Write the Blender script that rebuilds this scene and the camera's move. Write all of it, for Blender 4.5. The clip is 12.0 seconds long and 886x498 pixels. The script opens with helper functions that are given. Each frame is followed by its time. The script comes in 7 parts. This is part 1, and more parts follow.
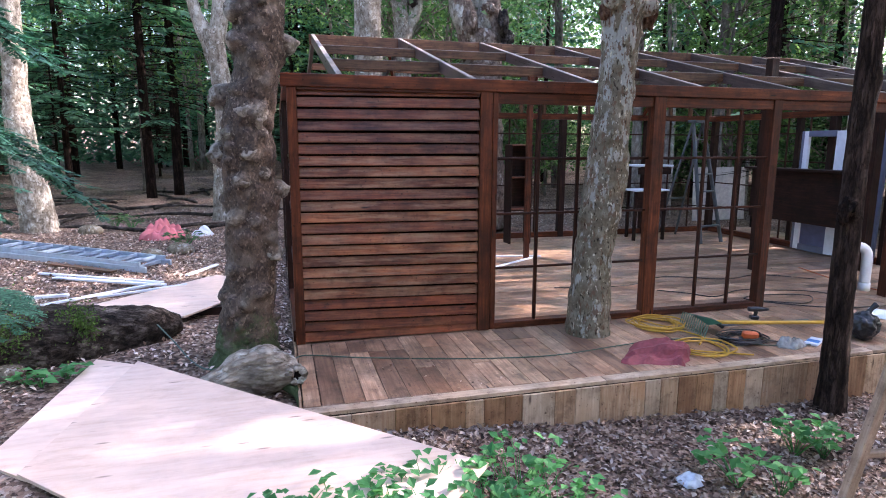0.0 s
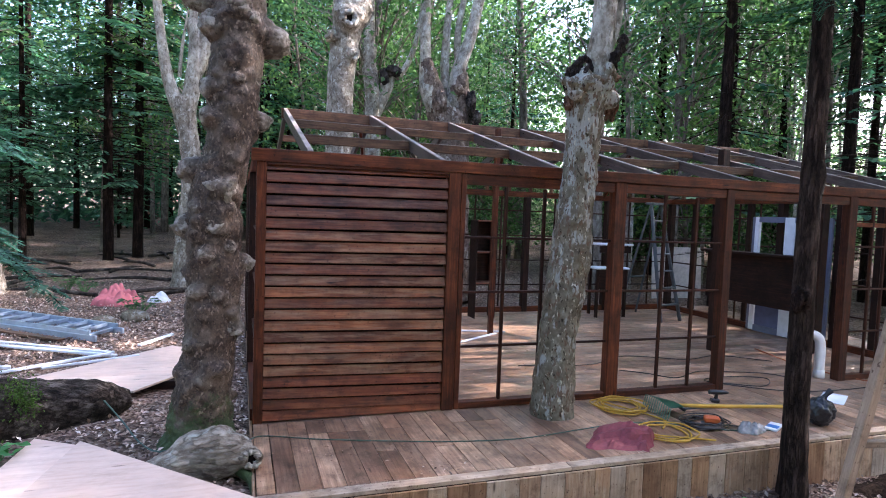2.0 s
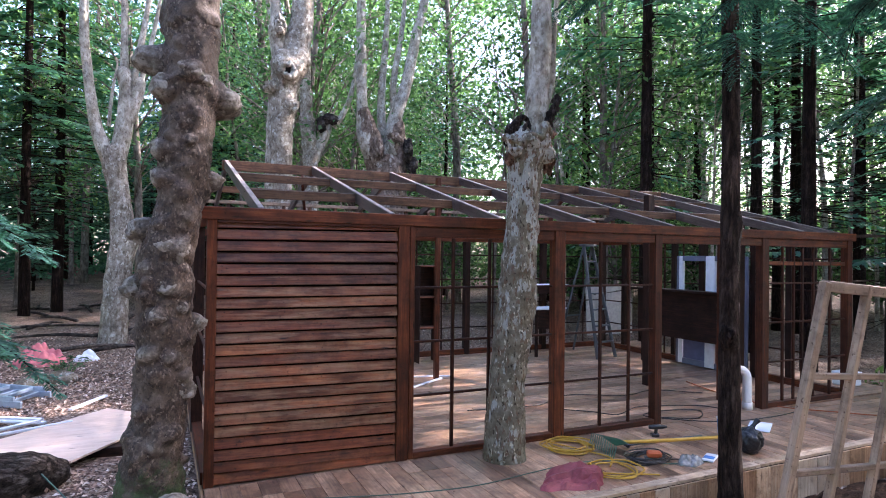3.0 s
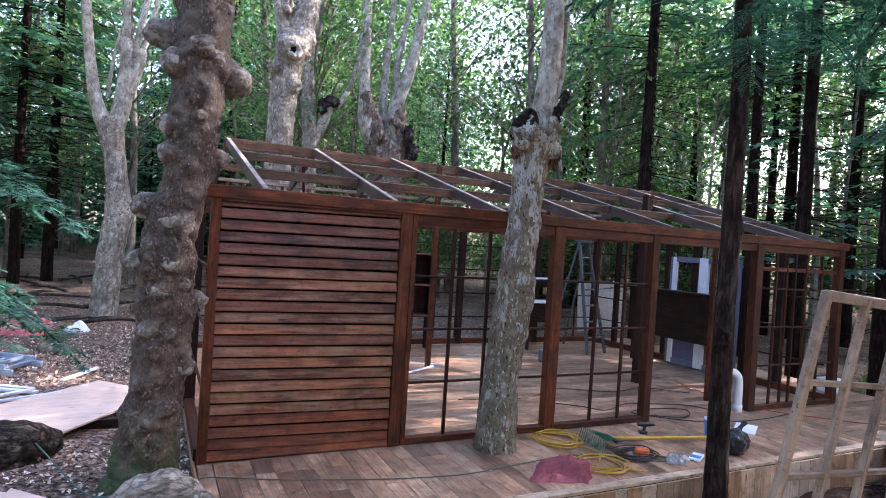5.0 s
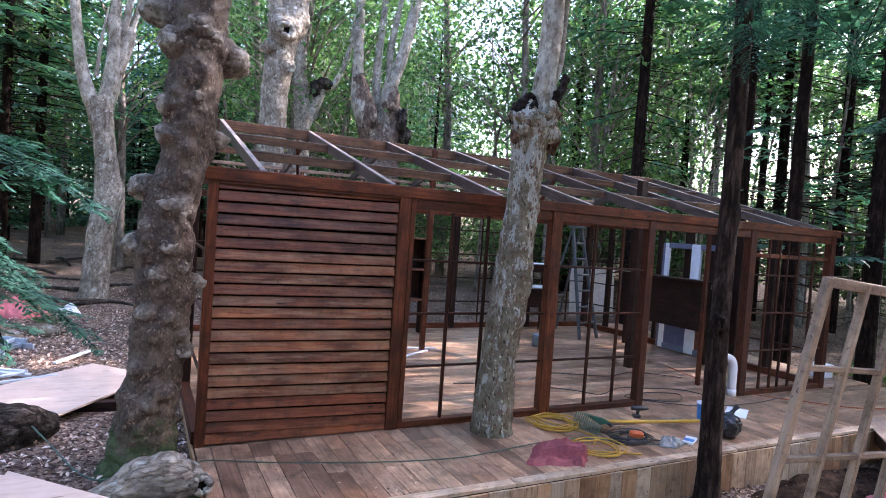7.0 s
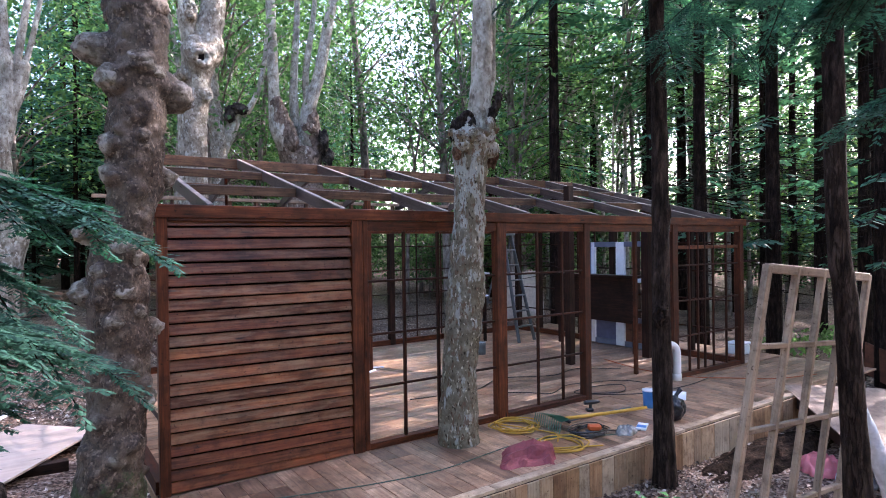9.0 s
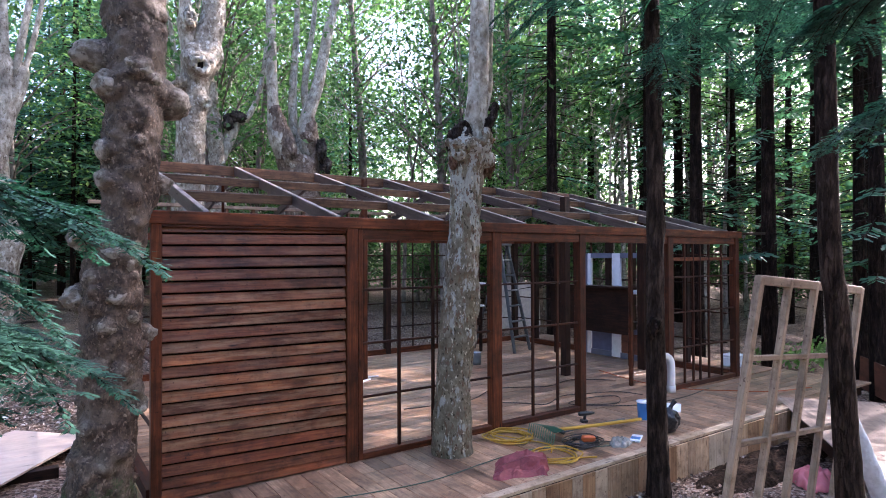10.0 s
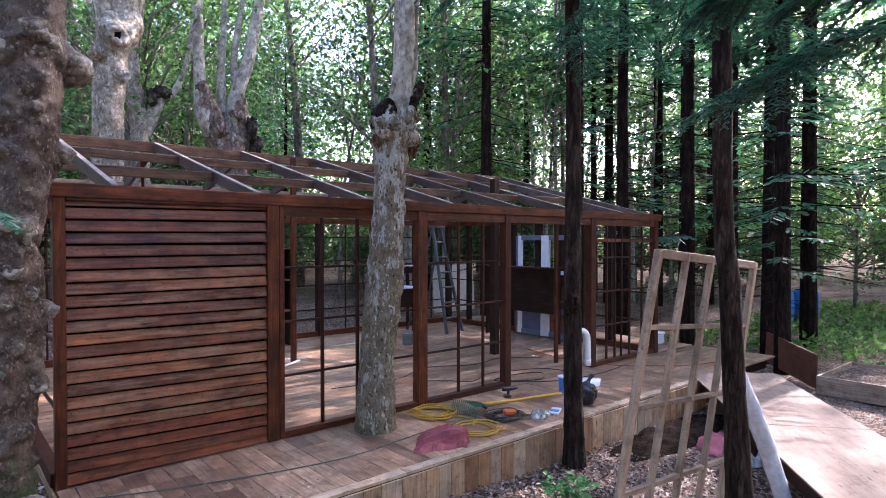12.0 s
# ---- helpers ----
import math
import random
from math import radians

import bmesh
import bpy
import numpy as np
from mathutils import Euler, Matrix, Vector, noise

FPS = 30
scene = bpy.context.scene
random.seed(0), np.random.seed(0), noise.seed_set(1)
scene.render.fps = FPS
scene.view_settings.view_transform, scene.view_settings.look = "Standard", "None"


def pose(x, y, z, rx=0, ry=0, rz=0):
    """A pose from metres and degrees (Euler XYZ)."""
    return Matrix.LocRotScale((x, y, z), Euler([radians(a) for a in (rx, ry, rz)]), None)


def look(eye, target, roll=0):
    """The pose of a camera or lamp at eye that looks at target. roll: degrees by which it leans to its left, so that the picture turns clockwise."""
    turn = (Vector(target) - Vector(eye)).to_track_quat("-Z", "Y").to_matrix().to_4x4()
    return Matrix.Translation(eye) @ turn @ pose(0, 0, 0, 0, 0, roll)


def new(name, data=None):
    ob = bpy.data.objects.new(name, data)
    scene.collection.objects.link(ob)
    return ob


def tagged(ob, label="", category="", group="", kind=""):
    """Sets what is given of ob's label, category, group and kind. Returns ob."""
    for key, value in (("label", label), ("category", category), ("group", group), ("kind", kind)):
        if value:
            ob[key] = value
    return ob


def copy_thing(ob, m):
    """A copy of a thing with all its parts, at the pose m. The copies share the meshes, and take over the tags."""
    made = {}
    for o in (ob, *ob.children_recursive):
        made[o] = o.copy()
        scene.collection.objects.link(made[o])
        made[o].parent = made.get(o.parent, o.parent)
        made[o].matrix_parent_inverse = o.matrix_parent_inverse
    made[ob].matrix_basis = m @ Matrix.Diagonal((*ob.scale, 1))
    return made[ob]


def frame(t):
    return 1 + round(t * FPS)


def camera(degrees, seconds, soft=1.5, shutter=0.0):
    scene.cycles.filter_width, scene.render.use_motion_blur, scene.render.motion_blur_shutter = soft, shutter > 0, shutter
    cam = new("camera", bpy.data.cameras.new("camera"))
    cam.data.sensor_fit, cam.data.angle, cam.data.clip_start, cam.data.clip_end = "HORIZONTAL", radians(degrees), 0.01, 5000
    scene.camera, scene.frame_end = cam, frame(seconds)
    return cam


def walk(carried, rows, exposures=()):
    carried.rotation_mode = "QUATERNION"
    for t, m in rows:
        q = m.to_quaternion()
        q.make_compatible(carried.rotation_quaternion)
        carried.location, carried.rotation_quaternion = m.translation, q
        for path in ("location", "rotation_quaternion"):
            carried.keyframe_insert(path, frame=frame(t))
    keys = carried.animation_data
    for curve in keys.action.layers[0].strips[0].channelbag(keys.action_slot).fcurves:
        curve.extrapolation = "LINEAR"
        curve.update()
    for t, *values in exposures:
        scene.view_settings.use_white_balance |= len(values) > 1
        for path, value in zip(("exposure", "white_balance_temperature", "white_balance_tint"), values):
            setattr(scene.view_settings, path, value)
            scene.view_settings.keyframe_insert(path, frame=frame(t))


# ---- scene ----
cam = camera(73.1, 12.0, soft=1.0)
PATH = [
    (0, (-0.067, -4.924, 1.659), (0.456, -3.025, 1.314), 0.2),
    (0.5, (-0.073, -4.946, 1.669), (0.455, -3.043, 1.353), 0.3),
    (1, (-0.065, -4.904, 1.706), (0.565, -3.021, 1.468), 1.1),
    (1.5, (-0.096, -4.871, 1.728), (0.501, -2.967, 1.591), 2.6),
    (2, (-0.09, -4.906, 1.736), (0.553, -3.016, 1.62), 2.1),
    (2.5, (-0.117, -4.964, 1.791), (0.576, -3.088, 1.8), 1.6),
    (3, (-0.279, -4.991, 1.837), (0.567, -3.179, 1.859), 0.7),
    (5, (-0.371, -4.966, 1.844), (0.503, -3.167, 1.828), 3.6),
    (5.5, (-0.381, -4.955, 1.856), (0.512, -3.165, 1.882), 3.5),
    (6, (-0.393, -4.945, 1.861), (0.512, -3.162, 1.898), 3.4),
    (6.5, (-0.397, -4.952, 1.859), (0.523, -3.176, 1.874), 2.1),
    (7, (-0.436, -4.921, 1.837), (0.472, -3.14, 1.772), 4.0),
    (7.5, (-0.431, -4.858, 1.855), (0.615, -3.155, 1.934), 2.0),
    (9.3, (-0.794, -4.848, 1.863), (0.362, -3.216, 1.841), -1.2),
    (9.5, (-0.767, -4.856, 1.852), (0.421, -3.247, 1.865), -1.1),
    (10, (-0.751, -4.867, 1.856), (0.398, -3.23, 1.877), -0.2),
    (10.5, (-0.759, -4.86, 1.842), (0.435, -3.255, 1.844), 0.1),
    (11, (-0.784, -4.864, 1.847), (0.468, -3.304, 1.833), 1.7),
    (11.5, (-0.792, -4.891, 1.819), (0.445, -3.319, 1.795), 4.0),
    (12, (-0.635, -4.996, 1.786), (0.667, -3.478, 1.758), -0.0),
]
EXPOSURES = [(0.0, 2.8, 5950, 27), (0.6, 2.58, 5950, 27), (1.4, 2.63, 5930, 26), (2.0, 2.68, 5900, 23), (3.0, 2.72, 5900, 27), (7.5, 2.72, 5900, 27), (9.5, 2.66, 5900, 28), (11.2, 2.66, 5900, 29), (12.0, 2.6, 5900, 30)]
walk(cam, [(t, look(eye, target, roll)) for t, eye, target, roll in PATH], EXPOSURES)

# ---- world, sun, exposure ----
SUN_ELEV, SUN_AZ = radians(33), radians(92)      # azimuth from +Y towards +X
world = bpy.data.worlds.new("sky")
scene.world = world
world.use_nodes = True
wn = world.node_tree.nodes
sky = wn.new("ShaderNodeTexSky")
sky.sky_type = "NISHITA"
sky.sun_disc = False
sky.sun_elevation = SUN_ELEV
sky.sun_rotation = SUN_AZ
sky.dust_density = 3.0
sky.air_density = 1.2
wn["Background"].inputs["Strength"].default_value = 0.15
world.node_tree.links.new(sky.outputs[0], wn["Background"].inputs["Color"])
sun_data = bpy.data.lights.new("sun", "SUN")
sun_data.energy = 4.0
sun_data.angle = radians(0.6)
sun_data.color = (1.0, 0.93, 0.82)
sun = new("sun", sun_data)
to_sun = Vector((math.cos(SUN_ELEV) * math.sin(SUN_AZ), math.cos(SUN_ELEV) * math.cos(SUN_AZ), math.sin(SUN_ELEV)))
sun.matrix_basis = Matrix.Translation((10, 20, 30)) @ to_sun.to_track_quat("Z", "Y").to_matrix().to_4x4()


# ---- materials ----
def material(name):
    m = bpy.data.materials.new(name)
    m.use_nodes = True
    nt = m.node_tree
    return m, nt, nt.nodes, nt.links, nt.nodes["Principled BSDF"]


def ramp(nodes, stops):
    r = nodes.new("ShaderNodeValToRGB")
    el = r.color_ramp.elements
    while len(el) < len(stops):
        el.new(0.5)
    for e, (p, c) in zip(el, stops):
        e.position, e.color = p, (*c, 1)
    return r


def noise_tex(nodes, links, vec, scale, detail=4, rough=0.6):
    n = nodes.new("ShaderNodeTexNoise")
    n.inputs["Scale"].default_value = scale
    n.inputs["Detail"].default_value = detail
    n.inputs["Roughness"].default_value = rough
    links.new(vec, n.inputs["Vector"])
    return n


def mixer(nodes, links, a, b, fac, mode="MIX"):
    mx = nodes.new("ShaderNodeMix")
    mx.data_type, mx.blend_type = "RGBA", mode
    for sock, v in (("A", a), ("B", b), ("Factor", fac)):
        s = [i for i in mx.inputs if i.name == sock and (i.type == "RGBA" or sock == "Factor")][0]
        if isinstance(v, (int, float)):
            s.default_value = v
        elif isinstance(v, tuple):
            s.default_value = (*v, 1)
        else:
            links.new(v, s)
    return [o for o in mx.outputs if o.type == "RGBA"][0]


def bump(nodes, links, height, strength, dist, bsdf):
    b = nodes.new("ShaderNodeBump")
    b.inputs["Strength"].default_value = strength
    b.inputs["Distance"].default_value = dist
    links.new(height, b.inputs["Height"])
    links.new(b.outputs[0], bsdf.inputs["Normal"])


def wood(name, dark, mid, light, rough=0.6, var=0.45, grain=22.0, stain=None, gloss=0.35, dirt=0.4, streak=None):
    """Board whose grain runs along its own X."""
    m, nt, nodes, links, bsdf = material(name)
    tc = nodes.new("ShaderNodeTexCoord")
    info = nodes.new("ShaderNodeObjectInfo")
    off = nodes.new("ShaderNodeVectorMath")
    off.operation = "MULTIPLY_ADD"
    comb = nodes.new("ShaderNodeCombineXYZ")
    for i in range(3):
        links.new(info.outputs["Random"], comb.inputs[i])
    links.new(comb.outputs[0], off.inputs[0])
    off.inputs[1].default_value = (37, 19, 11)
    links.new(tc.outputs["Object"], off.inputs[2])
    mp = nodes.new("ShaderNodeMapping")
    mp.inputs["Scale"].default_value = (1.3, grain, grain)
    links.new(off.outputs[0], mp.inputs["Vector"])
    fine = noise_tex(nodes, links, mp.outputs[0], 2.2, 6, 0.65)
    big = noise_tex(nodes, links, off.outputs[0], 2.6, 3, 0.6)
    knots = nodes.new("ShaderNodeTexVoronoi")
    knots.inputs["Scale"].default_value = 3.0
    mk = nodes.new("ShaderNodeMapping")
    mk.inputs["Scale"].default_value = (0.8, 3.5, 3.5)
    links.new(off.outputs[0], mk.inputs["Vector"])
    links.new(mk.outputs[0], knots.inputs["Vector"])
    col = ramp(nodes, [(0.25, dark), (0.5, mid), (0.75, light)])
    links.new(fine.outputs["Fac"], col.inputs["Fac"])
    tone = ramp(nodes, [(0.3, (1 - var,) * 3), (0.7, (1 + var * 0.5,) * 3)])
    links.new(big.outputs["Fac"], tone.inputs["Fac"])
    c = mixer(nodes, links, col.outputs[0], tone.outputs[0], 1.0, "MULTIPLY")
    piece = ramp(nodes, [(0.0, (1 - var * 0.9, 1 - var, 1 - var * 1.05)), (0.5, (1, 0.97, 0.93)), (1.0, (1 + var * 0.45, 1 + var * 0.35, 1 + var * 0.2))])
    links.new(info.outputs["Random"], piece.inputs["Fac"])
    c = mixer(nodes, links, c, piece.outputs[0], 1.0, "MULTIPLY")
    kr = ramp(nodes, [(0.05, (1, 1, 1)), (0.12, (0, 0, 0))])
    links.new(knots.outputs["Distance"], kr.inputs["Fac"])
    c = mixer(nodes, links, c, tuple(v * 0.45 for v in dark), kr.outputs[0])
    if stain:
        st = noise_tex(nodes, links, off.outputs[0], 1.1, 5, 0.7)
        sr = ramp(nodes, [(0.48, (0, 0, 0)), (0.66, (0.8, 0.8, 0.8))])
        links.new(st.outputs["Fac"], sr.inputs["Fac"])
        c = mixer(nodes, links, c, stain, sr.outputs[0])
    if streak:
        # long weathered streaks running with the grain
        ms = nodes.new("ShaderNodeMapping")
        ms.inputs["Scale"].default_value = (1.0, 9.0, 9.0)
        links.new(off.outputs[0], ms.inputs["Vector"])
        sk = noise_tex(nodes, links, ms.outputs[0], 2.8, 7, 0.66)
        sf = ramp(nodes, [(0.46, (0, 0, 0)), (0.66, (0.7, 0.7, 0.7))])
        links.new(sk.outputs["Fac"], sf.inputs["Fac"])
        c = mixer(nodes, links, c, streak, sf.outputs[0])
    if dirt:
        dn = noise_tex(nodes, links, off.outputs[0], 7.0, 8, 0.72)
        dr = ramp(nodes, [(0.36, (1 - dirt, 1 - dirt * 1.08, 1 - dirt * 1.15)), (0.5, (1, 1, 1)), (0.66, (1 + dirt * 0.35, 1 + dirt * 0.32, 1 + dirt * 0.26))])
        links.new(dn.outputs["Fac"], dr.inputs["Fac"])
        c = mixer(nodes, links, c, dr.outputs[0], 1.0, "MULTIPLY")
    if dirt > 0.1:
        sn = noise_tex(nodes, links, off.outputs[0], 46.0, 3, 0.6)
        sp = ramp(nodes, [(0.3, (0.35, 0.28, 0.24)), (0.36, (1, 1, 1))])
        links.new(sn.outputs["Fac"], sp.inputs["Fac"])
        c = mixer(nodes, links, c, sp.outputs[0], 1.0, "MULTIPLY")
    links.new(c, bsdf.inputs["Base Color"])
    rr = nodes.new("ShaderNodeMapRange")
    rr.inputs["To Min"].default_value, rr.inputs["To Max"].default_value = rough - 0.12, rough + 0.15
    links.new(fine.outputs["Fac"], rr.inputs["Value"])
    links.new(rr.outputs[0], bsdf.inputs["Roughness"])
    bsdf.inputs["Specular IOR Level"].default_value = gloss
    bump(nodes, links, fine.outputs["Fac"], 0.5, 0.004, bsdf)
    return m


def bark(name, dark, mid, light, patch=None, scale=9.0, stretch=0.5, depth=0.02, crack=0.5, patch_scale=9.0, patch_at=0.55, pits=0.0, along="z"):
    m, nt, nodes, links, bsdf = material(name)
    tc = nodes.new("ShaderNodeTexCoord")
    mp = nodes.new("ShaderNodeMapping")
    mp.inputs["Scale"].default_value = (stretch, 1, 1) if along == "x" else (1, 1, stretch)
    links.new(tc.outputs["Object"], mp.inputs["Vector"])
    n1 = noise_tex(nodes, links, mp.outputs[0], scale, 9, 0.72)
    n2 = noise_tex(nodes, links, tc.outputs["Object"], 2.6, 5, 0.6)
    vo = nodes.new("ShaderNodeTexVoronoi")
    vo.feature = "DISTANCE_TO_EDGE"
    vo.inputs["Scale"].default_value = scale * 1.4
    warp = mixer(nodes, links, mp.outputs[0], n1.outputs["Color"], 0.1)
    links.new(warp, vo.inputs["Vector"])
    col = ramp(nodes, [(0.36, dark), (0.5, mid), (0.64, light)])
    links.new(n1.outputs["Fac"], col.inputs["Fac"])
    c = col.outputs[0]
    if patch:
        pr = ramp(nodes, [(patch_at, (0, 0, 0)), (patch_at + 0.05, (0.9, 0.9, 0.9))])
        n3 = noise_tex(nodes, links, mp.outputs[0], patch_scale, 7, 0.68)
        links.new(n3.outputs["Fac"], pr.inputs["Fac"])
        c = mixer(nodes, links, c, patch, pr.outputs[0])
    tone = ramp(nodes, [(0.32, (0.55, 0.55, 0.55)), (0.68, (1.25, 1.25, 1.25))])
    links.new(n2.outputs["Fac"], tone.inputs["Fac"])
    c = mixer(nodes, links, c, tone.outputs[0], 1.0, "MULTIPLY")
    cr = ramp(nodes, [(0.0, (0.3, 0.28, 0.27)), (0.1, (1, 1, 1))])
    links.new(vo.outputs["Distance"], cr.inputs["Fac"])
    c = mixer(nodes, links, c, mixer(nodes, links, c, cr.outputs[0], 1.0, "MULTIPLY"), crack)
    if pits:
        pv = noise_tex(nodes, links, mp.outputs[0], scale * 2.2, 3, 0.5)
        pp = ramp(nodes, [(0.34, (0.25, 0.22, 0.2)), (0.44, (1, 1, 1))])
        links.new(pv.outputs["Fac"], pp.inputs["Fac"])
        c = mixer(nodes, links, c, mixer(nodes, links, c, pp.outputs[0], 1.0, "MULTIPLY"), pits)
    links.new(c, bsdf.inputs["Base Color"])
    bsdf.inputs["Roughness"].default_value = 0.85
    bsdf.inputs["Specular IOR Level"].default_value = 0.1
    h = mixer(nodes, links, n1.outputs["Color"], cr.outputs[0], 0.3)
    bump(nodes, links, h, 1.0, depth, bsdf)
    return m


def scaled_coords(nodes, links, scale):
    tc = nodes.new("ShaderNodeTexCoord")
    mp = nodes.new("ShaderNodeMapping")
    mp.inputs["Scale"].default_value = scale
    links.new(tc.outputs["Object"], mp.inputs["Vector"])
    return tc.outputs["Object"], mp.outputs[0]


def math_node(nodes, links, op, a, b):
    m = nodes.new("ShaderNodeMath")
    m.operation = op
    for i, v in enumerate((a, b)):
        if isinstance(v, (int, float)):
            m.inputs[i].default_value = v
        else:
            links.new(v, m.inputs[i])
    return m.outputs[0]


def stepped(nodes, links, value, lo, hi, top=1.0):
    """0 below lo, top above hi."""
    r = ramp(nodes, [(lo, (0, 0, 0)), (hi, (top, top, top))])
    links.new(value, r.inputs["Fac"])
    return r.outputs[0]


def knobbly_bark(name):
    """Brown pebbly bark, smooth grey-olive on the burls, moss at the foot."""
    m, nt, nodes, links, bsdf = material(name)
    flat, tall = scaled_coords(nodes, links, (1, 1, 0.7))
    n1 = noise_tex(nodes, links, flat, 30, 6, 0.62)
    warp = mixer(nodes, links, tall, n1.outputs["Color"], 0.035)
    cell = nodes.new("ShaderNodeTexVoronoi")
    cell.inputs["Scale"].default_value = 78
    links.new(warp, cell.inputs["Vector"])
    edge = nodes.new("ShaderNodeTexVoronoi")
    edge.feature = "DISTANCE_TO_EDGE"
    edge.inputs["Scale"].default_value = 78
    links.new(warp, edge.inputs["Vector"])
    tint = nodes.new("ShaderNodeSeparateColor")
    links.new(cell.outputs["Color"], tint.inputs[0])
    col = ramp(nodes, [(0.0, (0.03, 0.018, 0.011)), (0.45, (0.066, 0.041, 0.027)), (0.85, (0.105, 0.07, 0.048)), (1.0, (0.22, 0.168, 0.125))])
    links.new(tint.outputs[0], col.inputs["Fac"])
    c = col.outputs[0]
    big = noise_tex(nodes, links, flat, 5, 4, 0.6)
    c = mixer(nodes, links, c, (0.15, 0.11, 0.078), stepped(nodes, links, big.outputs["Fac"], 0.48, 0.62, 0.75))
    at = nodes.new("ShaderNodeAttribute")
    at.attribute_name = "burl"
    smooth = ramp(nodes, [(0.3, (0.07, 0.054, 0.038)), (0.46, (0.17, 0.14, 0.105)), (0.58, (0.4, 0.36, 0.3))])
    links.new(noise_tex(nodes, links, flat, 14, 6, 0.66).outputs["Fac"], smooth.inputs["Fac"])
    c = mixer(nodes, links, c, smooth.outputs[0], math_node(nodes, links, "MULTIPLY", at.outputs["Fac"], 0.8))
    pits = noise_tex(nodes, links, flat, 38, 3, 0.5)
    pr = ramp(nodes, [(0.3, (0.3, 0.26, 0.24)), (0.4, (1, 1, 1))])
    links.new(pits.outputs["Fac"], pr.inputs["Fac"])
    c = mixer(nodes, links, c, pr.outputs[0], 1.0, "MULTIPLY")
    er = ramp(nodes, [(0.0, (0.35, 0.32, 0.3)), (0.09, (1, 1, 1))])
    links.new(edge.outputs["Distance"], er.inputs["Fac"])
    away = math_node(nodes, links, "SUBTRACT", 1.0, at.outputs["Fac"])
    c = mixer(nodes, links, c, mixer(nodes, links, c, er.outputs[0], 1.0, "MULTIPLY"), math_node(nodes, links, "MULTIPLY", away, 0.75))
    sep = nodes.new("ShaderNodeSeparateXYZ")
    links.new(flat, sep.inputs[0])
    up = nodes.new("ShaderNodeMapRange")
    up.inputs["From Min"].default_value, up.inputs["From Max"].default_value = 1.15, 0.2
    links.new(sep.outputs["Z"], up.inputs["Value"])
    mn = noise_tex(nodes, links, flat, 9.0, 8, 0.78)
    mossy = stepped(nodes, links, math_node(nodes, links, "MULTIPLY", up.outputs[0], mn.outputs["Fac"]), 0.33, 0.44, 0.85)
    c = mixer(nodes, links, c, (0.05, 0.085, 0.022), mossy)
    links.new(c, bsdf.inputs["Base Color"])
    bsdf.inputs["Roughness"].default_value = 0.62
    bsdf.inputs["Specular IOR Level"].default_value = 0.35
    h = mixer(nodes, links, n1.outputs["Color"], er.outputs[0], 0.45)
    bump(nodes, links, h, 1.0, 0.02, bsdf)
    return m


def flaky_bark(name):
    """Olive-grey bark shedding small pale and brown flakes, whiter high up."""
    m, nt, nodes, links, bsdf = material(name)
    flat, tall = scaled_coords(nodes, links, (1, 1, 0.42))
    base = noise_tex(nodes, links, flat, 9, 5, 0.65)
    col = ramp(nodes, [(0.34, (0.085, 0.068, 0.043)), (0.5, (0.145, 0.12, 0.08)), (0.66, (0.21, 0.18, 0.13))])
    links.new(base.outputs["Fac"], col.inputs["Fac"])
    c = col.outputs[0]
    sep = nodes.new("ShaderNodeSeparateXYZ")
    links.new(flat, sep.inputs[0])
    rise = nodes.new("ShaderNodeMapRange")
    rise.inputs["From Min"].default_value, rise.inputs["From Max"].default_value = 1.6, 3.4
    rise.inputs["To Max"].default_value = 0.14
    links.new(sep.outputs["Z"], rise.inputs["Value"])
    grey = noise_tex(nodes, links, tall, 13, 5, 0.6)
    c = mixer(nodes, links, c, (0.31, 0.305, 0.27), stepped(nodes, links, math_node(nodes, links, "ADD", grey.outputs["Fac"], rise.outputs[0]), 0.57, 0.62, 0.85))
    brown = noise_tex(nodes, links, tall, 31, 4, 0.55)
    c = mixer(nodes, links, c, (0.12, 0.07, 0.042), stepped(nodes, links, brown.outputs["Fac"], 0.57, 0.6, 0.9))
    cream = noise_tex(nodes, links, tall, 44, 4, 0.6)
    c = mixer(nodes, links, c, (0.5, 0.44, 0.33), stepped(nodes, links, cream.outputs["Fac"], 0.62, 0.645, 0.85))
    dark = noise_tex(nodes, links, tall, 52, 3, 0.5)
    pr = ramp(nodes, [(0.34, (0.22, 0.18, 0.15)), (0.38, (1, 1, 1))])
    links.new(dark.outputs["Fac"], pr.inputs["Fac"])
    c = mixer(nodes, links, c, pr.outputs[0], 1.0, "MULTIPLY")
    links.new(c, bsdf.inputs["Base Color"])
    bsdf.inputs["Roughness"].default_value = 0.75
    bsdf.inputs["Specular IOR Level"].default_value = 0.2
    h = mixer(nodes, links, brown.outputs["Color"], cream.outputs["Color"], 0.5)
    bump(nodes, links, h, 1.0, 0.02, bsdf)
    return m


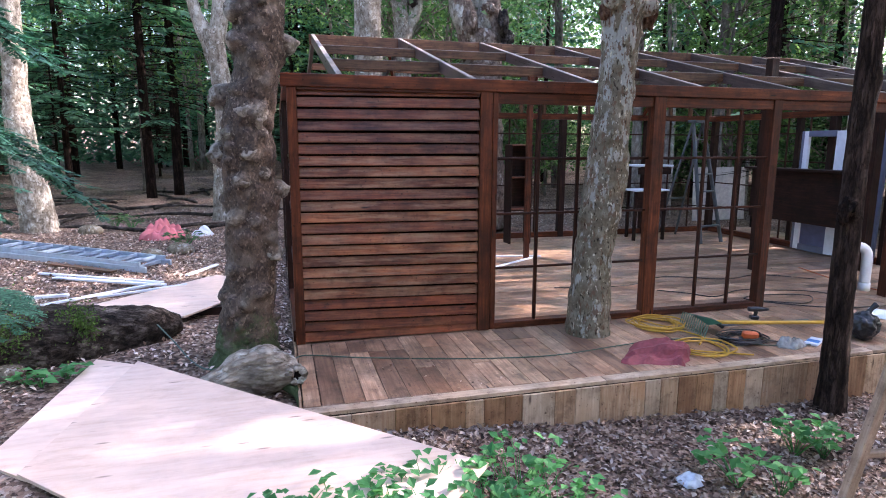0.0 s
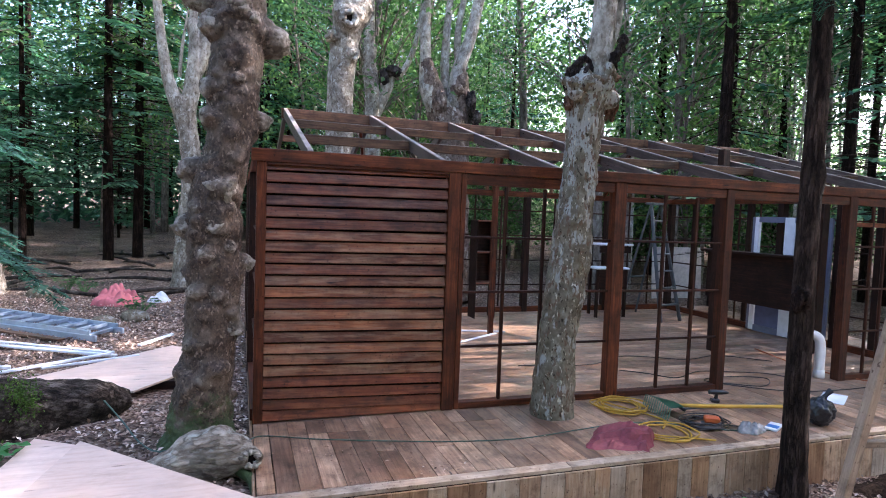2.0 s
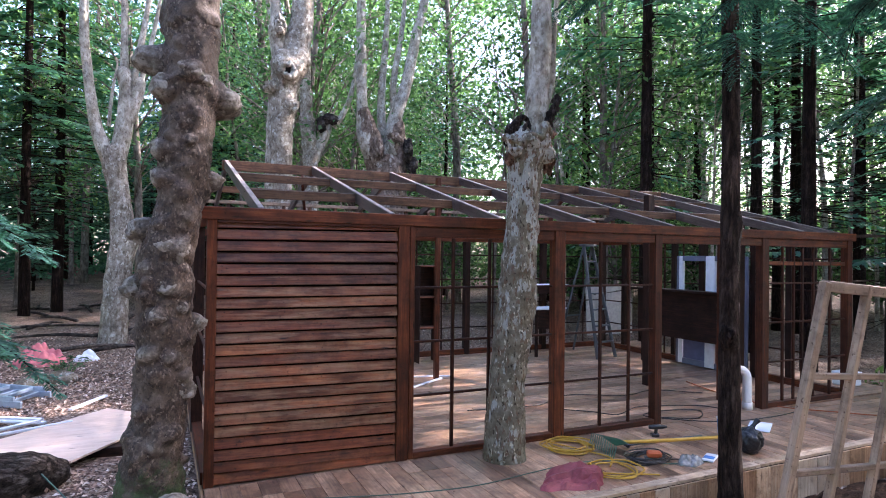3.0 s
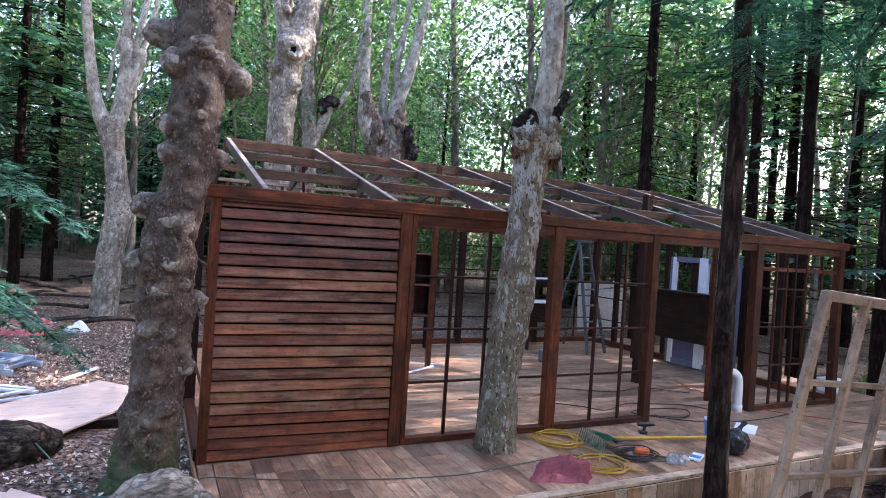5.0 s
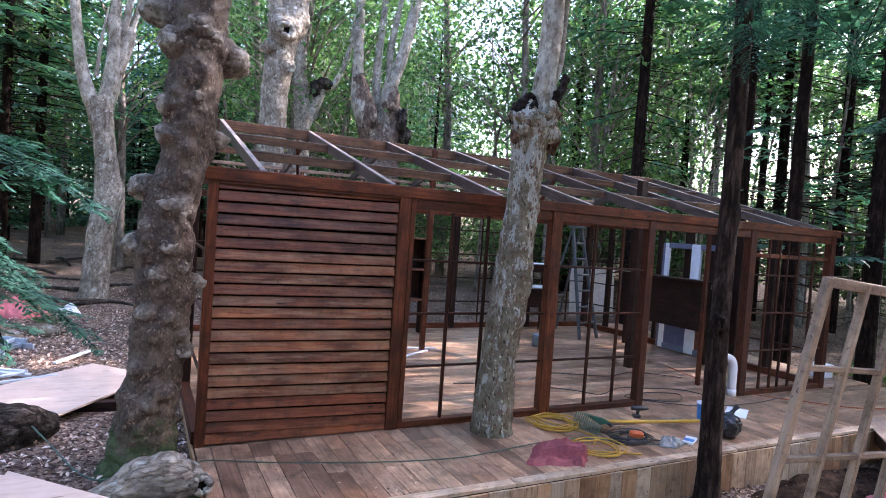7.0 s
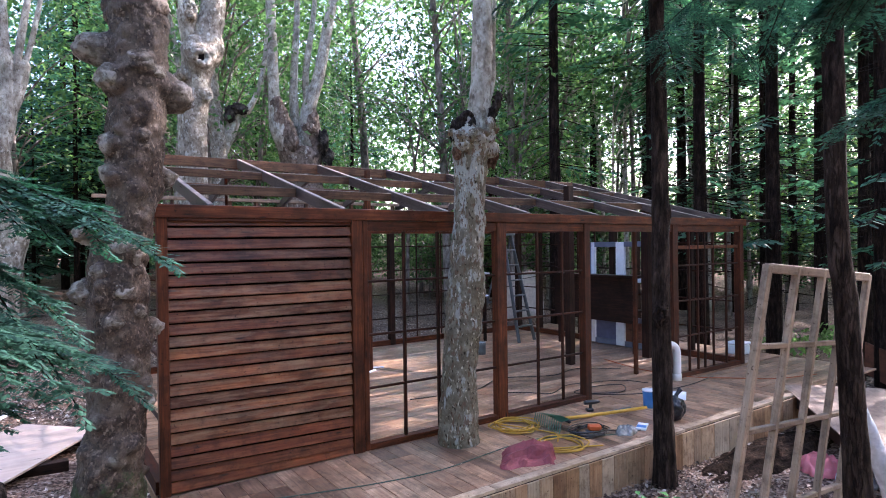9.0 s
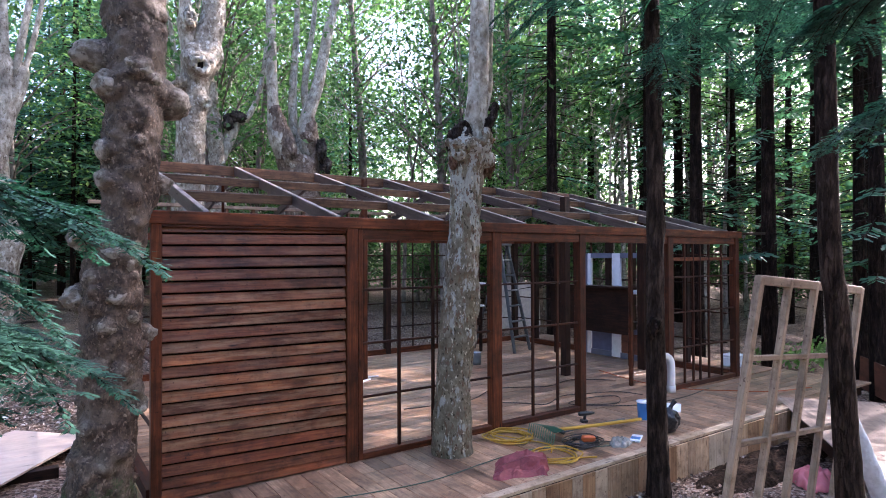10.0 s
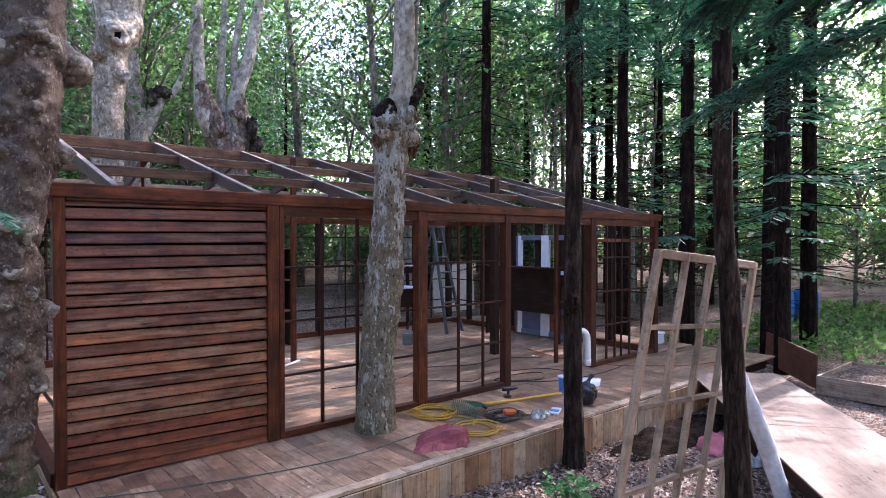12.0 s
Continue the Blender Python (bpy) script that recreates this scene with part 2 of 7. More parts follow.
def leaf_mat(name, dark, light, trans=0.5, rough=0.5):
    m, nt, nodes, links, bsdf = material(name)
    geo = nodes.new("ShaderNodeNewGeometry")
    info = nodes.new("ShaderNodeObjectInfo")
    col = ramp(nodes, [(0.0, dark), (0.6, tuple((a + b) / 2 for a, b in zip(dark, light))), (1.0, light)])
    links.new(geo.outputs["Random Per Island"], col.inputs["Fac"])
    tone = ramp(nodes, [(0.0, (0.7, 0.75, 0.8)), (1.0, (1.2, 1.15, 1.0))])
    links.new(info.outputs["Random"], tone.inputs["Fac"])
    c = mixer(nodes, links, col.outputs[0], tone.outputs[0], 1.0, "MULTIPLY")
    links.new(c, bsdf.inputs["Base Color"])
    bsdf.inputs["Roughness"].default_value = rough
    bsdf.inputs["Specular IOR Level"].default_value = 0.3
    tr = nodes.new("ShaderNodeBsdfTranslucent")
    tcol = mixer(nodes, links, c, (0.95, 1.3, 0.88), 1.0, "MULTIPLY")
    links.new(tcol, tr.inputs["Color"])
    ms = nodes.new("ShaderNodeMixShader")
    ms.inputs[0].default_value = trans
    links.new(bsdf.outputs[0], ms.inputs[1])
    links.new(tr.outputs[0], ms.inputs[2])
    links.new(ms.outputs[0], nodes["Material Output"].inputs["Surface"])
    return m


def plain(name, color, rough=0.5, metal=0.0, var=0.15, scale=12.0, bumpy=0.0, gloss=0.5):
    m, nt, nodes, links, bsdf = material(name)
    tc = nodes.new("ShaderNodeTexCoord")
    n = noise_tex(nodes, links, tc.outputs["Object"], scale, 5, 0.6)
    big = noise_tex(nodes, links, tc.outputs["Object"], scale * 0.18, 3, 0.6)
    r = ramp(nodes, [(0.3, tuple(v * (1 - var) for v in color)), (0.7, tuple(min(1, v * (1 + var)) for v in color))])
    links.new(n.outputs["Fac"], r.inputs["Fac"])
    t = ramp(nodes, [(0.35, (1 - var,) * 3), (0.65, (1, 1, 1))])
    links.new(big.outputs["Fac"], t.inputs["Fac"])
    links.new(mixer(nodes, links, r.outputs[0], t.outputs[0], 1.0, "MULTIPLY"), bsdf.inputs["Base Color"])
    bsdf.inputs["Roughness"].default_value = rough
    bsdf.inputs["Metallic"].default_value = metal
    bsdf.inputs["Specular IOR Level"].default_value = gloss
    if bumpy:
        bump(nodes, links, n.outputs["Fac"], 0.6, bumpy, bsdf)
    return m


def litter_mat():
    m, nt, nodes, links, bsdf = material("leaf_litter_ground")
    tc = nodes.new("ShaderNodeTexCoord")
    v = nodes.new("ShaderNodeTexVoronoi")
    v.inputs["Scale"].default_value = 40.0
    n = noise_tex(nodes, links, tc.outputs["Object"], 30.0, 5, 0.7)
    big = noise_tex(nodes, links, tc.outputs["Object"], 0.9, 5, 0.65)
    warp = mixer(nodes, links, tc.outputs["Object"], n.outputs["Color"], 0.03)
    links.new(warp, v.inputs["Vector"])
    sep = nodes.new("ShaderNodeSeparateColor")
    links.new(v.outputs["Color"], sep.inputs[0])
    col = ramp(nodes, [(0.0, (0.05, 0.032, 0.023)), (0.35, (0.16, 0.1, 0.07)), (0.65, (0.29, 0.2, 0.15)), (0.9, (0.42, 0.32, 0.255)), (1.0, (0.5, 0.44, 0.38))])
    links.new(sep.outputs[0], col.inputs["Fac"])
    t = ramp(nodes, [(0.35, (0.45, 0.42, 0.4)), (0.6, (1.05, 1, 0.98))])
    links.new(big.outputs["Fac"], t.inputs["Fac"])
    c = mixer(nodes, links, col.outputs[0], t.outputs[0], 1.0, "MULTIPLY")
    g = ramp(nodes, [(0.3, (0.6, 0.6, 0.6)), (0.7, (1.1, 1.1, 1.1))])
    links.new(n.outputs["Fac"], g.inputs["Fac"])
    c = mixer(nodes, links, c, g.outputs[0], 1.0, "MULTIPLY")
    links.new(c, bsdf.inputs["Base Color"])
    bsdf.inputs["Roughness"].default_value = 0.9
    bsdf.inputs["Specular IOR Level"].default_value = 0.2
    h = mixer(nodes, links, v.outputs["Distance"], n.outputs["Color"], 0.4)
    bump(nodes, links, h, 0.9, 0.03, bsdf)
    return m


def dead_leaf_mat(name, k):
    m, nt, nodes, links, bsdf = material(name)
    geo = nodes.new("ShaderNodeNewGeometry")
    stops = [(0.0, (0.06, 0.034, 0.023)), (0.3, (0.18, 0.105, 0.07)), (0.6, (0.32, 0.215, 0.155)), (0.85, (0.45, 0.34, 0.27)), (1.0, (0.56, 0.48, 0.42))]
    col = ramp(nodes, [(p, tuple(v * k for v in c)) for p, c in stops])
    links.new(geo.outputs["Random Per Island"], col.inputs["Fac"])
    links.new(col.outputs[0], bsdf.inputs["Base Color"])
    bsdf.inputs["Roughness"].default_value = 0.7
    return m


STAIN = wood("stained_cedar", (0.026, 0.006, 0.0022), (0.092, 0.023, 0.0075), (0.2, 0.058, 0.019), rough=0.5, var=0.5, gloss=0.25)
SIDING_RED = wood("fresh_red_stain", (0.045, 0.01, 0.0035), (0.16, 0.036, 0.011), (0.27, 0.08, 0.026), rough=0.42, var=0.5, gloss=0.25, streak=(0.22, 0.07, 0.026))
SIDING_DARK = wood("old_dark_stain", (0.032, 0.009, 0.004), (0.125, 0.034, 0.012), (0.24, 0.08, 0.032), rough=0.42, var=0.5, gloss=0.25, dirt=0.34, streak=(0.18, 0.085, 0.045))
SIDING = wood("stained_siding", (0.05, 0.015, 0.006), (0.195, 0.059, 0.02), (0.35, 0.138, 0.055), rough=0.42, var=0.5, gloss=0.25, stain=(0.24, 0.115, 0.058), dirt=0.34, streak=(0.29, 0.165, 0.092))
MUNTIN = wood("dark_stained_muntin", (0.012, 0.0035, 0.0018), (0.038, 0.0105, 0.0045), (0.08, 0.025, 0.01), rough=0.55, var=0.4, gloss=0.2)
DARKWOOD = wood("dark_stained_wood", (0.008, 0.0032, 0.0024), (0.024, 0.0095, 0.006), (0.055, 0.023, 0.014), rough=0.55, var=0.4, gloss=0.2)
# near-black colour that stands in for shade in gaps and hollows
SHADE_BLACK = plain("shade_black", (0.008, 0.005, 0.004), rough=0.9, gloss=0.1)
RAFTER = wood("weathered_rafter", (0.028, 0.018, 0.016), (0.07, 0.047, 0.042), (0.16, 0.118, 0.108), rough=0.3, var=0.45, gloss=0.85, streak=(0.12, 0.09, 0.083))
PURLIN = wood("brown_purlin", (0.032, 0.012, 0.006), (0.1, 0.043, 0.02), (0.22, 0.115, 0.06), rough=0.45, var=0.5, gloss=0.4, streak=(0.16, 0.08, 0.042))
DECKING = wood("weathered_decking", (0.16, 0.078, 0.042), (0.42, 0.26, 0.165), (0.65, 0.475, 0.35), rough=0.34, var=0.56, stain=(0.27, 0.118, 0.057), gloss=0.5, dirt=0.48)
SKIRT_BROWN = wood("brown_skirt_board", (0.17, 0.08, 0.036), (0.33, 0.18, 0.09), (0.45, 0.28, 0.16), rough=0.65, var=0.3, stain=(0.2, 0.09, 0.04))
SKIRT_GREY = wood("grey_skirt_board", (0.27, 0.185, 0.125), (0.43, 0.32, 0.23), (0.55, 0.44, 0.335), rough=0.65, var=0.25, stain=(0.4, 0.26, 0.15))
SKIRT = wood("skirt_board", (0.28, 0.155, 0.085), (0.46, 0.3, 0.185), (0.58, 0.43, 0.3), rough=0.65, var=0.36, stain=(0.36, 0.18, 0.08))
RAWPINE = wood("raw_pine", (0.17, 0.115, 0.078), (0.28, 0.2, 0.142), (0.39, 0.295, 0.222), rough=0.65, var=0.3)
PLY = wood("plywood", (0.58, 0.4, 0.31), (0.69, 0.51, 0.41), (0.75, 0.59, 0.5), rough=0.65, var=0.12, grain=9.0, dirt=0.08)
PLYWORN = wood("worn_plywood", (0.23, 0.15, 0.108), (0.33, 0.23, 0.172), (0.41, 0.305, 0.243), rough=0.65, var=0.22, grain=9.0, dirt=0.25)
PLYEDGE = wood("plywood_edge", (0.12, 0.07, 0.05), (0.25, 0.16, 0.11), (0.35, 0.25, 0.18), rough=0.8, var=0.2)
BROWNPANEL = wood("brown_panel", (0.09, 0.03, 0.018), (0.16, 0.06, 0.035), (0.22, 0.09, 0.05), rough=0.5, var=0.2)
BURL_BARK = knobbly_bark("gnarled_bark")
LICHEN_BARK = flaky_bark("lichen_bark")
STUMP_BARK = bark("weathered_stump", (0.16, 0.11, 0.078), (0.34, 0.28, 0.215), (0.5, 0.44, 0.36), patch=(0.54, 0.52, 0.45), scale=14, stretch=0.3, depth=0.03, crack=0.12, patch_scale=9, pits=0.45, along="x")
MOTTLED = bark("mottled_trunk_bark", (0.17, 0.135, 0.1), (0.34, 0.29, 0.225), (0.5, 0.45, 0.375), patch=(0.64, 0.61, 0.53), scale=13, stretch=0.7, depth=0.03, crack=0.15, patch_scale=14, patch_at=0.55, pits=0.6)
PALE_BARK = bark("pale_beech_bark", (0.23, 0.19, 0.14), (0.41, 0.365, 0.295), (0.56, 0.52, 0.44), patch=(0.62, 0.59, 0.51), scale=12, stretch=0.6, depth=0.02, crack=0.1, patch_scale=9, pits=0.55)
TWIN_BASE = bark("brown_forked_bark", (0.09, 0.06, 0.045), (0.2, 0.145, 0.11), (0.32, 0.25, 0.2), patch=(0.46, 0.41, 0.35), scale=10, stretch=0.7, depth=0.04, crack=0.25, patch_scale=6, patch_at=0.58, pits=0.5)
CONIFER_BARK = bark("conifer_bark", (0.006, 0.0035, 0.0025), (0.022, 0.0125, 0.009), (0.055, 0.034, 0.025), scale=20, stretch=0.2, depth=0.04, crack=0.6)
GREY_BARK = bark("grey_sapling_bark", (0.1, 0.08, 0.065), (0.22, 0.18, 0.15), (0.38, 0.33, 0.28), scale=8, stretch=0.4, depth=0.01, crack=0.2)
NEAR_CONIFER = bark("near_conifer_bark", (0.011, 0.0065, 0.0045), (0.036, 0.0225, 0.0165), (0.085, 0.056, 0.042), scale=22, stretch=0.2, depth=0.04, crack=0.55)
# pale edge colour painted in for light along the roof timbers
LIT_EDGE = wood("lit_board_edge", (0.2, 0.16, 0.14), (0.33, 0.28, 0.25), (0.45, 0.39, 0.35), rough=0.6, var=0.35)
LOGBARK = bark("rotting_log_bark", (0.012, 0.009, 0.007), (0.05, 0.036, 0.027), (0.17, 0.14, 0.115), scale=16, stretch=0.22, depth=0.05, crack=0.4, along="x", pits=0.4)
ROT = bark("rotten_log", (0.012, 0.01, 0.009), (0.05, 0.04, 0.033), (0.13, 0.11, 0.095), scale=7, stretch=1.0, depth=0.03)
DARKROT = bark("dark_rotten_heartwood", (0.005, 0.0035, 0.003), (0.022, 0.015, 0.012), (0.085, 0.066, 0.056), scale=22, stretch=0.3, depth=0.03, crack=0.5, pits=0.5)
MOSS = plain("moss", (0.09, 0.16, 0.02), rough=0.95, var=0.5, scale=60, bumpy=0.02)
LITTER = litter_mat()
# same leaf colours twice: raised to paint in yard light, and darker
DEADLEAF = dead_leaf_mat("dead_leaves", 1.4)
DARKLEAF = dead_leaf_mat("dark_dead_leaves", 0.7)
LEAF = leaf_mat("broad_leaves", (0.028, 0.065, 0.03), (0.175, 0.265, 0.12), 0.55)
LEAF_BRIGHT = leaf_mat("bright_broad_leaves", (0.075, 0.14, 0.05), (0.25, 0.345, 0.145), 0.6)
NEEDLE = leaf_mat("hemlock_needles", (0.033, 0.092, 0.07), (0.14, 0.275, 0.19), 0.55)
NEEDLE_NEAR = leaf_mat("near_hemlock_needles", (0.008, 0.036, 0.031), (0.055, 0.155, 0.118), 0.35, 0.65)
SEEDLING = leaf_mat("seedling_leaves", (0.04, 0.16, 0.05), (0.12, 0.32, 0.11), 0.4)
ALU = plain("aluminium", (0.42, 0.5, 0.6), rough=0.4, metal=0.7, var=0.15)
WHITE = plain("white_paint", (0.75, 0.76, 0.8), rough=0.5, var=0.08)
PVC = plain("white_plastic", (0.72, 0.7, 0.7), rough=0.35, var=0.06)
REDCLOTH = plain("red_canvas", (0.24, 0.045, 0.052), rough=0.75, var=0.2, scale=40, bumpy=0.003)
PINKTARP = plain("faded_red_tarp", (0.55, 0.14, 0.15), rough=0.6, var=0.2, scale=10, bumpy=0.01)
YELLOW = plain("yellow_rubber", (0.52, 0.29, 0.025), rough=0.5, var=0.12)
BLACK = plain("black_plastic", (0.012, 0.012, 0.014), rough=0.35, var=0.2)
GREEN = plain("green_plastic", (0.02, 0.14, 0.075), rough=0.45, var=0.15)
ORANGE = plain("orange_plastic", (0.6, 0.12, 0.03), rough=0.45, var=0.12)
BLUE = plain("blue_plastic", (0.05, 0.2, 0.5), rough=0.4, var=0.12)
PAPER = plain("white_paper", (0.75, 0.76, 0.8), rough=0.7, var=0.05)
GREENCORD = plain("green_cord", (0.06, 0.11, 0.085), rough=0.6, var=0.1)
ORANGECORD = plain("orange_cord", (0.35, 0.09, 0.03), rough=0.6, var=0.1)
STEEL = plain("grey_steel", (0.11, 0.12, 0.125), rough=0.45, metal=0.3, var=0.2)


# ---- builders ----
def wm(ob):
    m = ob.matrix_basis.copy()
    while ob.parent:
        m = ob.parent.matrix_basis @ ob.matrix_parent_inverse @ m
        ob = ob.parent
    return m


def attach(ob, parent):
    if parent is not None:
        ob.parent = parent
        ob.matrix_parent_inverse = wm(parent).inverted()
    return ob


def thing(name, at=(0, 0, 0), label="", category="", group="", kind=""):
    ob = new(name)
    ob.empty_display_size = 0.1
    ob.location = at
    return tagged(ob, label, category, group, kind)


def mesh_of(bm, name, mat, smooth=False):
    me = bpy.data.meshes.new(name)
    bm.to_mesh(me)
    bm.free()
    me.materials.append(mat)
    if smooth:
        me.polygons.foreach_set("use_smooth", [True] * len(me.polygons))
    return me


def part(name, bm, mat, parent=None, label="", smooth=False, m=None):
    ob = new(name, bm if isinstance(bm, bpy.types.Mesh) else mesh_of(bm, name, mat, smooth))
    if m is not None:
        ob.matrix_basis = m
    attach(ob, parent)
    return tagged(ob, label) if label else ob


def add_box(bm, size, m=Matrix.Identity(4), bevel=0.0):
    r = bmesh.ops.create_cube(bm, size=1.0, matrix=m @ Matrix.Diagonal((*size, 1)))
    if bevel:
        es = {e for v in r["verts"] for e in v.link_edges}
        bmesh.ops.bevel(bm, geom=list(es), offset=bevel, segments=1, affect="EDGES")


BOXES = {}


def box_mesh(size, mat, bevel=0.004):
    key = (tuple(round(s, 3) for s in size), mat.name)
    if key not in BOXES:
        bm = bmesh.new()
        add_box(bm, key[0], bevel=min(bevel, min(size) * 0.3))
        BOXES[key] = mesh_of(bm, "board", mat)
    return BOXES[key]


def beam(name, p0, p1, w, h, mat, parent=None, label="", up=(0, 0, 1), roll=0.0, bevel=0.004):
    """A board from p0 to p1 along its own X; w across, h along up."""
    p0, p1 = Vector(p0), Vector(p1)
    x = (p1 - p0).normalized()
    u = Vector(up)
    if abs(x.dot(u)) > 0.98:
        u = Vector((0, 1, 0))
    y = u.cross(x).normalized()
    z = x.cross(y)
    m = Matrix((x, y, z)).transposed().to_4x4()
    m.translation = (p0 + p1) / 2
    if roll:
        m = m @ Matrix.Rotation(radians(roll), 4, "X")
    ob = new(name, box_mesh(((p1 - p0).length, w, h), mat, bevel))
    ob.matrix_basis = m
    attach(ob, parent)
    return tagged(ob, label) if label else ob


def mesh_np(name, verts, faces, mat, smooth=False):
    me = bpy.data.meshes.new(name)
    me.from_pydata(verts.tolist() if hasattr(verts, "tolist") else verts, [], faces.tolist() if hasattr(faces, "tolist") else faces)
    me.materials.append(mat)
    if smooth:
        me.polygons.foreach_set("use_smooth", [True] * len(me.polygons))
    me.update()
    return me


def spline(pts, n):
    """Catmull-Rom through rows of numbers."""
    p = np.array(pts, float)
    p = np.vstack([2 * p[0] - p[1], p, 2 * p[-1] - p[-2]])
    out = []
    for t in np.linspace(0, len(p) - 3 - 1e-6, n):
        i = int(t)
        f = t - i
        a, b, c, d = p[i:i + 4]
        out.append(0.5 * ((2 * b) + (c - a) * f + (2 * a - 5 * b + 4 * c - d) * f * f + (3 * b - a - 3 * c + d) * f ** 3))
    return np.array(out)


def tube(pts, n, seg, rough=0.0, freq=4.0, burls=(), seed=0, cap=True, blobs=(), mask=None):
    """Verts and faces of a trunk through rows x, y, z, radius, with uneven skin and round burls (height 0..1, angle, width, out)."""
    rows = spline(pts, n)
    verts, faces = [], []
    side = Vector((1, 0, 0))
    for i, (x, y, z, r) in enumerate(rows):
        a, b = rows[max(0, i - 1), :3], rows[min(n - 1, i + 1), :3]
        d = Vector(b - a).normalized()
        side = (side - d * side.dot(d)).normalized()
        other = d.cross(side)
        for k in range(seg):
            ang = 2 * math.pi * k / seg
            v = side * math.cos(ang) + other * math.sin(ang)
            q = Vector((x, y, z)) + v * r
            rr = r
            if rough:
                rr *= 1 + rough * (noise.noise(q * freq + Vector((seed * 7.1, 0, 0))) + 0.5 * noise.noise(q * freq * 2.7 + Vector((0, seed * 3.3, 0))) + 0.22 * noise.noise(q * freq * 6.5))
            drop = 0.0
            for bh, ba, bw, bo in burls:
                dz = (z - bh) / bw
                da = (ang - ba + math.pi) % (2 * math.pi) - math.pi
                da = da * r / bw
                e = dz * dz + da * da
                if e < 6:
                    g = math.exp(-e * e * 0.5)
                    rr += bo * g * (1 + 0.35 * noise.noise(q * 14))
            grown, skin = 0.0, rr
            for bx, by, bz, br in blobs:
                c = Vector((bx - x, by - y, bz - z))
                if abs(c.z) > br * 1.6:
                    continue
                wob = br * (1 + 0.3 * noise.noise(q * 6 + Vector((bx * 9, 0, 0))) + 0.16 * noise.noise(q * 17) + 0.08 * noise.noise(q * 40))
                cv = c.dot(v)
                d2 = wob * wob - (c - v * cv).length_squared
                t = cv + math.sqrt(d2) if d2 > 0 else cv - 1.6 * math.sqrt(-d2)
                k2 = 0.06
                h = max(k2 - abs(rr - t), 0.0) / k2
                new_r = max(rr, t) + h * h * k2 * 0.25
                grown = max(grown, min(1.0, max(0.0, (new_r - skin - 0.022) / 0.03)))
                rr = new_r
            if mask is not None:
                mask.append(grown)
            verts.append(tuple(Vector((x, y, z)) + v * rr))
    for i in range(n - 1):
        for k in range(seg):
            k2 = (k + 1) % seg
            faces.append((i * seg + k, i * seg + k2, (i + 1) * seg + k2, (i + 1) * seg + k))
    if cap:
        faces.append(tuple(range((n - 1) * seg, n * seg)))
        faces.append(tuple(reversed(range(seg))))
    return verts, faces


def join(*vf):
    verts, faces = [], []
    for v, f in vf:
        o = len(verts)
        verts += v
        faces += [tuple(i + o for i in q) for q in f]
    return verts, faces


def cord(name, pts, r, mat, label, category, parent=None, n=None):
    v, f = tube([(*p, r) for p in pts], n or len(pts) * 6, 6)
    ob = new(name, mesh_np(name, v, f, mat, True))
    attach(ob, parent)
    return tagged(ob, label, category) if label else ob


def ground_z(x, y):
    h = np.interp(x, [-9, -3, -1.2, -0.4, 0.4, 2.2, 3.7, 9], [0.0, 0.03, 0.03, 0.0, -0.19, -0.3, -0.38, -0.36])
    back = np.clip((y - 6.0) / 5.0, 0, 1)
    h = h * (1 - back) + back * (-0.05 if x > 1 else 0.03)
    r = math.hypot(x, y)
    return float(h + max(0, r - 14) * 0.022 + 0.035 * noise.noise(Vector((x * 0.9, y * 0.9, 3.0))) + 0.012 * noise.noise(Vector((x * 4, y * 4, 1.0))))


def leaves_mesh(name, centers, sizes, mat, rng, flat=0.0, aspect=0.55):
    """Folded four-point leaves at the given centres."""
    n = len(centers)
    d = rng.normal(size=(n, 3))
    d[:, 2] *= 1 - flat
    d /= np.linalg.norm(d, axis=1)[:, None]
    nrm = rng.normal(size=(n, 3)) * (1 - flat) + np.array([0, 0, 1.0]) * (0.5 + flat * 1.5)
    s = np.cross(d, nrm)
    s /= np.linalg.norm(s, axis=1)[:, None] + 1e-9
    u = np.cross(s, d)
    L = np.asarray(sizes)[:, None]
    a = centers - d * L * 0.5
    b = centers + s * L * aspect * 0.5 + u * L * 0.08
    c = centers + d * L * 0.5 - u * L * 0.1
    e = centers - s * L * aspect * 0.5 + u * L * 0.08
    verts = np.stack([a, b, c, e], 1).reshape(-1, 3)
    i = np.arange(n)[:, None] * 4
    faces = np.concatenate([i + [0, 1, 2], i + [0, 2, 3]], 0)
    return mesh_np(name, verts, faces, mat)


# ---- ground ----
def build_ground():
    def axis(lo, hi, step, far):
        a = np.arange(lo, hi + 1e-6, step)
        g = [hi + step * (1.35 ** k - 1) / 0.35 for k in range(1, 60)]
        g = [v for v in g if v < far] + [far]
        b = [lo - (v - hi) for v in g]
        return np.array(sorted(b) + list(a) + g)
    xs, ys = axis(-7, 11, 0.16, 400), axis(-6, 12, 0.16, 400)
    verts = [(x, y, ground_z(x, y)) for y in ys for x in xs]
    w = len(xs)
    faces = [(j * w + i, j * w + i + 1, (j + 1) * w + i + 1, (j + 1) * w + i) for j in range(len(ys) - 1) for i in range(w - 1)]
    ob = new("ground", mesh_np("ground", verts, faces, LITTER, True))
    tagged(ob, "forest floor covered in brown leaf litter", "ground", kind="structure")


build_ground()

# ---- cabin frame ----
XR, YB = 8.15, 5.0
POST = 0.1
RAILS = (0.56, 1.05, 1.54)


def post(wall, x, y, z1=2.1, w=POST, d=POST, mat=STAIN, z0=0.0):
    return beam("post", (x, y, z0), (x, y, z1), d, w, mat, wall, up=(1, 0, 0))


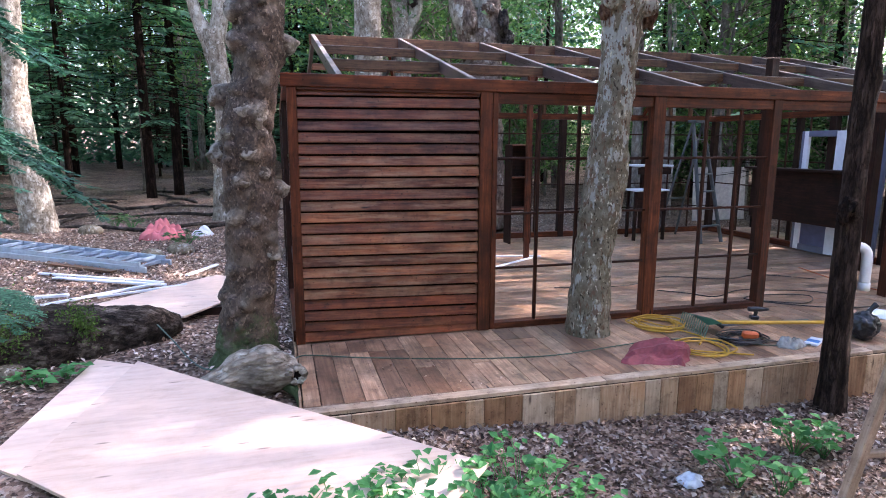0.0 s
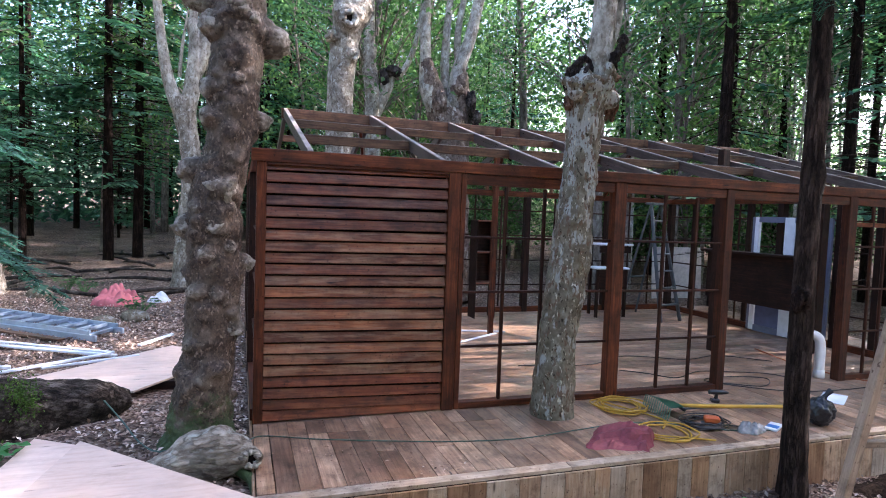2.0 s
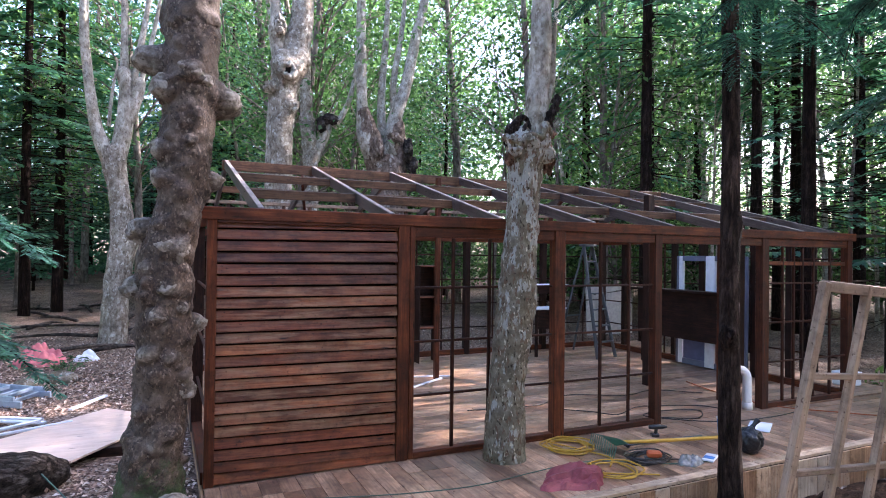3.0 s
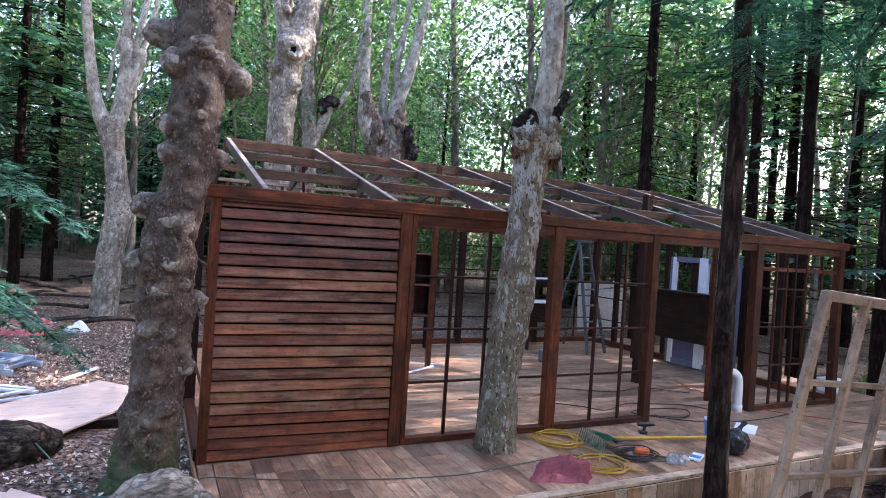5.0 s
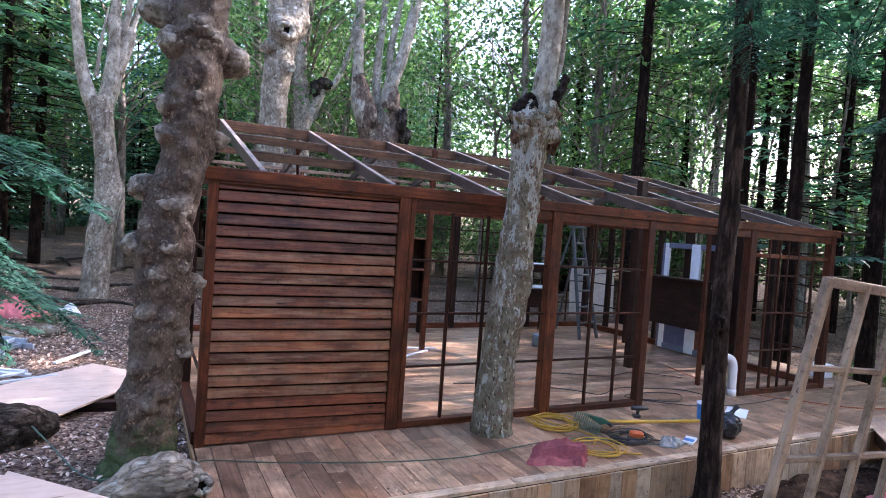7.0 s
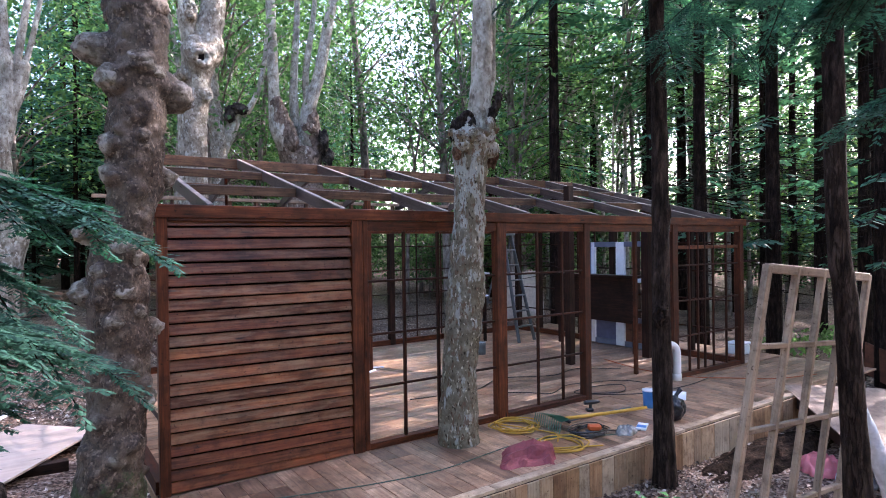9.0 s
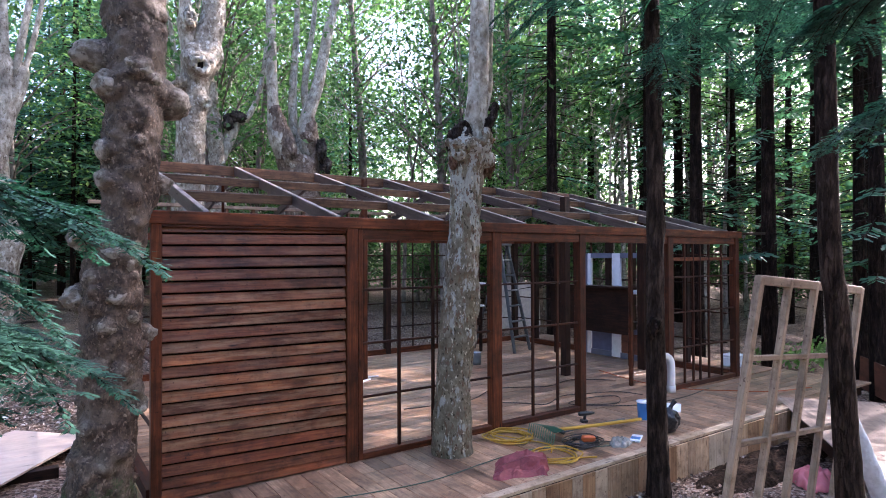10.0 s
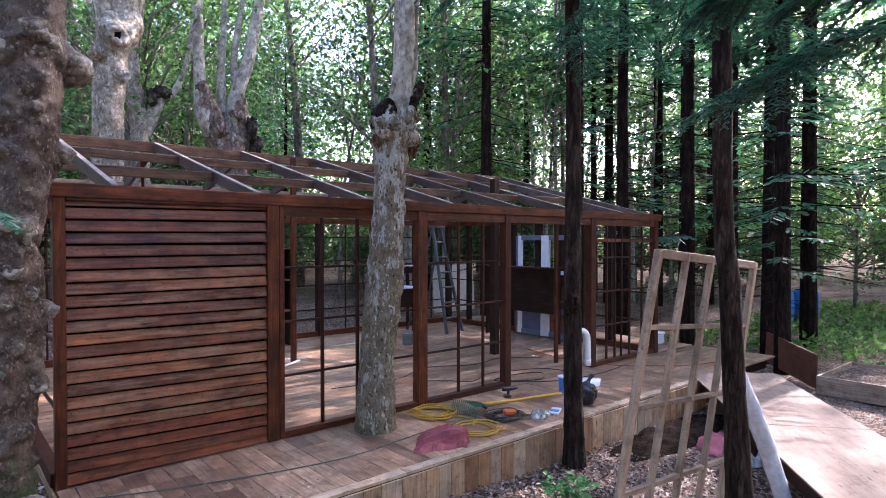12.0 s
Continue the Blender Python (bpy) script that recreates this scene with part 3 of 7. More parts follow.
def mullion(wall, x, y, z0, z1, mat=MUNTIN):
    return beam("mullion", (x, y, z0), (x, y, z1), 0.03, 0.03, mat, wall, up=(1, 0, 0))


wall_front = thing("wall_front", (0, 0, 0), "open red-brown stained timber frame wall with window bays", "wall", kind="structure")
beam("top_plate", (-0.02, 0.045, 2.15), (XR + 0.1, 0.045, 2.15), 0.11, 0.1, STAIN, wall_front)
beam("header", (1.7, 0.045, 2.05), (XR, 0.045, 2.05), 0.06, 0.09, STAIN, wall_front)
beam("post", (0.062, 0.045, 0), (0.062, 0.045, 2.1), 0.07, 0.076, STAIN, wall_front, up=(1, 0, 0))
for x, w in ((1.672, 0.108), (3.37, 0.13), (4.7, 0.1), (6.45, 0.12), (XR - 0.02, 0.1)):
    post(wall_front, x, 0.05, w=w)
beam("post", (1.757, 0.05, 0), (1.757, 0.05, 2.1), 0.08, 0.05, STAIN, wall_front, up=(1, 0, 0))
for a, b, cols in ((1.78, 3.3, (2.18, 2.57)), (3.44, 4.65, (3.92, 4.31)), (6.51, XR - 0.07, (6.82, 7.03, 7.2, 7.42, 7.76))):
    beam("sill", (a, 0.05, 0.03), (b, 0.05, 0.03), 0.09, 0.06, STAIN, wall_front)
    for z in RAILS:
        beam("rail", (a, 0.045, z), (b, 0.045, z), 0.025, 0.022, MUNTIN, wall_front)
    for x in cols:
        mullion(wall_front, x, 0.045, 0.06, 2.0)
beam("nailer", (XR + 0.03, 0.05, 2.17), (9.05, 0.05, 2.19), 0.035, 0.04, DARKWOOD, wall_front)
beam("nailer", (XR + 0.03, 0.05, 1.55), (8.62, 0.05, 1.56), 0.025, 0.025, DARKWOOD, wall_front)
beam("rail", (6.51, 0.06, 1.79), (XR - 0.07, 0.06, 1.79), 0.05, 0.05, STAIN, wall_front)

# lapped siding panel between the first two posts
siding_panel = thing("siding_panel", (0.1, 0.03, 0), "louvred panel of lapped red-brown stained boards", "siding")
N_SLAT = 23
for i in range(N_SLAT):
    wob = 0.003 * math.sin(i * 2.7) + 0.002 * math.sin(i * 5.1)
    z0, z1 = 0.014 + 0.0919 * i, max(0.004, -0.033 + 0.0948 * i) + wob
    h = 0.081 if i < N_SLAT - 1 else 0.05
    beam("slat", (0.1, 0.03 + wob, z0 + h / 2), (1.615, 0.03 - wob, z1 + h / 2), 0.014, h, SIDING_RED if i < 4 else SIDING_DARK if i > 16 or i in (10, 13) else SIDING, siding_panel, roll=-18 + 1.5 * math.sin(i * 1.9), bevel=0.003)
beam("top_trim", (0.1, 0.035, 2.088), (1.615, 0.035, 2.088), 0.07, 0.024, STAIN, siding_panel)
# added black sheet, paints the shade in the gaps between slats
beam("backing", (0.1, 0.085, 1.05), (1.615, 0.085, 1.05), 0.01, 2.08, SHADE_BLACK, siding_panel)


def lattice_wall(name, along, at, a, b, posts, rails, step, z1, label):
    wall = thing(name, (0, 0, 0), label, "wall", kind="structure")
    P = (lambda u, z: (u, at, z)) if along == "x" else (lambda u, z: (at, u, z))
    beam("top_plate", P(a, z1 + 0.05), P(b, z1 + 0.05), 0.1, 0.1, STAIN, wall)
    beam("sill", P(a, 0.05), P(b, 0.05), 0.09, 0.1, STAIN, wall)
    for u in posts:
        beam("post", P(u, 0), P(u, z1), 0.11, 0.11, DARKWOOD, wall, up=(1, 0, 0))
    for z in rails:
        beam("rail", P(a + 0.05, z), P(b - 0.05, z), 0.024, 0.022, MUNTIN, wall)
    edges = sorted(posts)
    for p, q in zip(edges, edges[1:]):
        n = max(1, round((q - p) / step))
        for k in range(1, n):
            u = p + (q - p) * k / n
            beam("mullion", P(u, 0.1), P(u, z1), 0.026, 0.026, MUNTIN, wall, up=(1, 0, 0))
    return wall


BACK_RAILS = (0.5, 0.95, 1.4, 1.85)
wall_back = lattice_wall("wall_back", "x", YB, 0, XR, (0.05, 1.7, 3.35, 4.88, 6.6, XR - 0.05), BACK_RAILS, 0.55, 2.1, "open dark timber back wall with window lattice")
wall_left = lattice_wall("wall_left", "y", 0.05, 0.1, YB, (1.7, 3.4), RAILS, 0.5, 2.1, "open timber side wall with thin lattice")
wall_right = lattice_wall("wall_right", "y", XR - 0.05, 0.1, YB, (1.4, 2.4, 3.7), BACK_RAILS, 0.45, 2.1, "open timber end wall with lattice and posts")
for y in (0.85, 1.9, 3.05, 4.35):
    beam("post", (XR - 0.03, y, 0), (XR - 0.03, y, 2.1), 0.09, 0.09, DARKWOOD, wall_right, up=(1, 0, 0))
# short studs over the back wall carrying the upper plate
beam("upper_plate", (0, YB, 2.64), (XR, YB, 2.64), 0.1, 0.05, RAWPINE, wall_back)
for i in range(20):
    x = 0.2 + i * 0.43
    beam("cripple_stud", (x, YB, 2.2), (x, YB, 2.62), 0.07, 0.05, PURLIN, wall_back, up=(1, 0, 0))

# inner posts
inner_posts = []
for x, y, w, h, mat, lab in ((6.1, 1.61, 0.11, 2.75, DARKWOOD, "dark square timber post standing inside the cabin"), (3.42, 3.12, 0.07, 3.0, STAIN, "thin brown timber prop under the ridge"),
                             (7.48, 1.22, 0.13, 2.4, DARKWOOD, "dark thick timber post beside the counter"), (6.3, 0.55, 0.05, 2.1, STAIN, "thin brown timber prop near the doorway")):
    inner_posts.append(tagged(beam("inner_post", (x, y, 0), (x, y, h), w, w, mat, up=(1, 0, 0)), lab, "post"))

# ---- roof ----
roof_frame = thing("roof_frame", (0, 0, 2.2), "unfinished gable roof of weathered rafters and purlins", "roof", kind="structure")
RY, RZ, SL = 3.4, 3.06, 0.262
RX = [0.45 + 1.155 * i for i in range(7)] + [XR - 0.03]
beam("ridge_board", (0.4, RY, RZ - 0.06), (XR, RY, RZ - 0.06), 0.045, 0.13, PURLIN, roof_frame)


def rz(y):
    return RZ - SL * abs(y - RY)


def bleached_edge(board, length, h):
    """Painted light on a roof timber's upper edge, a little proud of the stain."""
    part("bleached_edge", box_mesh((length - 0.01, 0.047, 0.006), LIT_EDGE, 0.002), None, board, "pale strip painted as light along the upper edge", m=wm(board) @ Matrix.Translation((0, 0, h / 2 + 0.002)))


for x in RX:
    low, top = Vector((x, 0.16, rz(0.16) - 0.05)), Vector((x, RY, RZ - 0.05))
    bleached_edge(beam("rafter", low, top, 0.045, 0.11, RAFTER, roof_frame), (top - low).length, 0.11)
    beam("rafter", (x, RY, RZ - 0.05), (x, YB + 0.12, rz(YB + 0.12) - 0.05), 0.045, 0.11, RAFTER, roof_frame)
for a, b in zip(RX, RX[1:]):
    for y in (1.22, 2.35, 4.3):
        j = random.uniform(-0.04, 0.04)
        low, top = Vector((a + 0.025, y + j, rz(y) - 0.055)), Vector((b - 0.025, y + j, rz(y) - 0.055 + random.uniform(-0.012, 0.012)))
        board = beam("purlin", low, top, 0.04, 0.09, PURLIN, roof_frame)
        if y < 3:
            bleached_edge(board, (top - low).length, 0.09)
for x in RX[1:-1:2]:
    beam("brace", (x + 0.25, YB - 0.05, 2.2), (x - 0.1, RY + 0.25, 2.95), 0.04, 0.08, STAIN, roof_frame)

# ---- deck ----
DX0, DX1, DY0 = 0.03, 9.3, -1.33
deck = thing("deck", (0, 0, -0.05), "raised deck of weathered pale boards", "deck", kind="structure")


def plank(p0, p1, w, mat=DECKING, name="plank", z=-0.0145):
    dz = random.uniform(-0.0015, 0.0015)
    return beam(name, (p0[0], p0[1], z + dz), (p1[0], p1[1], z + dz), w, 0.026, mat, deck, bevel=0.002)


plank((DX0 + 0.055, DY0 + 0.1), (DX0 + 0.055, -0.0), 0.11)
plank((DX0, DY0 + 0.045), (2.14, DY0 + 0.045), 0.095, SKIRT_GREY)
plank((2.145, DY0 + 0.045), (4.6, DY0 + 0.045), 0.095, SKIRT_GREY)
plank((4.605, DY0 + 0.045), (6.85, DY0 + 0.045), 0.095, SKIRT_GREY)
x = DX0 + 0.115
while x < 6.8:
    w = random.choice((0.138, 0.142, 0.15, 0.14))
    cut = random.choice((None, None, -0.5, -0.75, -0.3))
    xm = x + w / 2
    if cut:
        plank((xm, DY0 + 0.096), (xm, cut), w - 0.0035)
        plank((xm, cut + 0.003), (xm, 0.0), w - 0.0035)
    else:
        plank((xm, DY0 + 0.096), (xm, 0.0), w - 0.0035)
    x += w
y = 0.003
while y < YB + 0.15:
    w = 0.142
    cuts = sorted(random.uniform(0.6, 8.6) for _ in range(2))
    ends = [DX0] + cuts + [DX1 if y > 0.0 else 6.8]
    for a, b in zip(ends, ends[1:]):
        if b - a > 0.1:
            plank((a + 0.002, y + w / 2), (b - 0.002, y + w / 2), w - 0.004)
    y += w
y = DY0
while y < -0.1:
    plank((6.85, y + 0.07), (DX1, y + 0.07), 0.137)
    y += 0.142
# joists under the boards
for y in (-1.2, -0.5, 0.3, 1.3, 2.3, 3.3, 4.3, 5.05):
    beam("joist", (DX0 + 0.05, y, -0.12), (DX1 - 0.05, y, -0.12), 0.045, 0.16, DARKWOOD, deck)

# vertical skirt boards along the front and the left side
x = DX0
while x < 6.8:
    w = random.choice((0.13, 0.15, 0.19, 0.24, 0.28, 0.16))
    gz = ground_z(x, DY0) - 0.12
    beam("skirt_board", (x + w / 2, DY0 - 0.013, gz), (x + w / 2, DY0 - 0.013, -0.03 + random.uniform(-0.004, 0.0)), w - 0.003, 0.02, random.choice((SKIRT, SKIRT, SKIRT_BROWN, SKIRT_BROWN, SKIRT_GREY)), deck, up=(0, 1, 0), bevel=0.002)
    x += w
beam("side_skirt", (DX0 - 0.015, DY0 + 0.1, -0.12), (DX0 - 0.015, YB, -0.12), 0.02, 0.2, SKIRT, deck)

# ---- walkway leading away from the deck ----
walkway = thing("walkway", (5.5, -3, -0.1), "plywood sheet walkway on low joists", "walkway", kind="structure")
WD = Vector((-0.775, -0.632, 0)).normalized()
WN = Vector((-WD.y, WD.x, 0))
start = Vector((7.62, -1.4, -0.008))
for i, (a, b) in enumerate(((0.0, 2.42), (2.425, 4.86), (4.865, 7.0))):
    beam("plywood_sheet", start + WD * a, start + WD * b, 1.12, 0.018, PLYWORN, walkway)
for s in (-0.5, 0.5):
    beam("joist", start + WD * 0.1 + WN * s + Vector((0, 0, -0.09)), start + WD * 7 + WN * s + Vector((0, 0, -0.09)), 0.045, 0.14, DARKWOOD, walkway)
for a in (0.4, 2.4, 4.8, 6.8):
    for s in (-0.48, 0.48):
        p = start + WD * a + WN * s
        beam("leg", (p.x, p.y, ground_z(p.x, p.y) - 0.05), (p.x, p.y, -0.16), 0.09, 0.09, DARKWOOD, walkway, up=(1, 0, 0))


# ---- trees ----
def big_tree(name, label, limbs, mat, seg=28, n=70, rough=0.08, freq=4.0, burls=(), seed=1, blobs=(), trunk_mat=None, slim=1.0):
    base = limbs[0][0][:3]
    ob = thing(name, base, label, "tree")
    for i, limb in enumerate(limbs):
        if i:
            limb = [(*p[:3], p[3] * (1 - (1 - slim) * min(1, k / 2))) for k, p in enumerate(limb)]
        mask = []
        v, f = tube(limb, n if i == 0 else max(14, n // 3), seg if i == 0 else 16, rough if i == 0 else rough * 0.8, freq, burls if i == 0 else (), seed + i, blobs=blobs if i == 0 else (), mask=mask)
        me = mesh_np("trunk" if i == 0 else "limb", [tuple(Vector(p) - Vector(base)) for p in v], f, trunk_mat if trunk_mat and i == 0 else mat, True)
        if blobs and i == 0:
            me.attributes.new("burl", "FLOAT", "POINT").data.foreach_set("value", mask)
        part("trunk" if i == 0 else "limb", me, mat, ob, m=Matrix.Translation(base))
    return ob


# gnarled tree full of burls at the corner of the deck
rngb = random.Random(5)
burls1 = []
for _ in range(110):
    burls1.append((rngb.uniform(0.3, 3.6), rngb.uniform(-3.1, 3.1), rngb.uniform(0.02, 0.06), rngb.uniform(0.008, 0.03)))
BURL_ROWS = [(-0.37, -0.3, -0.15, 0.32), (-0.345, -0.3, 0.1, 0.235), (-0.33, -0.3, 0.42, 0.2), (-0.28, -0.3, 0.76, 0.18), (-0.268, -0.3, 1.11, 0.178), (-0.272, -0.3, 1.46, 0.185), (-0.255, -0.3, 1.81, 0.175), (-0.18, -0.3, 2.17, 0.16),
             (-0.15, -0.3, 2.53, 0.175), (-0.13, -0.3, 2.9, 0.18), (-0.115, -0.3, 3.37, 0.18), (-0.115, -0.3, 3.7, 0.18), (0.0, -0.25, 5.5, 0.15), (0.1, -0.2, 8.5, 0.08)]
# knobs on the burl tree: x, height, radius
BURL_KNOBS = [(-0.12, 3.11, 0.086), (-0.04, 3.06, 0.06), (-0.27, 2.99, 0.112), (0.13, 2.95, 0.105), (0.06, 3.02, 0.09), (-0.4, 3.21, 0.1), (-0.33, 3.17, 0.09), (-0.29, 2.56, 0.08), (-0.3, 2.36, 0.075), (0.03, 2.36, 0.075), (-0.22, 1.85, 0.105),
              (-0.43, 1.98, 0.09), (-0.45, 1.58, 0.095), (-0.24, 1.59, 0.075), (-0.08, 1.32, 0.08), (-0.36, 1.13, 0.07), (-0.23, 1.11, 0.063), (-0.14, 0.97, 0.06), (-0.13, 0.86, 0.075), (-0.31, 1.4, 0.068), (-0.17, 1.72, 0.05),
              (-0.38, 1.72, 0.06), (-0.16, 1.45, 0.045), (-0.4, 0.75, 0.06), (-0.2, 0.6, 0.055), (-0.32, 0.5, 0.06), (-0.12, 2.62, 0.045)]


def burl_depth(x, z):
    """How far towards the porch side the trunk's skin stands at x, z."""
    r = np.array(BURL_ROWS)
    cx, rad = np.interp(z, r[:, 2], r[:, 0]), np.interp(z, r[:, 2], r[:, 3])
    return -0.3 - math.sqrt(max(0.0, rad * rad - (x - cx) ** 2))


BLOBS1 = [(x, burl_depth(x, z) + 0.35 * r, z, r * 0.92) for x, z, r in BURL_KNOBS]
burl_tree = big_tree("burl_tree", "thick gnarled tree trunk covered in knobbly burls", [
    BURL_ROWS],
    BURL_BARK, seg=96, n=380, rough=0.12, freq=8.0, burls=burls1, seed=2, blobs=BLOBS1)

# tree growing up through the porch, broken fork above the eaves
burls2 = [(2.6, 0.2, 0.1, 0.02), (1.45, -0.1, 0.14, 0.03), (0.2, -1.5, 0.3, 0.01), (1.75, -2.2, 0.09, 0.02), (1.1, -1.2, 0.08, 0.015), (2.1, -0.9, 0.07, 0.015)]
porch_tree = big_tree("porch_tree", "lichen-grey tree growing up through the porch boards", [
    [(2.55, -0.28, -0.5, 0.2), (2.56, -0.28, 0.0, 0.185), (2.58, -0.28, 0.65, 0.165), (2.64, -0.28, 1.17, 0.17), (2.69, -0.28, 1.7, 0.16), (2.73, -0.28, 2.23, 0.145), (2.745, -0.28, 2.6, 0.16), (2.76, -0.28, 2.8, 0.185), (2.765, -0.28, 2.92, 0.195), (2.77, -0.28, 2.94, 0.1)],
    [(2.87, -0.22, 2.7, 0.1), (2.9, -0.22, 3.1, 0.115), (2.91, -0.25, 3.4, 0.105), (2.915, -0.28, 3.9, 0.1), (2.94, -0.26, 4.5, 0.09), (3.05, -0.2, 6.5, 0.07), (3.2, -0.1, 9.0, 0.03)],
    [(2.98, -0.22, 3.2, 0.035), (3.07, -0.24, 3.5, 0.03), (3.12, -0.2, 4.0, 0.026), (3.3, -0.1, 5.4, 0.02)]],
    PALE_BARK, trunk_mat=LICHEN_BARK, seg=64, n=240, rough=0.1, freq=8.0, burls=burls2, seed=4, blobs=[(2.6, -0.38, 2.8, 0.07), (2.72, -0.44, 2.86, 0.06), (2.85, -0.43, 2.9, 0.065), (2.93, -0.36, 2.78, 0.09)])

# dark conifer trunk in front of the deck
dark_tree = big_tree("conifer_tree", "straight dark conifer trunk close to the deck edge", [
    [(3.99, -1.52, -0.6, 0.15), (3.99, -1.52, -0.3, 0.11), (3.97, -1.52, 0.3, 0.09), (3.96, -1.52, 1.3, 0.08), (3.96, -1.52, 2.3, 0.073), (3.96, -1.52, 3.3, 0.07), (3.96, -1.5, 5.0, 0.065), (4.0, -1.5, 12.0, 0.04)]],
    NEAR_CONIFER, seg=32, n=120, rough=0.08, freq=8.0, burls=((1.2, -2.6, 0.06, 0.05), (2.1, -1.0, 0.08, 0.02)), seed=5)
front_tree = big_tree("conifer_tree", "slim dark conifer trunk beside the leaning sash frame", [
    [(3.3, -3.36, -0.5, 0.1), (3.27, -3.33, 0.5, 0.075), (3.22, -3.3, 1.5, 0.064), (3.19, -3.27, 2.0, 0.06), (3.18, -3.25, 4.0, 0.055), (3.1, -3.2, 10.0, 0.03)]],
    NEAR_CONIFER, seg=28, n=90, rough=0.07, freq=9.0, seed=6)

def fork_base(tree, pts, mat, seed):
    v, f = tube(pts, 36, 22, 0.16, 5, seed=seed)
    part("fork", mesh_np("fork", v, f, mat, True), None, tree, "brown thick fork base")


# pale forked trees behind and beside the cabin
fork_tree = big_tree("pale_forked_tree", "pale smooth tree forking into upright limbs", [
    [(-1.2, 8.4, -0.1, 0.3), (-1.15, 8.4, 0.3, 0.25), (-1.12, 8.4, 1.04, 0.235), (-1.02, 8.4, 2.1, 0.23), (-1.1, 8.4, 3.0, 0.19), (-1.2, 8.4, 3.6, 0.22), (-1.22, 8.4, 3.9, 0.2)],
    [(-1.25, 8.4, 3.6, 0.17), (-1.5, 8.4, 4.2, 0.14), (-1.67, 8.4, 5.3, 0.125), (-1.75, 8.4, 6.4, 0.12), (-1.7, 8.5, 8.5, 0.09), (-1.6, 8.6, 11, 0.05)],
    [(-1.15, 8.4, 3.6, 0.17), (-1.03, 8.4, 4.3, 0.19), (-1.0, 8.4, 5.0, 0.185), (-1.05, 8.4, 5.35, 0.2), (-1.08, 8.4, 5.5, 0.12)],
    [(-1.04, 8.4, 5.3, 0.1), (-1.05, 8.4, 5.9, 0.08), (-1.06, 8.4, 7.2, 0.075), (-1.0, 8.4, 9.5, 0.05)],
    [(-0.98, 8.4, 4.4, 0.13), (-0.84, 8.4, 4.9, 0.15), (-0.78, 8.4, 5.2, 0.17), (-0.75, 8.4, 5.32, 0.09)],
    [(-0.92, 8.35, 4.9, 0.06), (-0.8, 8.35, 5.7, 0.075), (-0.62, 8.35, 7.0, 0.065), (-0.4, 8.3, 9.5, 0.04)],
    [(-0.76, 8.4, 5.2, 0.05), (-0.6, 8.4, 5.9, 0.055), (-0.42, 8.4, 7.0, 0.045), (-0.2, 8.4, 9.0, 0.03)],
    [(-1.3, 8.4, 4.3, 0.04), (-1.25, 8.35, 4.9, 0.035), (-1.15, 8.3, 5.6, 0.02)]],
    PALE_BARK, seg=24, n=60, rough=0.08, freq=3.5, burls=((2.1, 0.0, 0.2, 0.07), (5.3, 0.2, 0.1, 0.06)), seed=7, trunk_mat=MOTTLED, slim=0.72)
burl_back = [(4.95, -1.7, 0.16, 0.16), (4.4, -1.0, 0.1, 0.1), (5.1, -2.6, 0.15, 0.1), (5.2, -0.6, 0.2, 0.1), (3.8, -2.0, 0.1, 0.03)]
hole_tree = big_tree("pale_forked_tree", "pale knotted tree with hollow knots behind the cabin", [
    [(1.5, 5.6, -0.2, 0.34), (1.5, 5.6, 1.0, 0.27), (1.5, 5.6, 3.4, 0.225), (1.53, 5.6, 4.2, 0.235), (1.6, 5.6, 4.9, 0.25), (1.75, 5.6, 5.4, 0.23), (1.86, 5.6, 5.9, 0.2), (1.88, 5.6, 6.6, 0.18), (1.9, 5.6, 9.5, 0.1)],
    [(1.52, 5.6, 4.9, 0.13), (1.45, 5.6, 5.4, 0.12), (1.45, 5.6, 5.75, 0.16), (1.42, 5.6, 6.0, 0.1), (1.3, 5.6, 7.5, 0.04)]],
    PALE_BARK, seg=36, n=110, rough=0.09, freq=4.0, burls=burl_back, seed=8, trunk_mat=MOTTLED)
twin_tree = big_tree("pale_forked_tree", "grey-brown pollarded tree with a cluster of tall limbs", [
    [(4.4, 8.0, -0.2, 0.6), (4.4, 8.0, 2.0, 0.45), (4.38, 8.0, 3.7, 0.4), (4.36, 8.0, 4.1, 0.3)],
    [(4.15, 8.0, 4.0, 0.3), (3.85, 8.0, 4.5, 0.27), (3.74, 8.0, 5.1, 0.2), (3.7, 8.0, 6.0, 0.17), (3.68, 8.0, 8.0, 0.14), (3.8, 8.0, 11, 0.08)],
    [(4.45, 8.0, 4.1, 0.24), (4.5, 8.0, 4.9, 0.2), (4.78, 8.0, 5.8, 0.2), (5.04, 8.0, 7.1, 0.17), (5.25, 8.0, 8.1, 0.14), (5.4, 8.0, 11, 0.07)],
    [(4.3, 8.2, 4.3, 0.12), (4.25, 8.2, 5.5, 0.11), (4.4, 8.3, 7.5, 0.09), (4.4, 8.3, 11, 0.05)],
    [(4.6, 8.1, 4.8, 0.1), (4.5, 8.1, 5.8, 0.09), (4.75, 8.1, 7.6, 0.08), (4.8, 8.1, 10.5, 0.04)]],
    PALE_BARK, seg=28, n=60, rough=0.12, freq=2.6, burls=((4.2, -2.5, 0.2, 0.1), (4.3, -0.7, 0.15, 0.12)), seed=9, trunk_mat=TWIN_BASE, slim=0.68)
fork_base(twin_tree, [(4.22, 7.98, 3.5, 0.27), (4.06, 7.98, 4.1, 0.27), (3.88, 7.98, 4.6, 0.225), (3.77, 7.98, 5.0, 0.16), (3.75, 7.99, 5.15, 0.12)], TWIN_BASE, 41)
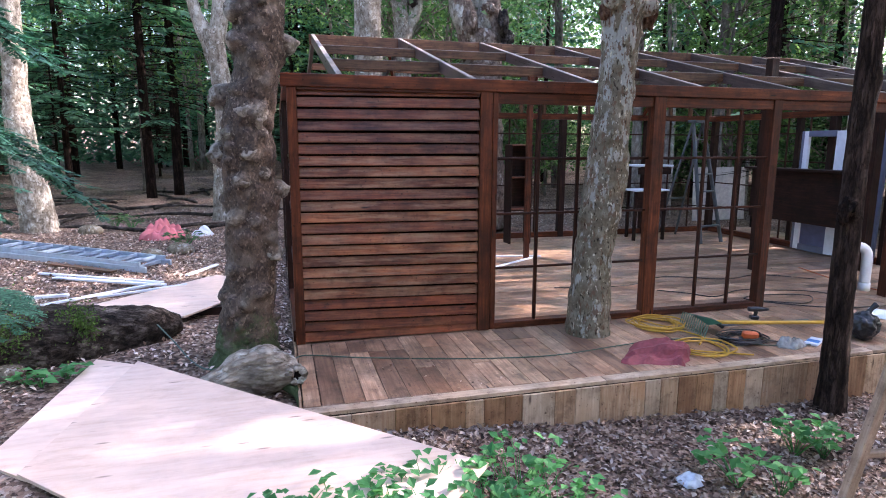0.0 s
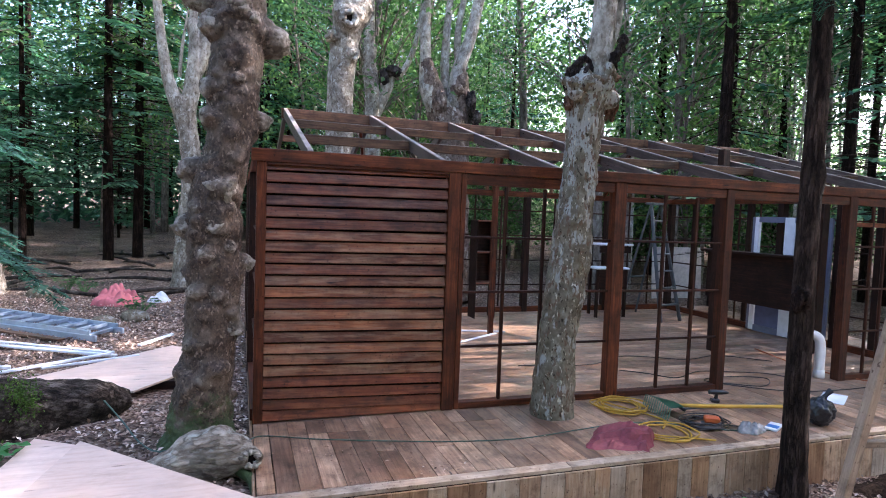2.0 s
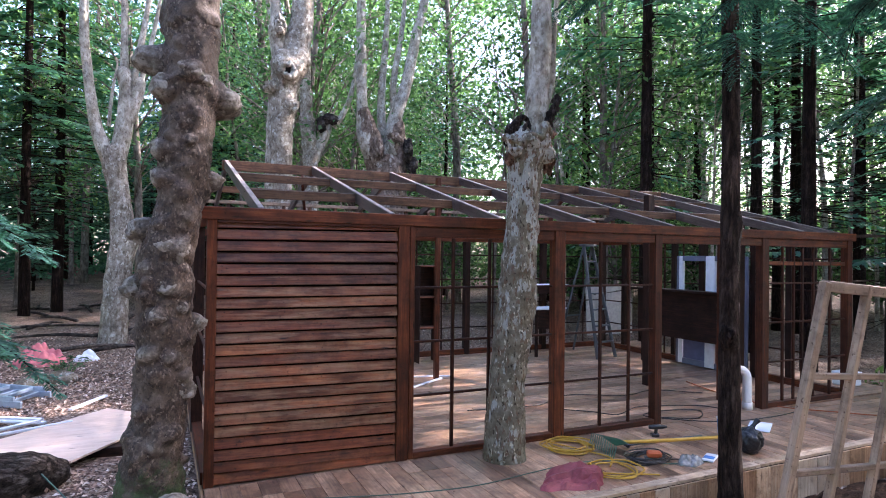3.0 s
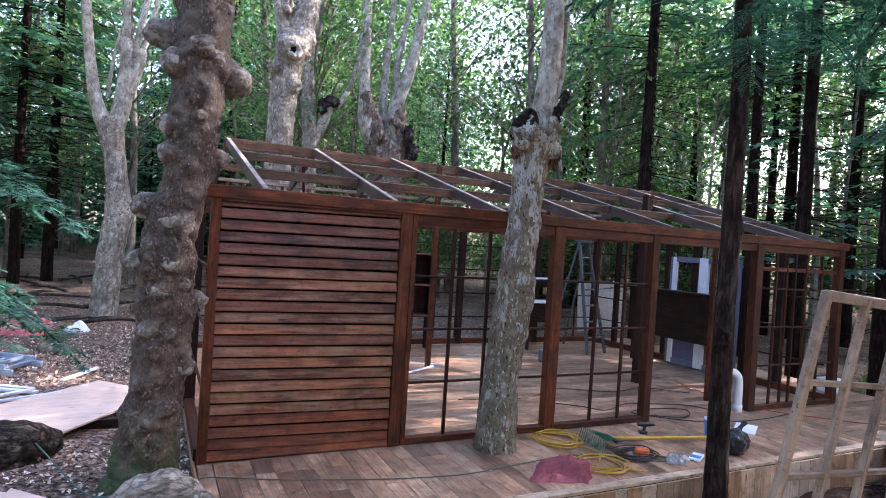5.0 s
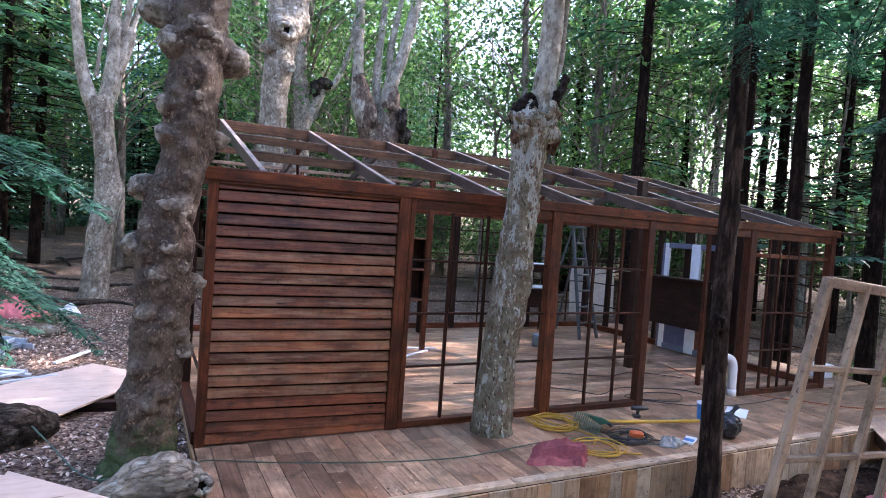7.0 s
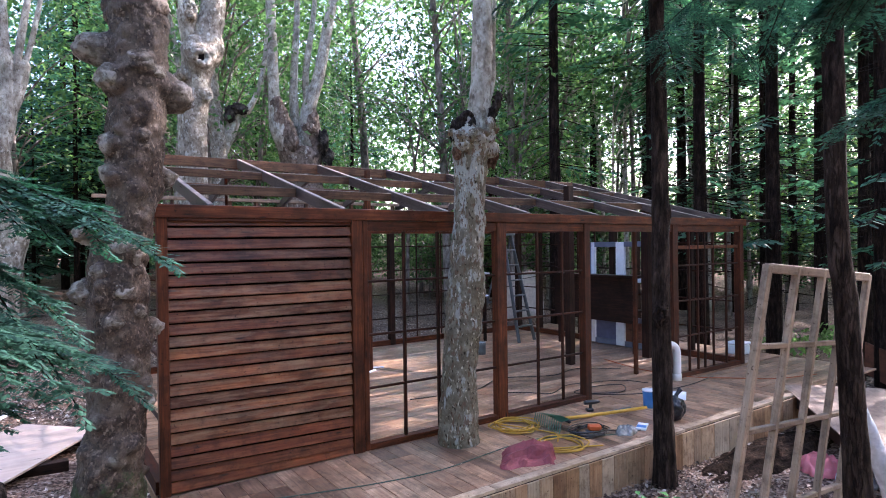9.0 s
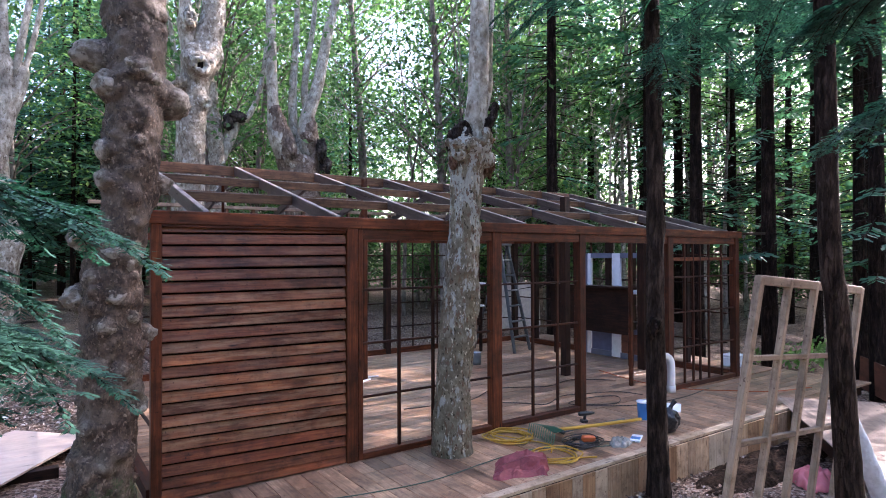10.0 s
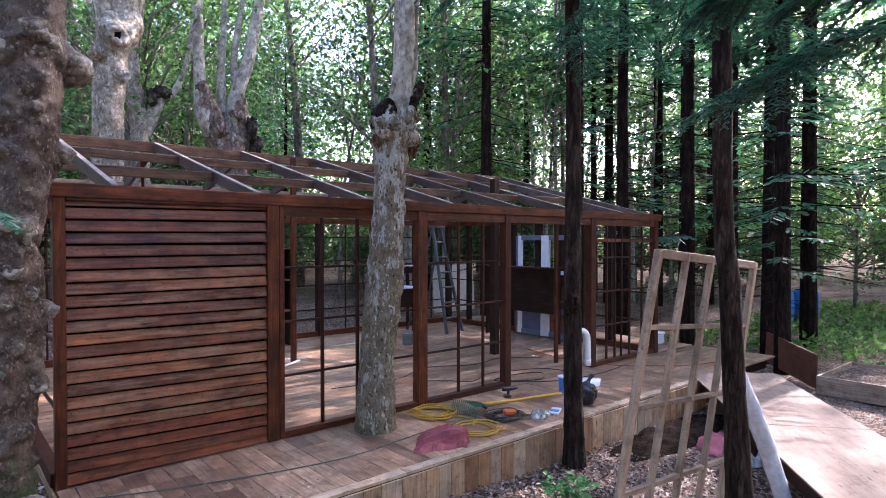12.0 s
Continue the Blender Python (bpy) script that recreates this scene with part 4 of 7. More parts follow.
fork_base(twin_tree, [(4.5, 7.98, 3.5, 0.26), (4.56, 7.98, 4.1, 0.25), (4.56, 7.98, 4.6, 0.21), (4.56, 7.98, 4.95, 0.15), (4.58, 7.99, 5.1, 0.11)], TWIN_BASE, 42)
stub_tree = big_tree("pale_forked_tree", "pale pollarded trunk with broken stubs", [
    [(2.8, 9.0, -0.2, 0.28), (2.82, 9.0, 2.0, 0.2), (2.8, 9.0, 4.0, 0.17), (2.7, 9.0, 4.9, 0.17), (2.68, 9.0, 5.3, 0.14), (2.6, 9.0, 7.5, 0.11), (2.5, 9.0, 11, 0.06)],
    [(2.85, 9.0, 4.0, 0.13), (3.1, 9.0, 4.6, 0.15), (3.2, 9.0, 5.0, 0.17), (3.35, 9.0, 5.1, 0.1)],
    [(3.15, 9.0, 4.8, 0.1), (3.5, 9.0, 5.1, 0.08), (3.8, 9.0, 5.9, 0.07), (4.0, 9.0, 7.5, 0.05)]],
    PALE_BARK, seg=24, n=70, rough=0.14, freq=5.0, seed=10, trunk_mat=MOTTLED, slim=0.85)
left_tree = big_tree("pale_forked_tree", "pale patchy tree trunk on the leaf litter", [
    [(-4.4, 7.8, -0.2, 0.4), (-4.4, 7.8, 0.1, 0.31), (-4.5, 7.8, 1.2, 0.27), (-4.56, 7.8, 2.2, 0.22), (-4.5, 7.8, 3.6, 0.17), (-4.5, 7.8, 6.0, 0.12), (-4.3, 7.8, 10, 0.06)],
    [(-4.55, 7.8, 3.0, 0.1), (-4.8, 7.8, 3.8, 0.08), (-5.0, 7.8, 6, 0.05)]],
    PALE_BARK, seg=24, n=60, rough=0.1, freq=3.0, seed=11, trunk_mat=MOTTLED)


# ---- forest ----
def conifer_parts(seed, H, R, bare, mat=NEEDLE, nb=64):
    """Trunk and drooping-spray crown of a hemlock, base at the origin."""
    rng = np.random.default_rng(seed)
    tv, tf = tube([(0, 0, -0.3, H * 0.0095 + 0.02), (0.02, 0, H * 0.3, H * 0.008), (0, 0.03, H * 0.7, H * 0.005), (0, 0, H, 0.012)], 16, 10, 0.06, 5, seed=seed)
    bv, bf = [], []
    quads = []
    # thin dead twigs on the bare lower trunk
    for i in range(90):
        z = rng.uniform(1.4, H * bare + 2.5)
        a, L = rng.uniform(0, 6.28), rng.uniform(0.4, 1.9)
        d = np.array([math.cos(a), math.sin(a), rng.uniform(-0.35, 0.1)])
        o = len(bv)
        sd = np.array([-d[1], d[0], 0.0])
        for p, r in ((np.array([0, 0, z]), 0.012), (np.array([0, 0, z]) + d * L, 0.003)):
            for k in range(3):
                bv.append(tuple(p + sd * r * math.cos(k * 2.094) + np.array([0, 0, 1]) * r * math.sin(k * 2.094)))
        for k in range(3):
            bf.append((o + k, o + (k + 1) % 3, o + 3 + (k + 1) % 3, o + 3 + k))
    low = 18 if bare > 0.25 else 0
    for i in range(nb + low):
        f = (i + rng.uniform(0, 1)) / nb
        if i < nb:
            z = H * (bare + (0.98 - bare) * f)
            L = R * (1 - f) ** 0.7 * rng.uniform(0.6, 1.15) + 0.25
        else:
            # thin half-bare branches below the crown
            z = rng.uniform(2.0, H * bare)
            L = rng.uniform(0.7, 1.9)
        a = rng.uniform(0, 2 * math.pi)
        d = np.array([math.cos(a), math.sin(a), 0.0])
        side = np.array([-d[1], d[0], 0.0])
        droop = rng.uniform(0.1, 0.4)
        base = np.array([0, 0, z])
        tip = base + d * L + np.array([0, 0, -droop * L + 0.1 * L])
        o = len(bv)
        for p, r in ((base, 0.018), (tip, 0.004)):
            for k in range(3):
                t = k * 2.094
                bv.append(tuple(p + side * r * math.cos(t) + np.array([0, 0, 1]) * r * math.sin(t)))
        for k in range(3):
            bf.append((o + k, o + (k + 1) % 3, o + 3 + (k + 1) % 3, o + 3 + k))
        m = max(5, int(L * 6.5)) if i < nb else max(3, int(L * 4))
        for j in range(m):
            s = 0.18 + 0.82 * (j + rng.uniform(0, 1)) / m
            p = base + (tip - base) * s + np.array([0, 0, -0.25 * droop * L * (s * (s - 1)) * -1])
            for sg in (-1, 1):
                tl = (0.16 + 0.34 * L * 0.45 * (1 - s * 0.75)) * rng.uniform(0.7, 1.2)
                td = d * rng.uniform(0.5, 0.9) + side * sg * rng.uniform(0.6, 1.0) + np.array([0, 0, -rng.uniform(0.05, 0.5)])
                td /= np.linalg.norm(td)
                q = np.cross(td, np.array([0, 0, 1.0]) + rng.normal(size=3) * 0.3)
                q /= np.linalg.norm(q)
                # a few short needle fans along the twig
                for c in range(2):
                    c0 = p + td * tl * (c / 2)
                    c1 = p + td * tl * ((c + 1.25) / 2) + np.array([0, 0, -0.02])
                    w = tl * (0.21 - 0.06 * c)
                    mid = (c0 + c1) / 2
                    quads += [c0, mid + q * w + td * w * 0.4, c1, mid - q * w + td * w * 0.4]
    qv = np.array(quads)
    i = np.arange(len(qv) // 4)[:, None] * 4
    qf = np.concatenate([i + [0, 1, 2], i + [0, 2, 3]], 0)
    tv2, tf2 = join((tv, tf), (bv, bf))
    return mesh_np("trunk", tv2, tf2, CONIFER_BARK, True), mesh_np("crown", qv, qf, mat)


def broadleaf_parts(seed, H, R, low, n_clump=70, per=36, size=0.15, mat=LEAF, lean=0.06, tr=0.009, bark=None):
    rng = np.random.default_rng(seed)
    lx, ly = rng.normal(size=2) * lean * H
    top = np.array([lx, ly, H])
    vf = [tube([(0, 0, -0.3, H * tr + 0.03), (lx * 0.15, ly * 0.1, H * 0.35, H * tr), (lx * 0.5, ly * 0.55, H * 0.65, H * tr * 0.7), (lx, ly, H, 0.015)], 18, 9, 0.08, 3, seed=seed)]
    cents, sizes = [], []
    for i in range(n_clump):
        f = rng.uniform(0, 1) ** 0.8
        z = H * (low + (1.02 - low) * f)
        rr = R * math.sqrt(rng.uniform(0.02, 1)) * (0.55 + 0.75 * math.sin(math.pi * min(1, f * 0.85 + 0.12)))
        a = rng.uniform(0, 2 * math.pi)
        c = np.array([lx * z / H + rr * math.cos(a), ly * z / H + rr * math.sin(a), z])
        z0 = max(H * 0.28, z - rr * 0.7)
        st = np.array([lx * z0 / H, ly * z0 / H, z0])
        if i % 2 == 0:
            m = (st + c) / 2 + np.array([0, 0, 0.12 * rr])
            vf.append(tube([(*st, 0.03), (*m, 0.02), (*c, 0.006)], 5, 4))
        sp = np.array([0.55, 0.55, 0.22]) * rng.uniform(0.6, 1.2) * (R / 2.2) ** 0.5
        cents.append(c + rng.normal(size=(per, 3)) * sp)
        sizes.append(size * rng.uniform(0.6, 1.3, per))
    tv, tf = join(*vf)
    return mesh_np("trunk", tv, tf, bark or GREY_BARK, True), leaves_mesh("crown", np.vstack(cents), np.concatenate(sizes), mat, rng, flat=0.35, aspect=0.62)


def tree_thing(name, label, meshes, group=""):
    ob = thing(name, (0, 0, 0), label, "tree", group)
    part("trunk", meshes[0], None, ob)
    part("crown", meshes[1], None, ob)
    return ob


frng = random.Random(11)
conifers = [tree_thing("hemlock_tree", "tall dark hemlock with bare lower trunk and drooping sprays", conifer_parts(20 + i, H, R, bare, nb=nb), "forest conifers")
            for i, (H, R, bare, nb) in enumerate(((13, 2.4, 0.3, 70), (16, 2.3, 0.42, 40), (11, 2.3, 0.2, 74), (7, 1.9, 0.12, 60)))]
broads = [tree_thing("broadleaf_tree", "slender woodland tree with light green leaves", broadleaf_parts(40 + i, H, R, low, n_clump=nc, per=52, mat=mt, size=0.135), "forest broadleaf trees")
          for i, (H, R, low, nc, mt) in enumerate(((13, 2.6, 0.32, 95, LEAF), (11, 2.4, 0.28, 90, LEAF_BRIGHT), (15, 2.8, 0.4, 95, LEAF), (5, 1.7, 0.2, 60, LEAF_BRIGHT), (3.0, 1.3, 0.2, 44, LEAF)))]


def plant(ob, x, y, s=1.0, used=set()):
    if 13 < x < 30 and 0.4 < y < 4.2 and s not in NAMED:
        y += 4.0                                   # a glade lets the sun in
    m = Matrix.Translation((x, y, ground_z(x, y))) @ Matrix.Rotation(frng.uniform(0, 6.28), 4, "Z")
    if ob.name in used:
        ob = copy_thing(ob, m)
    else:
        used.add(ob.name)
        ob.matrix_basis = m
    ob.scale = (s, s, s * frng.uniform(0.92, 1.1))
    return ob


NAMED = (0.9, 1.1, 0.85, 0.95, 1.0, 0.76, 0.7)
# named conifer trunks behind the right end of the cabin
for x, y, k, s in ((10.5, 2.13, 1, 0.9), (16.9, 5.0, 1, 1.1), (10.25, 0.57, 1, 0.85), (12.2, 7.9, 1, 0.95), (17.5, 11.0, 1, 1.0), (12.3, 4.6, 1, 0.95), (9.8, -1.25, 1, 0.76), (10.5, -0.75, 1, 0.7), (12.4, -2.4, 1, 1.0), (14.5, 1.6, 1, 0.9),
                   (16.2, 6.3, 1, 1.1), (17.8, 8.8, 1, 1.0), (12.8, 11.5, 1, 1.1), (15.6, 3.4, 1, 1.1), (13.0, -0.6, 1, 1.0), (18.4, 4.0, 0, 1.0)):
    plant(conifers[k], x, y, s)
EYE_XY = (-0.4, -4.9)
plant(conifers[3], 19.0, 15.0)
plant(broads[2], 21.0, 17.0)
plant(broads[4], 15.0, 12.0)
count = 0
for i in range(1400):
    if count >= 143:
        break
    b = radians(frng.uniform(-38, 92))
    d = 12 + 40 * frng.random() ** 0.9
    x, y = EYE_XY[0] + d * math.sin(b), EYE_XY[1] + d * math.cos(b)
    if -2.5 < x < 9.5 and y < 8.5:
        continue
    if -6 < x < 0.8 and y < 12:
        continue
    deg = math.degrees(b)
    # clearings in the canopy
    if 27 < deg < 34 or 51 < deg < 62 and frng.random() < 0.7:
        continue
    # dark hemlocks to the left, leafy middle, thin conifers among leaves to the right
    if deg < 8:
        ob = conifers[frng.choice((0, 0, 2))] if frng.random() < 0.62 else broads[frng.choice((1, 1, 2))]
    elif deg < 36:
        if frng.random() < 0.12:
            continue
        ob = broads[frng.choice((0, 1, 1, 2, 3))] if frng.random() < 0.85 else conifers[frng.choice((2, 3))]
    else:
        ob = conifers[1] if frng.random() < (0.75 if d < 24 else 0.25) else broads[frng.choice((0, 1, 1, 3))]
        if frng.random() < 0.4 or d < 13:
            continue
    plant(ob, x, y, frng.uniform(0.8, 1.2))
    count += 1
# thin pale stems in the middle distance
saplings = [tree_thing("sapling_tree", "thin pale woodland sapling with few leaves", broadleaf_parts(140 + i, H, 1.2, 0.55, n_clump=16, per=22, size=0.18, mat=LEAF, lean=0.05, tr=0.0052, bark=PALE_BARK if i else GREY_BARK), "woodland saplings") for i, H in enumerate((10, 12, 9))]
for i in range(100):
    b = radians(frng.uniform(6, 70))
    d = frng.uniform(14, 34)
    if 0.48 < b < 0.58:
        continue
    plant(frng.choice(saplings), EYE_XY[0] + d * math.sin(b), EYE_XY[1] + d * math.cos(b) + 2.0, frng.uniform(0.8, 1.25))
# bushes filling the view under the crowns
for i in range(60):
    b = radians(frng.uniform(8, 90))
    d = frng.uniform(17, 34)
    if 0.88 < b < 1.1:
        continue
    plant(broads[frng.choice((3, 4, 4))], EYE_XY[0] + d * math.sin(b), EYE_XY[1] + d * math.cos(b), frng.uniform(0.7, 1.2))
# unseen trees added behind the camera to hold back low light
for i in range(26):
    b = radians(frng.uniform(100, 318))
    d = frng.uniform(13, 30)
    plant(frng.choice(conifers[:3] + broads[:3]), EYE_XY[0] + d * math.sin(b), EYE_XY[1] + d * math.cos(b), frng.uniform(0.9, 1.2))
# close dark stand of hemlocks beyond the left yard
for i in range(9):
    b = radians(frng.uniform(-42, 9))
    d = frng.uniform(18, 32)
    plant(conifers[frng.choice((0, 0, 2))], EYE_XY[0] + d * math.sin(b), EYE_XY[1] + d * math.cos(b), frng.uniform(0.9, 1.3))
# hemlocks standing between the leafy trees behind the cabin
for bearing, d in ((25.5, 26), (37, 27), (23, 32), (35.5, 24), (47, 30)):
    b = radians(bearing)
    plant(conifers[frng.choice((0, 2, 2))], EYE_XY[0] + d * math.sin(b), EYE_XY[1] + d * math.cos(b), frng.uniform(0.85, 1.15))
# low young hemlocks under the stand
for i in range(14):
    b = radians(frng.uniform(-42, 10))
    d = frng.uniform(22, 36)
    plant(conifers[3], EYE_XY[0] + d * math.sin(b), EYE_XY[1] + d * math.cos(b), frng.uniform(0.7, 1.1))


def far_woods():
    """Distant crowns that close the view between the nearer trees, with ragged gaps to the sky."""
    rng = np.random.default_rng(77)
    n = 280000
    deg = rng.uniform(-54, 112, n)
    d = rng.uniform(38, 66, n)
    z = rng.uniform(0, 1, n) ** 0.9 * 30 + 0.6
    rise = np.degrees(np.arctan2(z - 1.8, d))
    gap = 1.5 * np.exp(-(((deg - 30.5) / 3.4) ** 2 + ((rise - 19) / 3.4) ** 2)) + 0.95 * np.exp(-(((deg - 56.5) / 5.5) ** 2 + ((rise - 7.5) / 3.5) ** 2)) + 0.7 * np.exp(-(((deg - 41) / 3.0) ** 2 + ((rise - 15) / 2.5) ** 2))
    full = np.interp(deg, [-54, -5, 10, 35, 44, 72, 90, 112], [0.62, 0.7, 0.95, 1.05, 0.6, 0.5, 0.7, 0.9]) + np.interp(rise, [0, 4, 9], [0.5, 0.25, 0.0])
    grid = np.array([[noise.noise(Vector((a * 0.125, b * 0.15, 2.0))) + 0.6 * noise.noise(Vector((a * 0.35, b * 0.4, 5.0))) for b in range(200)] for a in range(680)])
    clump = grid[((deg + 54) * 4).astype(int), np.clip((rise + 5) * 4, 0, 199).astype(int)]
    keep = full + 0.75 * clump - gap > rng.uniform(0, 1, n)
    # added belt of unseen leaves behind the camera, blocks light near the horizon
    back = rng.uniform(0, 1, 16000)
    deg = np.concatenate([deg[keep], 112 + 194 * back])
    d = np.concatenate([d[keep], rng.uniform(20, 34, len(back))])
    z = np.concatenate([z[keep], rng.uniform(0, 1, len(back)) ** 0.9 * 18 + 0.4])
    under = 16000
    deg = np.concatenate([deg, rng.uniform(-54, 12, under)])
    d = np.concatenate([d, rng.uniform(34, 56, under)])
    z = np.concatenate([z, rng.uniform(0, 1, under) ** 1.3 * 7 + 0.7])
    b = np.radians(deg)
    c = np.stack([EYE_XY[0] + d * np.sin(b), EYE_XY[1] + d * np.cos(b), z], 1)
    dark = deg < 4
    # leaf colour turns brighter above 13 m, painting light on the tops
    for name, sel, mat, lab in (("far_conifers", dark, NEEDLE, "dense dark conifer foliage deep in the wood"), ("far_leaves", ~dark & (z < 13), LEAF, "green leafy crowns deep in the wood"), ("far_crowns", ~dark & (z >= 13), LEAF_BRIGHT, "green tree tops deep in the wood, coloured brighter as if sunlit")):
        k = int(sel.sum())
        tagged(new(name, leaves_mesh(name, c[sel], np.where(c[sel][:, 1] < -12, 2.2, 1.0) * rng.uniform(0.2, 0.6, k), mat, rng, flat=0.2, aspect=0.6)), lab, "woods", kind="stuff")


far_woods()


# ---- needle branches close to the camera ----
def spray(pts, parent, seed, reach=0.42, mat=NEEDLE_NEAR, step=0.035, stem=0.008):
    """A drooping hemlock branch: stem, side twigs and flat needles, as one part."""
    rng = np.random.default_rng(seed)
    L = sum((Vector(b) - Vector(a)).length for a, b in zip(pts, pts[1:]))
    n = max(8, int(L / step))
    rows = spline(pts, n)
    sv, sf = tube([(*p, stem * (1 - 0.7 * i / (len(pts) - 1))) for i, p in enumerate(pts)], 20, 5)
    quads = []
    for i in range(n):
        f = i / n
        d = rows[min(i + 1, n - 1)] - rows[max(i - 1, 0)]
        d /= np.linalg.norm(d)
        side = np.cross(d, [0, 0, 1.0])
        side /= np.linalg.norm(side)
        for sg in (-1, 1):
            tl = reach * (1 - f) ** 0.8 * rng.uniform(0.5, 1.1) + 0.05
            td = d * rng.uniform(0.6, 1.0) + side * sg * rng.uniform(0.6, 1.0) + np.array([0, 0, -rng.uniform(0.1, 0.45)])
            td /= np.linalg.norm(td)
            m = max(5, int(tl / 0.014))
            q0 = np.cross(td, [0, 0, 1.0]) + rng.normal(size=3) * 0.12
            q0 /= np.linalg.norm(q0)
            for j in range(m):
                g = (j + 1) / m
                p = rows[i] + td * tl * g + np.array([0, 0, -0.25 * tl * g * g])
                for s2 in (-1, 1):
                    nl = 0.05 * (1 - 0.6 * g) * rng.uniform(0.7, 1.2) + 0.008
                    nd = q0 * s2 * 0.85 + td * 0.65 + rng.normal(size=3) * 0.1
                    nd /= np.linalg.norm(nd)
                    w = np.cross(nd, [0, 0, 1.0])
                    w = w / (np.linalg.norm(w) + 1e-6) * 0.006
                    quads += [p, p + nd * nl * 0.5 + w, p + nd * nl, p + nd * nl * 0.5 - w]
    qv = np.array(quads)
    i = np.arange(len(qv) // 4)[:, None] * 4
    qf = np.concatenate([i + [0, 1, 2], i + [0, 2, 3]], 0)
    br = part("branch", mesh_np("branch", sv, sf, CONIFER_BARK, True), None, parent)
    part("needles", mesh_np("needles", qv, qf, mat), None, br, "blue-green hemlock needles")


left_hemlock = big_tree("hemlock_tree", "near hemlock with drooping blue-green branches", [
    [(-2.9, -3.2, -0.3, 0.16), (-2.9, -3.2, 1.5, 0.13), (-2.88, -3.2, 4.0, 0.1), (-2.8, -3.2, 9.0, 0.04)]], CONIFER_BARK, seg=20, n=40, seed=14)


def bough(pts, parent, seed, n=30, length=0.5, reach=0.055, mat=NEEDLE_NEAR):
    """A bough with many flat drooping side sprays."""
    rng = np.random.default_rng(seed)
    sv, sf = tube([(*p, 0.014 * (1 - 0.75 * i / (len(pts) - 1))) for i, p in enumerate(pts)], 24, 6)
    br = part("bough", mesh_np("bough", sv, sf, CONIFER_BARK, True), None, parent)
    rows = spline(pts, 60)
    quads, tv, tf = [], [], []
    for k in range(n):
        f = 0.2 + 0.8 * (k + 0.5) / n
        b = rows[min(58, int(f * 59))]
        d = rows[min(59, int(f * 59) + 1)] - rows[max(0, int(f * 59) - 1)]
        d /= np.linalg.norm(d)
        side = np.cross(d, [0, 0, 1.0])
        side /= np.linalg.norm(side)
        sg = 1 if k % 2 else -1
        if k == n - 1:
            sg = 0
        L = length * (1.15 - 0.65 * f) * rng.uniform(0.6, 1.25)
        v = d * rng.uniform(0.5, 0.95) + side * sg * rng.uniform(0.4, 0.9)
        v /= np.linalg.norm(v)
        lift = rng.uniform(-0.12, 0.1)
        e1 = b + v * L * 0.5 + np.array([0, 0, lift * L])
        e2 = b + v * L + np.array([0, 0, -rng.uniform(0.12, 0.45) * L + lift * L])
        axes = [spline([b, e1, e2], max(10, int(L / 0.013)))]
        # forked twigs along the spray, with gaps between them
        across = np.cross(v, [0, 0, 1.0])
        across /= np.linalg.norm(across) + 1e-9
        for q in range(7):
            g = 0.18 + 0.72 * (q + rng.uniform(0, 0.8)) / 7
            p0 = axes[0][int(g * (len(axes[0]) - 1))]
            sl = L * 0.42 * (1.1 - g) * rng.uniform(0.6, 1.2) + 0.03
            w = v * rng.uniform(0.55, 0.9) + across * (1 if q % 2 else -1) * rng.uniform(0.5, 0.8)
            w /= np.linalg.norm(w)
            drop = rng.uniform(-0.05, 0.35)
            axes.append(spline([p0, p0 + w * sl * 0.5 + np.array([0, 0, -0.2 * drop * sl]), p0 + w * sl + np.array([0, 0, -drop * sl])], max(5, int(sl / 0.013))))
        a, c = tube([(*b, 0.004), (*e1, 0.003), (*e2, 0.001)], 6, 4)
        o = len(tv)
        tv += a
        tf += [tuple(q + o for q in face) for face in c]
        for seg in axes:
            for i in range(1, len(seg)):
                g = i / len(seg)
                dd = seg[i] - seg[i - 1]
                dd /= np.linalg.norm(dd)
                sd = np.cross(dd, [0, 0, 1.0])
                sd /= np.linalg.norm(sd) + 1e-9
                for s2 in (-1, 1):
                    tl = reach * (1.15 - 0.75 * g) * rng.uniform(0.5, 1.2)
                    td = dd * rng.uniform(0.6, 1.0) + sd * s2 * rng.uniform(0.5, 0.9) + np.array([0, 0, rng.uniform(-0.3, 0.12)])
                    td /= np.linalg.norm(td)
                    w = np.cross(td, [0, 0, 1.0])
                    w /= np.linalg.norm(w) + 1e-9
                    for j in range(3):
                        p = seg[i] + td * tl * (j / 3)
                        nl = 0.024 * (1 - 0.2 * j) * rng.uniform(0.8, 1.2)
                        for s3 in (-1, 1):
                            nd = td * 0.8 + w * s3 * 0.6
                            hw = np.cross(nd, [0, 0, 1.0]) * 0.0042
                            quads += [p, p + nd * nl * 0.45 + hw, p + nd * nl, p + nd * nl * 0.45 - hw]
    part("twig", mesh_np("twig", tv, tf, CONIFER_BARK, True), None, br)["kind"] = "stuff"
    qv = np.array(quads)
    i = np.arange(len(qv) // 4)[:, None] * 4
    ob = part("needles", mesh_np("needles", qv, np.concatenate([i + [0, 1, 2], i + [0, 2, 3]], 0), mat), None, br, "blue-green hemlock needles")
    ob["kind"] = "stuff"


